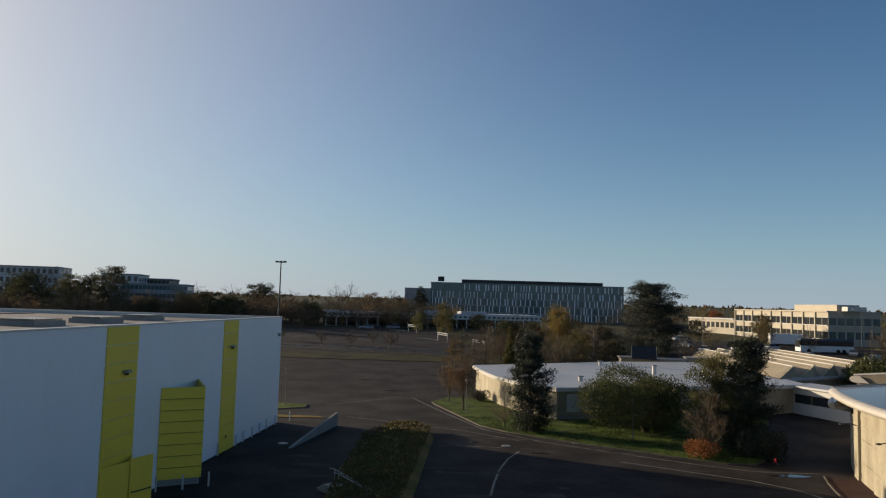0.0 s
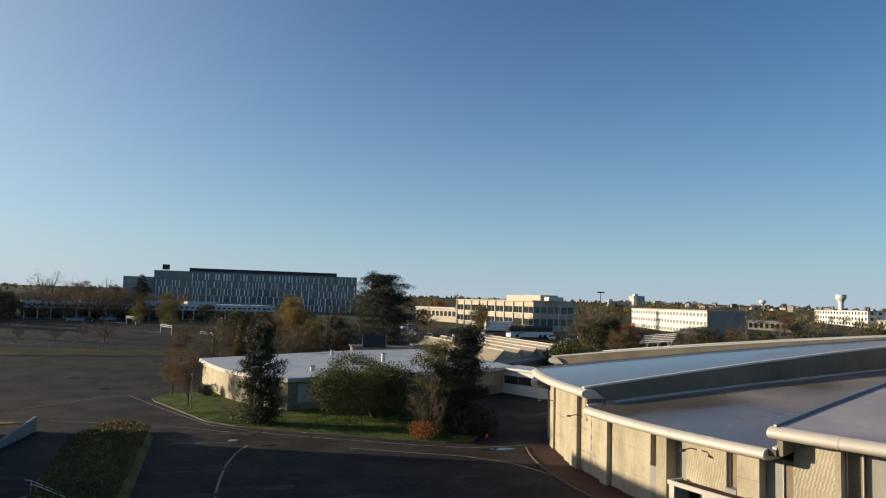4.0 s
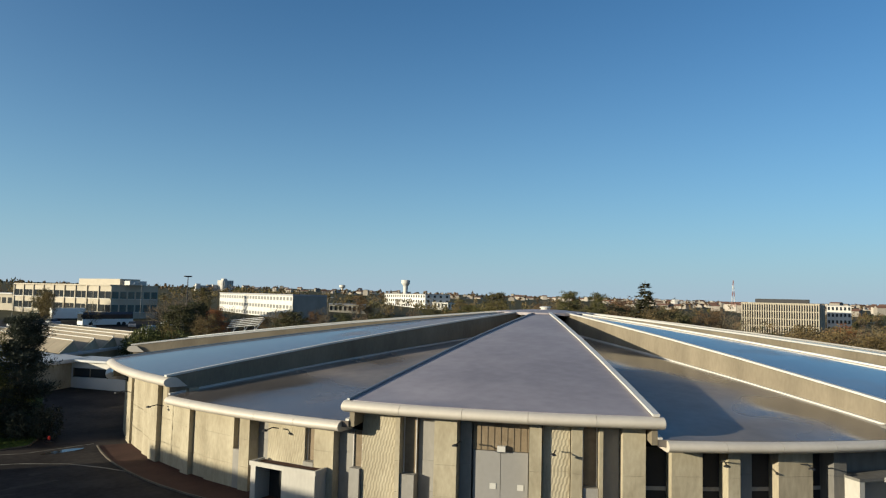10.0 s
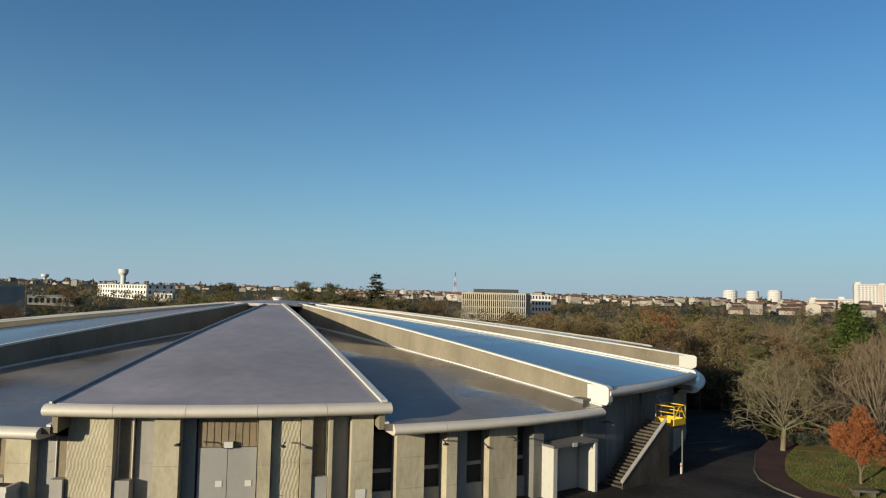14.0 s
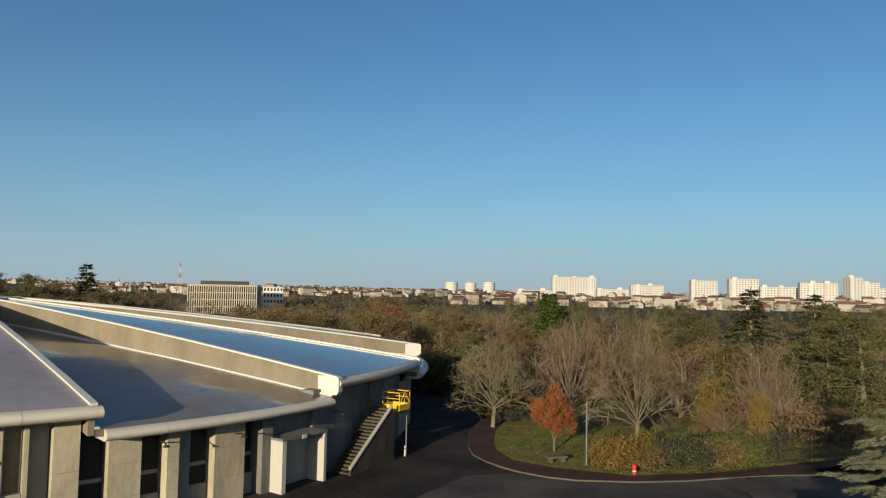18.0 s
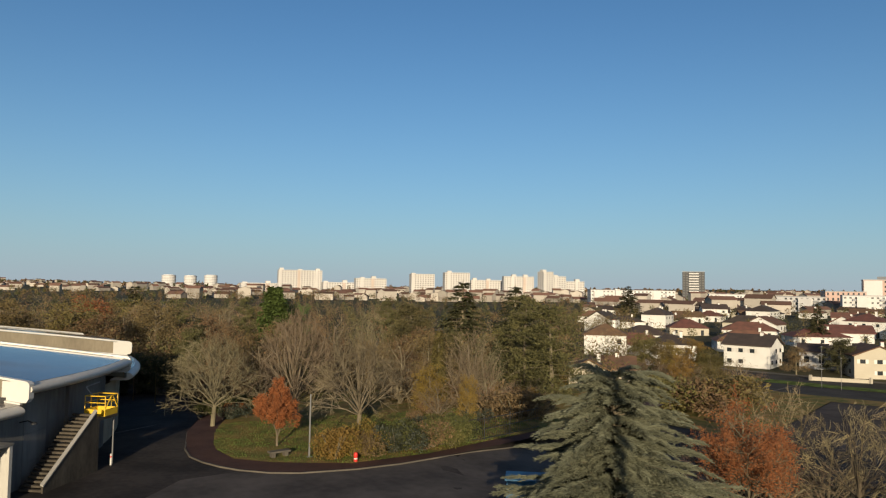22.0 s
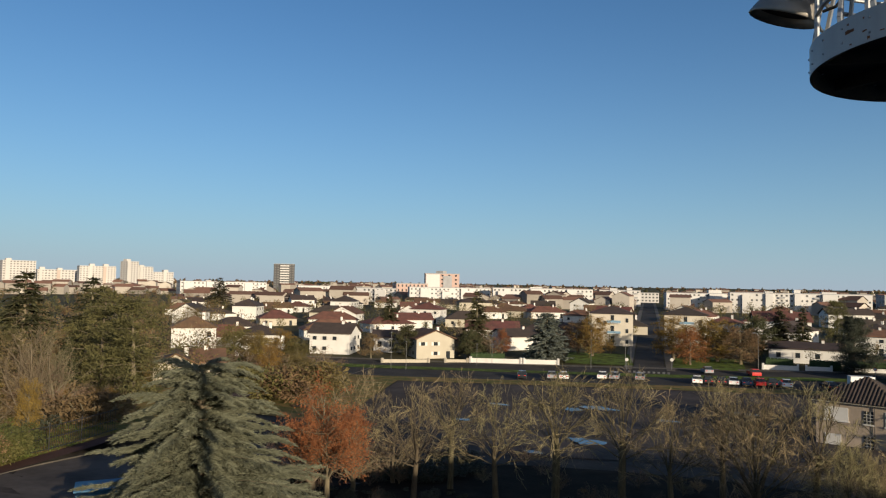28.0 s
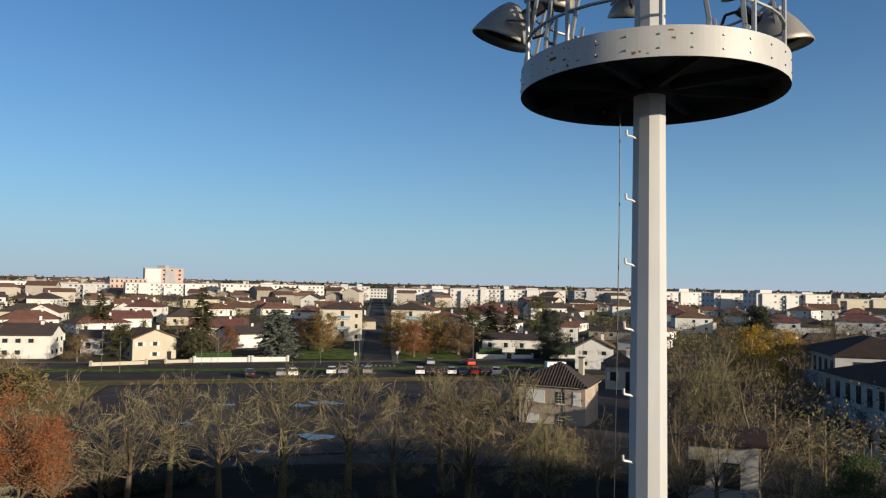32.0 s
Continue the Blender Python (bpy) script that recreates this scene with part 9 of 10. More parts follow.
garden_wall(150.9, 154.9, 160, 160, 1.15, "white_wall", "long white rendered garden wall")
garden_wall(155.1, 157.8, 160, 160.5, 1.15, "white_wall", "long white rendered garden wall")
garden_wall(143.9, 147.6, 158, 159, 0.8, "cream_wall", "cream rendered garden wall")
garden_wall(148.9, 150.7, 159.5, 160, 0.8, "cream_wall", "cream rendered garden wall")
garden_wall(172.6, 174.9, 170, 171, 1.0, "white_wall", "white garden wall with gate piers")
garden_wall(175.4, 177.0, 171, 172, 1.0, "white_wall", "white garden wall with gate piers")
garden_wall(178.0, 180.6, 173, 175, 1.0, "white_wall", "white garden wall with gate piers")
pa_, pb_ = on(138.5, 118), on(143.0, 150)
ribbon("trim", [(pa_.x, pa_.y), (pb_.x, pb_.y)], 0.35, "kerb", 0.20, "pale edging of a footpath across the field", "path edging")


def hedge(az0, az1, d, h, w=1.2):
    a, b = on(az0, d), on(az1, d)
    v = b - a
    random.seed(int(az0 * 10))
    t = thing("hedge", Matrix.Translation(a) @ Matrix.Rotation(math.atan2(v.y, v.x), 4, "Z"), "clipped dark green garden hedge", "hedge", "hedges")
    L = math.hypot(v.x, v.y)
    bm = B()
    box(bm, 0, L, 0, w, -0.5, h * 0.93)
    part("core", bm, "hedge", t)
    s = Soup()
    for k in range(int(L * 60)):
        x, z = random.uniform(0, L), random.uniform(0.05, h)
        y = random.choice((-0.04, w * random.random()))
        if y > 0:
            z = h * random.uniform(0.92, 1.02)
        d = rnd_dir() * 0.14
        s.leaf(Vector((x, y, z)), d, d.orthogonal() * 0.9)
    c = new("foliage", s.mesh("foliage", "hedge"))
    c.parent = t


hedge(150.9, 153.6, 162, 2.0)
hedge(172.8, 174.6, 172, 2.2)
hedge(175.6, 177.6, 173, 2.2)
hedge(177.8, 182.2, 176, 2.0)


M["villa_wall"] = material("villa_render", (0.4983, 0.453, 0.3775), 0.88, (0.4228, 0.3851, 0.3171), 0.3, 4, 0.5)
M["pale_blue"] = material("pale_blue_paint", (0.1661, 0.2718, 0.3624), 0.5, (0.1359, 0.2265, 0.3095), 1, 8, 0.5)


def villa(az0, az1, d, label):
    m, L = facade_frame((az0, d), (az1, d))
    t = thing("villa", m, label, "villa", "villas")
    D, H = 10.5, 8.8
    part("wall", boxed(0, L, 0, D, -2, H), "villa_wall", t)
    part("roof", hip(L, D, H + 0.003, 2.1, 0.7), "tile_dark", t)
    for f in (0, 1, 2):
        for k in (0.12, 0.46, 0.82):
            w = shared_box("window", 0.9 if 0.3 < k < 0.7 else 0.75, 0.05, 1.9 if 0.3 < k < 0.7 else 1.1, "glass_dark", t, L * k, -0.053, 2.9 * f + 0.7)
            shared_box("frame", 1.0 if 0.3 < k < 0.7 else 0.85, 0.04, 0.1, "white_steel", w, -0.05, -0.045, 1.9 if 0.3 < k < 0.7 else 1.1)
    for f in (1, 2):
        bal = part("balcony", boxed(L * 0.36, L * 0.70, -0.9, -0.003, 2.9 * f + 0.4, 2.9 * f + 0.55), "white_wall", t)
        part("railing", boxed(L * 0.36, L * 0.70, -0.92, -0.88, 2.9 * f + 0.552, 2.9 * f + 1.2), "pale_blue", bal, "blue balcony railing")
    windows(t, D, H, 3, 3, "left", 0, 0.3, 0.4)
    windows(t, D, H, 3, 3, "right", L, 0.3, 0.4)


villa(160.35, 163.45, 203, "square cream three storey villa with hipped dark roof")
villa(165.75, 168.8, 206, "square cream three storey villa with hipped dark roof")

# named houses near the street
def hs(az0, az1, d, D, h, rise, **k):
    m, L = facade_frame((az0, d), (az1, d + k.pop("skew", 0)))
    return house_at(m, L, D, h, rise, **k)


hs(138.2, 141.3, 174, 9, 4.8, 2.2, skew=-3, wall="white_wall", tile="tile_dark", floors=2, bays=4, label="white two storey house with shallow brown roof", seed=2)
hs(146.6, 149.6, 165, 10, 4.4, 2.0, skew=3, along=False, wall="cream_wall", tile="tile", floors=2, bays=3, label="cream gabled house with garage below and tiled roof", seed=3)
hs(153.6, 156.4, 184, 9, 3.4, 1.8, wall="white_wall", tile="tile_dark", floors=1, bays=3, label="white house with sloping roof behind a hedge", seed=4, skew=5)
hs(132.6, 136.3, 168, 10, 4.8, 2.0, roof="hip", wall="white_wall", tile="tile_dark", label="white house with dark hipped roof", seed=5)
hs(128.0, 131.2, 168, 10, 6.4, 2.6, roof="hip", wall="white_wall", tile="tile", label="white house with tall red tiled roof", seed=6)
hs(127.4, 131.8, 118, 9, 3.4, 1.7, wall="cream_wall", tile="tile", floors=1, bays=3, label="cream house with brown tiled roof behind trees", seed=7)
hs(126.8, 130.0, 112, 9, 3.2, 1.8, wall="cream_wall", tile="tile", floors=1, bays=2, along=False, label="cream house with brown tiled roof behind trees", seed=8)
hs(143.2, 146.0, 176, 8, 3.6, 1.5, wall="grey_wall", tile="tile_dark", floors=1, bays=3, label="small grey house with dark roof behind shrubs", seed=9)
hs(173.0, 178.0, 184, 9, 3.2, 1.3, wall="white_wall", tile="tile_dark", floors=1, bays=4, label="low white bungalow behind hedge and wall", seed=10)
hs(180.3, 183.2, 158, 8, 4.6, 2.2, wall="white_wall", tile="tile", floors=2, bays=2, along=False, label="white gabled house with red tiled roof", seed=11)
hs(182.6, 184.9, 128, 9, 4.2, 2.0, wall="cream_wall", tile="tile_dark", floors=1, bays=2, roof="hip", label="cream house with dark hipped roof", seed=12)
hs(178.4, 180.5, 210, 8, 4.6, 1.6, wall="white_wall", tile="tile", floors=2, bays=2, label="white house with red roof", seed=13)


def old_house():
    """Old rendered house with pyramid roof of Roman tiles."""
    m, L = facade_frame((176.0, 90), (181.1, 88))
    t = thing("old_house", m, "old grey rendered house with ribbed clay tile roof", "house")
    D = 8.0
    z0 = -1.2
    H = 12 + 90 * math.tan(radians(-7.35)) - m.translation.z
    part("wall", boxed(0, L, 0, D, z0, H), "render_old", t)
    part("eaves", boxed(-0.35, L + 0.35, -0.35, D + 0.35, H + 0.002, H + 0.14), "cream_wall", t)
    part("roof", hip(L, D, H + 0.142, 2.5, 0.45), "tile_dark", t)
    # rounded tile rows on the front slope
    n = 24
    for i in range(n):
        x = -0.4 + (L + 0.8) * (i + 0.5) / n
        k = min(1.0, (x + 0.45) / (D / 2 + 0.45), (L + 0.45 - x) / (D / 2 + 0.45))
        part("ridge_tile", tube(B(), (x, -0.45, H + 0.17), (x, -0.45 + (D / 2 + 0.45) * k, H + 0.17 + 2.5 * k), 0.10, 0.10, 6), "tile_dark", t)
    c = part("chimney", boxed(L * 0.78, L * 0.78 + 0.6, D * 0.55, D * 0.55 + 0.8, H, H + 3.2), "cream_wall", t)
    part("chimney_cap", boxed(L * 0.78 - 0.1, L * 0.78 + 0.7, D * 0.55 - 0.1, D * 0.55 + 0.9, H + 3.202, H + 3.35), "tile", c)
    for x, z, w, h, mat in ((0.8, H - 1.9, 2.4, 1.4, "white_wall"), (L * 0.57, H - 1.95, 0.95, 1.35, "glass_dark"), (L * 0.57, H - 4.6, 0.95, 1.35, "glass_dark"), (L * 0.82, H - 2.0, 0.9, 1.5, "white_wall"), (0.9, H - 4.7, 1.6, 1.3, "white_wall")):
        win = part("window", boxed(x, x + w, -0.06, -0.003, z, z + h), mat, t)
        part("sill", boxed(x - 0.1, x + w + 0.1, -0.14, -0.004, z - 0.14, z - 0.003), "white_wall", win)
        if mat == "glass_dark":
            for q in (1, 2):
                part("glazing_bar", boxed(x + w * q / 3 - 0.02, x + w * q / 3 + 0.02, -0.075, -0.061, z, z + h), "white_steel", win)
            for q in (1, 2, 3):
                part("glazing_bar", boxed(x, x + w, -0.078, -0.062, z + h * q / 4 - 0.02, z + h * q / 4 + 0.02), "white_steel", win)
    part("downpipe", tube(B(), (L * 0.70, -0.1, z0), (L * 0.70, -0.1, H), 0.05, 0.05, 6), "dark_steel", t)


M["render_old"] = material("old_grey_render", (0.37, 0.30, 0.235), 0.9, (0.27, 0.22, 0.17), 0.4, 5, 0.5, 0.2)
old_house()


def terrace(a, b, depth, h, floors, bays, rise, label):
    t = block("apartment_house", a, b, depth, h, floors, bays, "shade_render", label, "apartment house", "residences", roof=rise, fill=0.4, tall=0.45, side_bays=2, below=5, balcony=3, roof_mat="tile_brown")
    return t


def residence(a, b, eave, floors, bays, label):
    z = min(on(*a).z, on(*b).z)
    return terrace(a, b, 13, eave - z, floors, bays, 2.4, label)


residence((197.7, 92), (202.3, 78), 3.6, 2, 7, "white two storey residence with dark hipped roof and balconies")
residence((196.4, 124), (198.4, 108), 4.2, 2, 6, "white two storey residence with dark hipped roof behind another")
zs = 3.0 - on(191, 47).z
hs(188.7, 193.5, 47, 5, zs, 0.3, wall="shade_render", tile="tile_brown", floors=1, bays=4, label="low white outbuilding with dark windows among bare trees", seed=15, shutters=False, chimney=False)
pl = on(192.5, 34.5)
lamp_post(pl.x, pl.y, 12 - 34.5 * math.tan(radians(13.9)) - pl.z - 0.2, 0, pl.z)

# lamp columns and posts along the street
for az, d, h, arm in ((144.6, 150, 7.4, 0), (145.8, 148, 5.6, 0), (151.4, 157, 4.5, 0), (152.6, 158, 7.0, 0), (160.3, 157, 8.0, 0), (163.3, 168, 6.5, 0), (172.3, 158, 8.4, 0.6), (180.9, 150, 7.5, 0), (162.9, 162, 5.6, 0)):
    p = on(az, d)
    lamp_post(p.x, p.y, h, arm, p.z)


def build_signs():
    for az, d, paint in ((179.6, 163, "red_paint"), (166.3, 160, "white_steel"), (163.0, 157, "white_steel")):
        p = on(az, d)
        s = thing("road_sign", Matrix.Translation(p) @ Matrix.Rotation(radians(-az), 4, "Z"), "round traffic sign on a grey post", "traffic sign", "traffic signs")
        part("post", tube(B(), (0, 0, 0), (0, 0, 2.6), 0.04, 0.04, 6), "steel", s)
        part("disc", tube(B(), (0, -0.05, 2.3), (0, -0.08, 2.3), 0.36, 0.36, 18), paint, s)
        part("centre", tube(B(), (0, -0.081, 2.3), (0, -0.09, 2.3), 0.24, 0.24, 18), "white_steel", s)


build_signs()

# white apartment quarter
M["dark_clad"] = material("dark_cladding", (0.0453, 0.0453, 0.0491), 0.6, (0.0302, 0.0302, 0.034), 0.1, 1, 0.5)
ROWS = (((145.95, 470), (152.4, 478), 11, 4, 20, "tower_white"), ((152.6, 455), (160.4, 462), 11.6, 4, 24, "tower_white"), ((160.9, 520), (164.0, 520), 11, 4, 8, "tower_white"),
        ((165.9, 470), (170.2, 476), 10.5, 4, 14, "tower_white"), ((170.4, 450), (179.5, 462), 11.6, 4, 28, "tower_white"), ((180.2, 500), (184.5, 516), 11, 4, 12, "grey_wall"),
        ((185.6, 470), (190.2, 494), 12, 4, 14, "tower_white"), ((190.5, 436), (193.2, 450), 12, 4, 8, "tower_white"), ((193.4, 416), (198.2, 440), 12.5, 4, 14, "tower_white"), ((198.6, 450), (205, 486), 10, 3, 14, "cream_wall"),
        ((128.5, 620), (134.8, 640), 12, 4, 22, "tower_white"), ((137.2, 560), (141.5, 565), 10, 3, 14, "tower_white"), ((140.2, 520), (145.0, 500), 9.5, 3, 14, "tower_white"))
for a, b, h, fl, bays, wall in ROWS:
    gone = tuple((f, q) for f in range(fl) for q in range(bays) if random.random() < 0.22)
    ab = block("apartment_block", a, b, 13, h, fl, bays, wall, "long white apartment block with rows of small windows", "apartment block", "apartment quarter", fill=0.42, tall=0.36, side_bays=3, below=6, balcony=4, glass="glass_far", skip=gone)
    _, BL = facade_frame(a, b)
    x = random.uniform(2, 8)
    while x < BL - 9:
        w = random.uniform(3, 8)
        up = random.uniform(-2.5, 2.2)
        part("stair_bay", boxed(x, x + w, -random.uniform(1.2, 2.6), -0.07, -4, h + up if up < 0 else h - 0.01), wall, ab)
        if up > 0:
            part("roof_house", boxed(x, x + w, 0.5, 6, h + 0.46, h + 0.46 + up), wall, ab)
        x += w + random.uniform(6, 16)
pk = block("apartment_tower", (147.2, 520), (149.9, 522), 16, 20.5, 7, 5, "pink_wall", "salmon and grey apartment tower with white bays", "apartment tower", fill=0.3, tall=0.4, below=6)
_, PL = facade_frame((147.2, 520), (149.9, 522))
part("bay", boxed(0.4, PL * 0.42, -0.5, -0.065, 0, 20.2), "tower_white", pk, "pale flush bay")
part("bay", boxed(PL * 0.52, PL * 0.78, -0.6, -0.065, 0, 19.2), "grey_wall", pk)
block("apartment_block", (144.9, 500), (147.4, 505), 14, 13, 4, 8, "pink_wall", "salmon apartment block beside the tower", "apartment block", "apartment quarter", fill=0.35, below=6)
dt = block("dark_tower", (135.3, 900), (136.9, 900), 22, 33, 11, 7, "dark_clad", "dark clad apartment tower with pale striped balconies", "apartment tower", fill=0.6, tall=0.5, below=8)
_, DL = facade_frame((135.3, 900), (136.9, 900))
for f in range(11):
    shared_box("balcony_band", DL * 0.44, 0.8, 1.3, "tower_white", dt, DL * 0.30, -0.87, 3.0 * f + 0.2)
lift = thing("roof_plant", Matrix.Translation(on(148.6, 528, 20.9)), "grey lift housing on the salmon tower", "lift housing")
part("box", boxed(-3, 3, 0, 5, 0, 1.8), "grey_wall", lift)

# Far town and woods
for az0, az1, top, d, floors, bays in ((103.93, 107.29, 1.26, 1250, 11, 16), (101.15, 103.87, 0.20, 1150, 4, 16), (107.4, 109.8, 0.35, 1150, 5, 12), (109.95, 112.35, 0.71, 1150, 6, 12), (114.36, 116.18, 1.13, 1200, 9, 9),
                                       (117.01, 119.0, 1.29, 1200, 10, 10), (119.1, 121.6, 0.72, 1230, 6, 12), (121.7, 124.08, 1.05, 1180, 9, 12), (124.84, 125.59, 1.46, 1150, 12, 4), (125.6, 126.58, 1.10, 1160, 9, 5), (126.6, 128.0, 0.72, 1170, 6, 8),
                                       (44.3, 45.0, 0.28, 1750, 5, 5), (46.6, 47.4, 0.22, 1800, 4, 5), (38.3 - 4.2, 40.3 - 4.3, 0.42, 1300, 7, 8), (36.0, 36.8, 0.85, 1300, 9, 5), (71.0, 72.4, 0.15, 1100, 4, 6)):
    p = on(az0, d)
    h = 12 + d * math.tan(radians(top)) - p.z
    tw = block("apartment_tower", (az0, d), (az1, d + 10), 18, h, floors, bays, "tower_cream", "far white apartment slab catching the sun", "apartment tower", "towers on the skyline", fill=0.5, tall=0.4, side_bays=3, below=10, roof_mat="tower_cream")
    _, TL = facade_frame((az0, d), (az1, d + 10))
    for q in range(max(1, int(TL / 22))):
        x = TL * (q + 0.3 + 0.3 * math.sin(az0 * 9 + q)) / max(1, int(TL / 22))
        part("roof_house", boxed(x, min(x + 7, TL - 0.2), 4, 12, h + 0.46, h + 2.0 + 2.0 * abs(math.sin(az0 * 5 + q * 2))), "tower_cream", tw)
        part("stair_bay", boxed(x - 1.5, min(x + 3.0, TL - 0.1), -1.4, -0.07, -6, h - 0.05), "tower_peach" if q % 2 else "tower_cream", tw)
for az0, az1, top in ((95.43, 96.43, 0.72), (97.0, 97.9, 0.70), (98.44, 99.4, 0.76)):
    d = 1500
    p = on((az0 + az1) / 2, d)
    h = 12 + d * math.tan(radians(top)) - p.z
    r = d * math.tan(radians((az1 - az0) / 2))
    t = thing("round_tower", Matrix.Translation(p), "far round white apartment tower", "apartment tower", "round towers")
    part("wall", lathe(B(), [(r, -8), (r, h - 1), (r * 0.8, h - 0.9), (r * 0.8, h)], 20), "tower_white", t)
    for f in range(8):
        part("balcony_band", lathe(B(), [(r + 0.5, h * (f + 0.2) / 8), (r + 0.5, h * (f + 0.45) / 8), (r + 0.02, h * (f + 0.46) / 8)], 20), "grey_wall", t)

block("apartment_block", (163.75, 640), (165.35, 640), 10, 8.2, 3, 6, "tower_white", "white apartment house closing the far end of the side street", "apartment block", "far blocks", below=3)
# streets of houses
random.seed(77)
placed = 0
tries = 0
spots = []
while placed < 100 and tries < 3000:
    tries += 1
    az, d = random.uniform(127, 203), random.uniform(182, 430)
    if 162.8 < az < 166.6 or (159 < az < 170.5 and d < 235):
        continue
    p = on(az, d)
    if any((p - q).length < 17 for q in spots) or d < 200 and 137 < az < 180:
        continue
    spots.append(p)
    placed += 1
    L, D = random.uniform(11, 17), random.uniform(9, 11)
    two = random.random() < 0.3
    m = Matrix.Translation(p) @ Matrix.Rotation(radians(-az + random.choice((0, 20, -15, 8, 75))), 4, "Z")
    wall = random.choice(("white_wall", "white_wall", "cream_wall", "white_wall", "white_wall"))
    tile = random.choice(("tile", "tile_dark", "tile"))
    house_at(m, L, D, 5.2 if two else 2.8, random.uniform(2.0, 2.9), random.choice(("gable", "hip", "hip")), random.random() < 0.7, wall, tile, 2 if two else 1, 3,
             ("white" if wall == "white_wall" else "cream") + (" two storey" if two else " single storey") + " house with " + ("red brown" if tile == "tile" else "dark") + " tiled roof", False, tries)


def far_town():
    """Roofs and walls of the distant town, past counting."""
    rr = random.Random(5)
    walls_v, walls_f, roofs_v, roofs_f = [], [], [], []
    for i in range(1600):
        az = rr.uniform(66, 204) if i < 1350 else rr.uniform(34, 90)
        d = 430 + 1700 * rr.random() ** 1.5
        if 96 < az < 128:
            d = 640 + 1500 * rr.random() ** 1.3
        if az < 96:
            d = 850 + 1900 * rr.random() ** 1.1
        if i >= 1350:
            d = 1200 + 2200 * rr.random()
        if 163.4 < az < 165.9:
            continue
        p = on(az, d)
        L, D, h, rise = rr.uniform(8, 16), rr.uniform(7, 11), rr.choice((3, 3.4, 5.5, 6.0, 8.5)) + (4 if i >= 1350 and i % 4 == 0 else 0), rr.uniform(1.4, 2.6)
        t = radians(-az + rr.choice((0, 30, -25, 80)) + rr.uniform(-8, 8))
        c, s = math.cos(t), math.sin(t)
        def w(x, y, z):
            return (p.x + c * x - s * y, p.y + s * x + c * y, p.z + z)
        o = len(walls_v)
        walls_v += [w(x, y, z) for z in (-6, h) for x, y in ((-L / 2, -D / 2), (L / 2, -D / 2), (L / 2, D / 2), (-L / 2, D / 2))] + [w(-L / 2, 0, h + rise), w(L / 2, 0, h + rise)]
        walls_f += [(o, o + 1, o + 5, o + 4), (o + 1, o + 2, o + 6, o + 9, o + 5), (o + 2, o + 3, o + 7, o + 6), (o + 3, o, o + 4, o + 8, o + 7)]
        o = len(roofs_v)
        e = 0.5
        roofs_v += [w(-L / 2 - e, -D / 2 - e, h), w(L / 2 + e, -D / 2 - e, h), w(L / 2 + e, 0, h + rise + 0.15), w(-L / 2 - e, 0, h + rise + 0.15), w(L / 2 + e, D / 2 + e, h), w(-L / 2 - e, D / 2 + e, h)]
        roofs_f += [(o, o + 1, o + 2, o + 3), (o + 3, o + 2, o + 4, o + 5)]
    for name, v, f, mat, label in (("far_houses", walls_v, walls_f, "town_wall", "pale walls of countless distant town houses"), ("far_roofs", roofs_v, roofs_f, "tile_far", "brown tiled roofs of the distant town")):
        me = bpy.data.meshes.new(name)
        me.from_pydata(v, [], f)
        me.materials.append(M[mat])
        tagged(new(name, me), label, "town", "", "stuff")


def island_variation(mat, amount=0.5):
    """Varies the colour from clump to clump of a joined mesh."""
    n, l = mat.node_tree.nodes, mat.node_tree.links
    b = n["Principled BSDF"]
    src = b.inputs["Base Color"].links[0].from_socket
    geo = n.new("ShaderNodeNewGeometry")
    hs = n.new("ShaderNodeHueSaturation")
    mv = n.new("ShaderNodeMapRange")
    mv.inputs["To Min"].default_value, mv.inputs["To Max"].default_value = 1 - amount, 1 + amount
    l.new(geo.outputs["Random Per Island"], mv.inputs["Value"])
    l.new(mv.outputs["Result"], hs.inputs["Value"])
    l.new(src, hs.inputs["Color"])
    l.new(hs.outputs["Color"], b.inputs["Base Color"])


M["town_wall"] = material("town_render", (0.345, 0.31, 0.27), 0.85, (0.255, 0.228, 0.195), 0.05, 0.6, 0.6)
island_variation(M["town_wall"], 0.35)
M["tile_far"] = material("far_roof_tile", (0.151, 0.0755, 0.0529), 0.9, (0.0906, 0.0529, 0.0378), 0.05, 0.6, 0.6)
island_variation(M["tile_far"])
far_town()


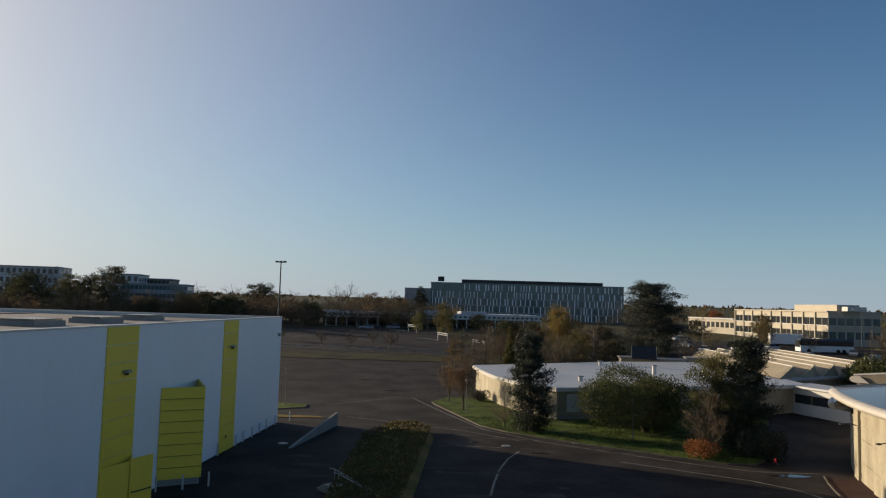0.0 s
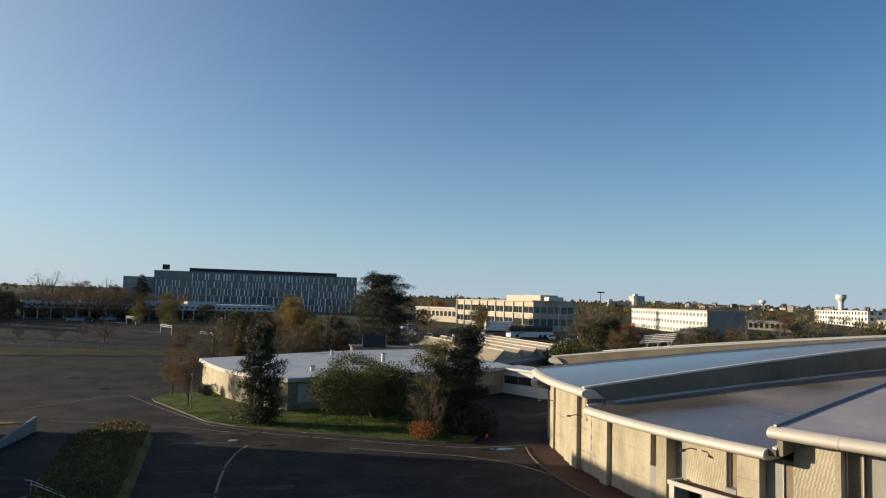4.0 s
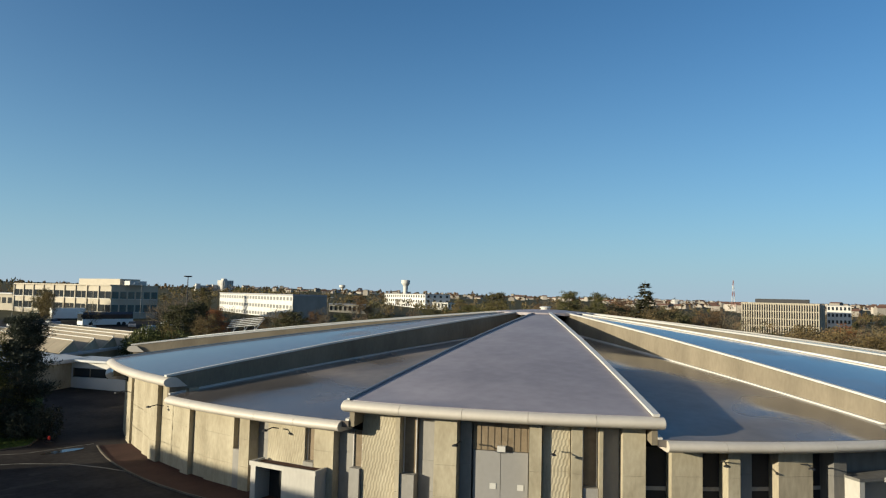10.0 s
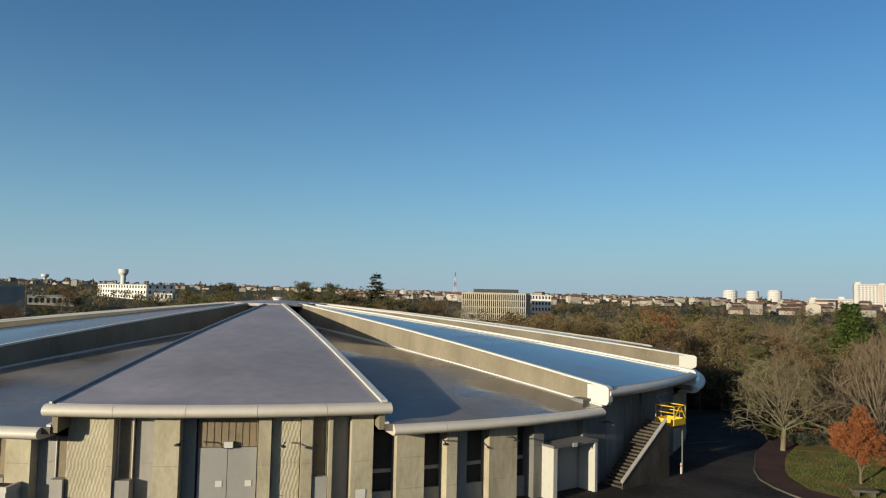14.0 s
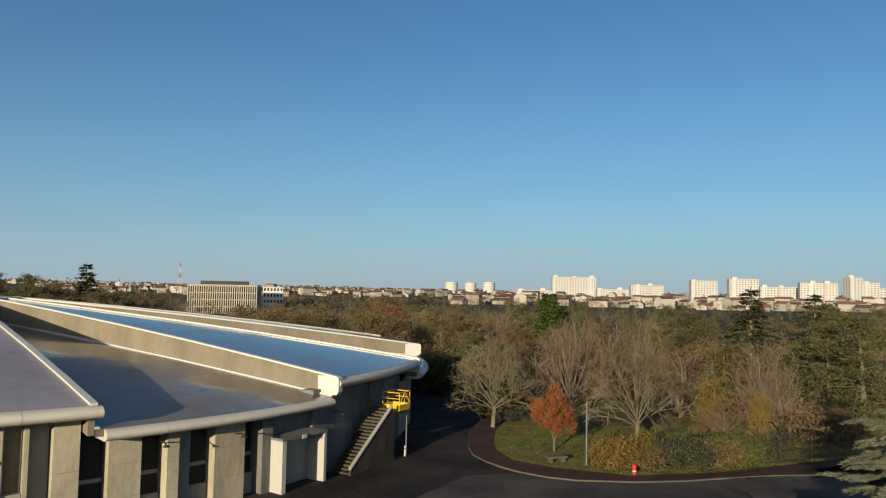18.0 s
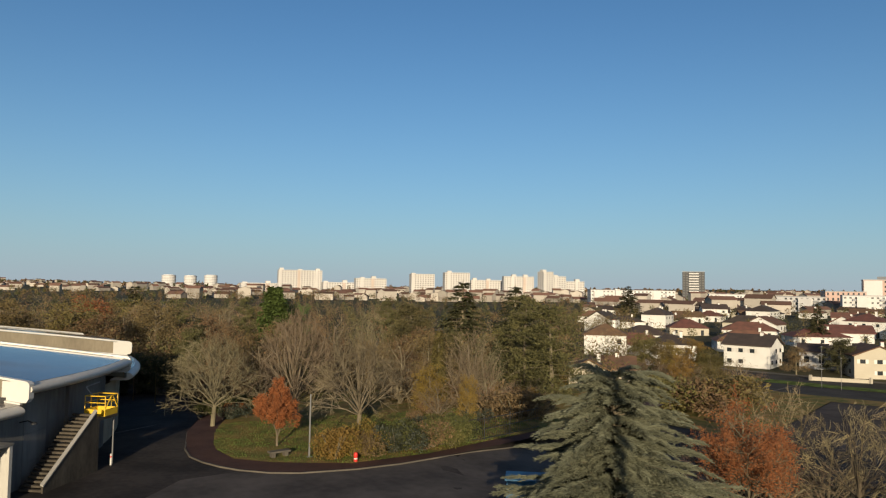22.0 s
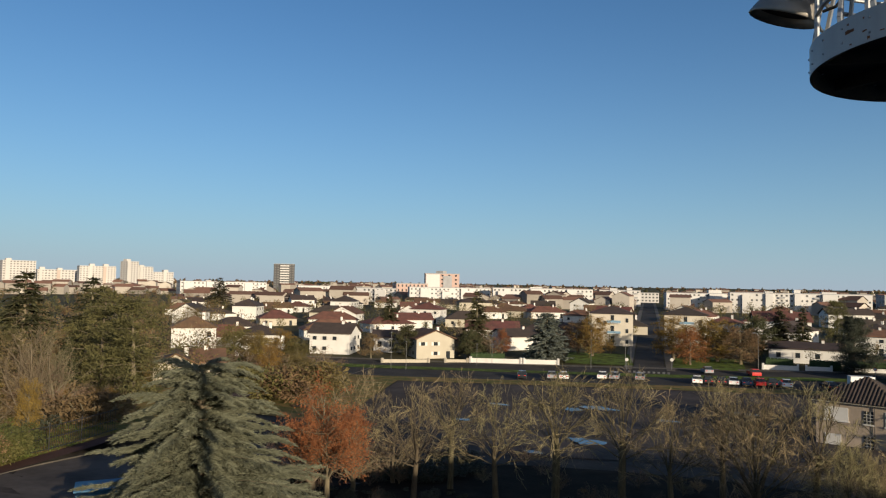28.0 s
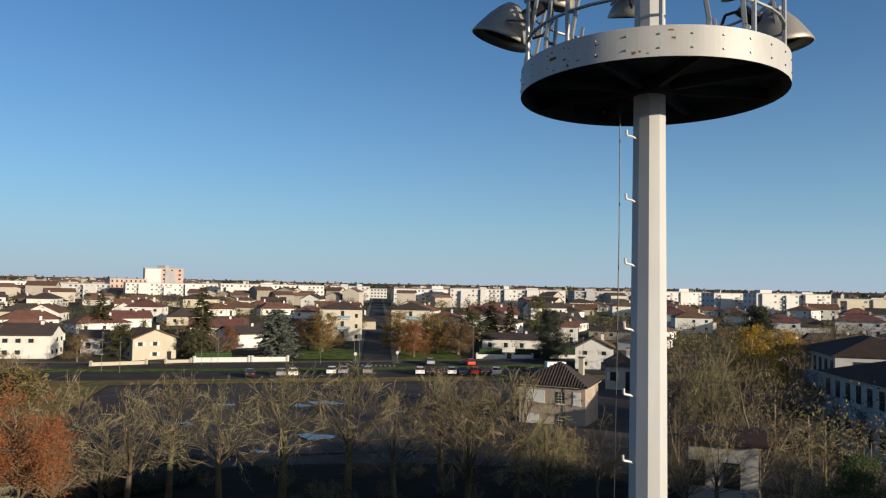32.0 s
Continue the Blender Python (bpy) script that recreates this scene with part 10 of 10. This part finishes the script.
def far_wood(name, mat, count, region, height, seed, leaf=0.9, per=46, label="far wood"):
    """A belt of small trees as one mesh: stems and ragged crowns of sprays."""
    rr = random.Random(seed)
    random.seed(seed)
    s = Soup()
    for i in range(count):
        az, d = region(rr)
        if 163.6 < az < 165.6 and d < 760:
            continue
        p = on(az, d)
        h = height(rr, d) * rr.uniform(0.75, 1.1) * (1.0 + 0.38 * noise.noise(Vector((az * 0.33, d * 0.004, 1.7))))
        w = h * rr.uniform(0.28, 0.45)
        s.tube(p - Vector((0, 0, 0.5)), p + Vector((0, 0, h * 0.6)), h * 0.011, h * 0.004, 3)
        size = leaf * (0.6 + d / 900)
        for k in range(per):
            v = rnd_dir()
            r = 0.25 + 0.68 * rr.random() ** 0.7
            c = p + Vector((v.x * w * r, v.y * w * r, h * 0.58 + v.z * h * 0.42 * r))
            if mat[:4] == "twig":
                a = (v + Vector((0, 0, 0.45)) + rnd_dir() * 0.6).normalized() * size * rr.uniform(0.7, 1.7)
                s.leaf(c, a, a.cross(rnd_dir()).normalized() * size * rr.uniform(0.12, 0.3))
            else:
                a = (v + rnd_dir() * 0.8).normalized() * size * rr.uniform(0.5, 1.2)
                s.leaf(c, a, a.cross(rnd_dir()).normalized() * size * rr.uniform(0.5, 0.9))
    me = s.mesh(name, mat)
    tagged(new(name, me), label, "wood", "", "stuff")


E_WOOD = lambda r: (r.uniform(80, 131), 85 + 330 * r.random() ** 1.15)
for mat, cnt, sd in (("leaf_brown", 260, 1), ("twig_red", 260, 2), ("leaf_pine", 220, 3), ("leaf_olive", 260, 4), ("twig", 120, 5)):
    far_wood("wood", mat, cnt, E_WOOD, lambda r, d: min(r.uniform(8, 13) if d > 130 else r.uniform(6, 9), max(2.5, 12 - d * r.uniform(0.018, 0.035) - ramp_of(EAST, d))), sd, 0.36, 95, "mixed autumn wood filling the valley")
GARDENS = lambda r: (r.uniform(126, 204), 172 + 400 * r.random() ** 1.2)
for mat, cnt, sd in (("leaf_brown", 200, 11), ("leaf_dark", 230, 12), ("leaf_olive", 170, 13), ("twig_red", 260, 14)):
    far_wood("garden_trees", mat, cnt, GARDENS, lambda r, d: r.uniform(3.5, 7.5), sd, 0.38, 80, "garden trees between distant houses")
TOWN_TREES = lambda r: (r.uniform(84, 204), 300 + 650 * r.random())
for mat, cnt, sd in (("leaf_brown", 260, 15), ("leaf_dark", 260, 16), ("leaf_olive", 180, 17)):
    far_wood("town_trees", mat, cnt, TOWN_TREES, lambda r, d: r.uniform(4, 8.5), sd, 0.55, 36, "trees between the roofs of the town")
NORTH_BELT = lambda r: (r.uniform(-36, 2), r.uniform(226, 330))
for mat, cnt, sd in (("leaf_brown", 170, 21), ("twig_red", 260, 22), ("leaf_dark", 90, 23)):
    far_wood("tree_belt", mat, cnt, NORTH_BELT, lambda r, d: r.uniform(6, 10), sd, 0.40, 130, "belt of bare trees beyond the car parks")
NEAR_BELT = lambda r: (r.uniform(-36, -1), r.uniform(216, 280))
for mat, cnt, sd in (("twig_red", 150, 24), ("leaf_brown", 130, 25), ("leaf_dark", 50, 26)):
    far_wood("tree_belt", mat, cnt, NEAR_BELT, lambda r, d: r.uniform(5.5, 9), sd, 0.40, 120, "belt of bare trees beyond the car parks")
EAST_BELT = lambda r: (r.uniform(15, 90), 285 + 500 * r.random() ** 1.3)
for mat, cnt, sd in (("leaf_brown", 200, 31), ("twig_red", 240, 32), ("leaf_dark", 110, 33), ("leaf_olive", 90, 34)):
    far_wood("tree_belt", mat, cnt, EAST_BELT, lambda r, d: r.uniform(5, 9), sd, 0.7, 50, "tree belts between distant buildings")
NEAR_TOWN = lambda r: (r.uniform(76, 131), 330 + 420 * r.random())
for mat, cnt, sd in (("leaf_brown", 230, 61), ("leaf_dark", 170, 62), ("twig_red", 200, 63)):
    far_wood("town_trees", mat, cnt, NEAR_TOWN, lambda r, d: r.uniform(5.5, 10), sd, 0.45, 60, "brown trees between the roofs of the town")
SKYLINE = lambda r: (r.uniform(-36, 206), 900 + 2600 * r.random())
for mat, cnt, sd in (("leaf_brown", 900, 41), ("leaf_dark", 500, 42)):
    far_wood("skyline_woods", mat, cnt, SKYLINE, lambda r, d: r.uniform(8, 13), sd, 1.4, 18, "low wooded skyline in the distance")
RIGHT = lambda r: (r.uniform(187.5, 206), r.uniform(62, 240))
for mat, cnt, sd in (("leaf_brown", 90, 51), ("twig_red", 130, 52), ("leaf_olive", 60, 53), ("twig", 60, 54)):
    far_wood("thicket", mat, cnt, RIGHT, lambda r, d: r.uniform(4.5, 7.5), sd, 0.30, 130, "brown thicket of bare trees below the residences")
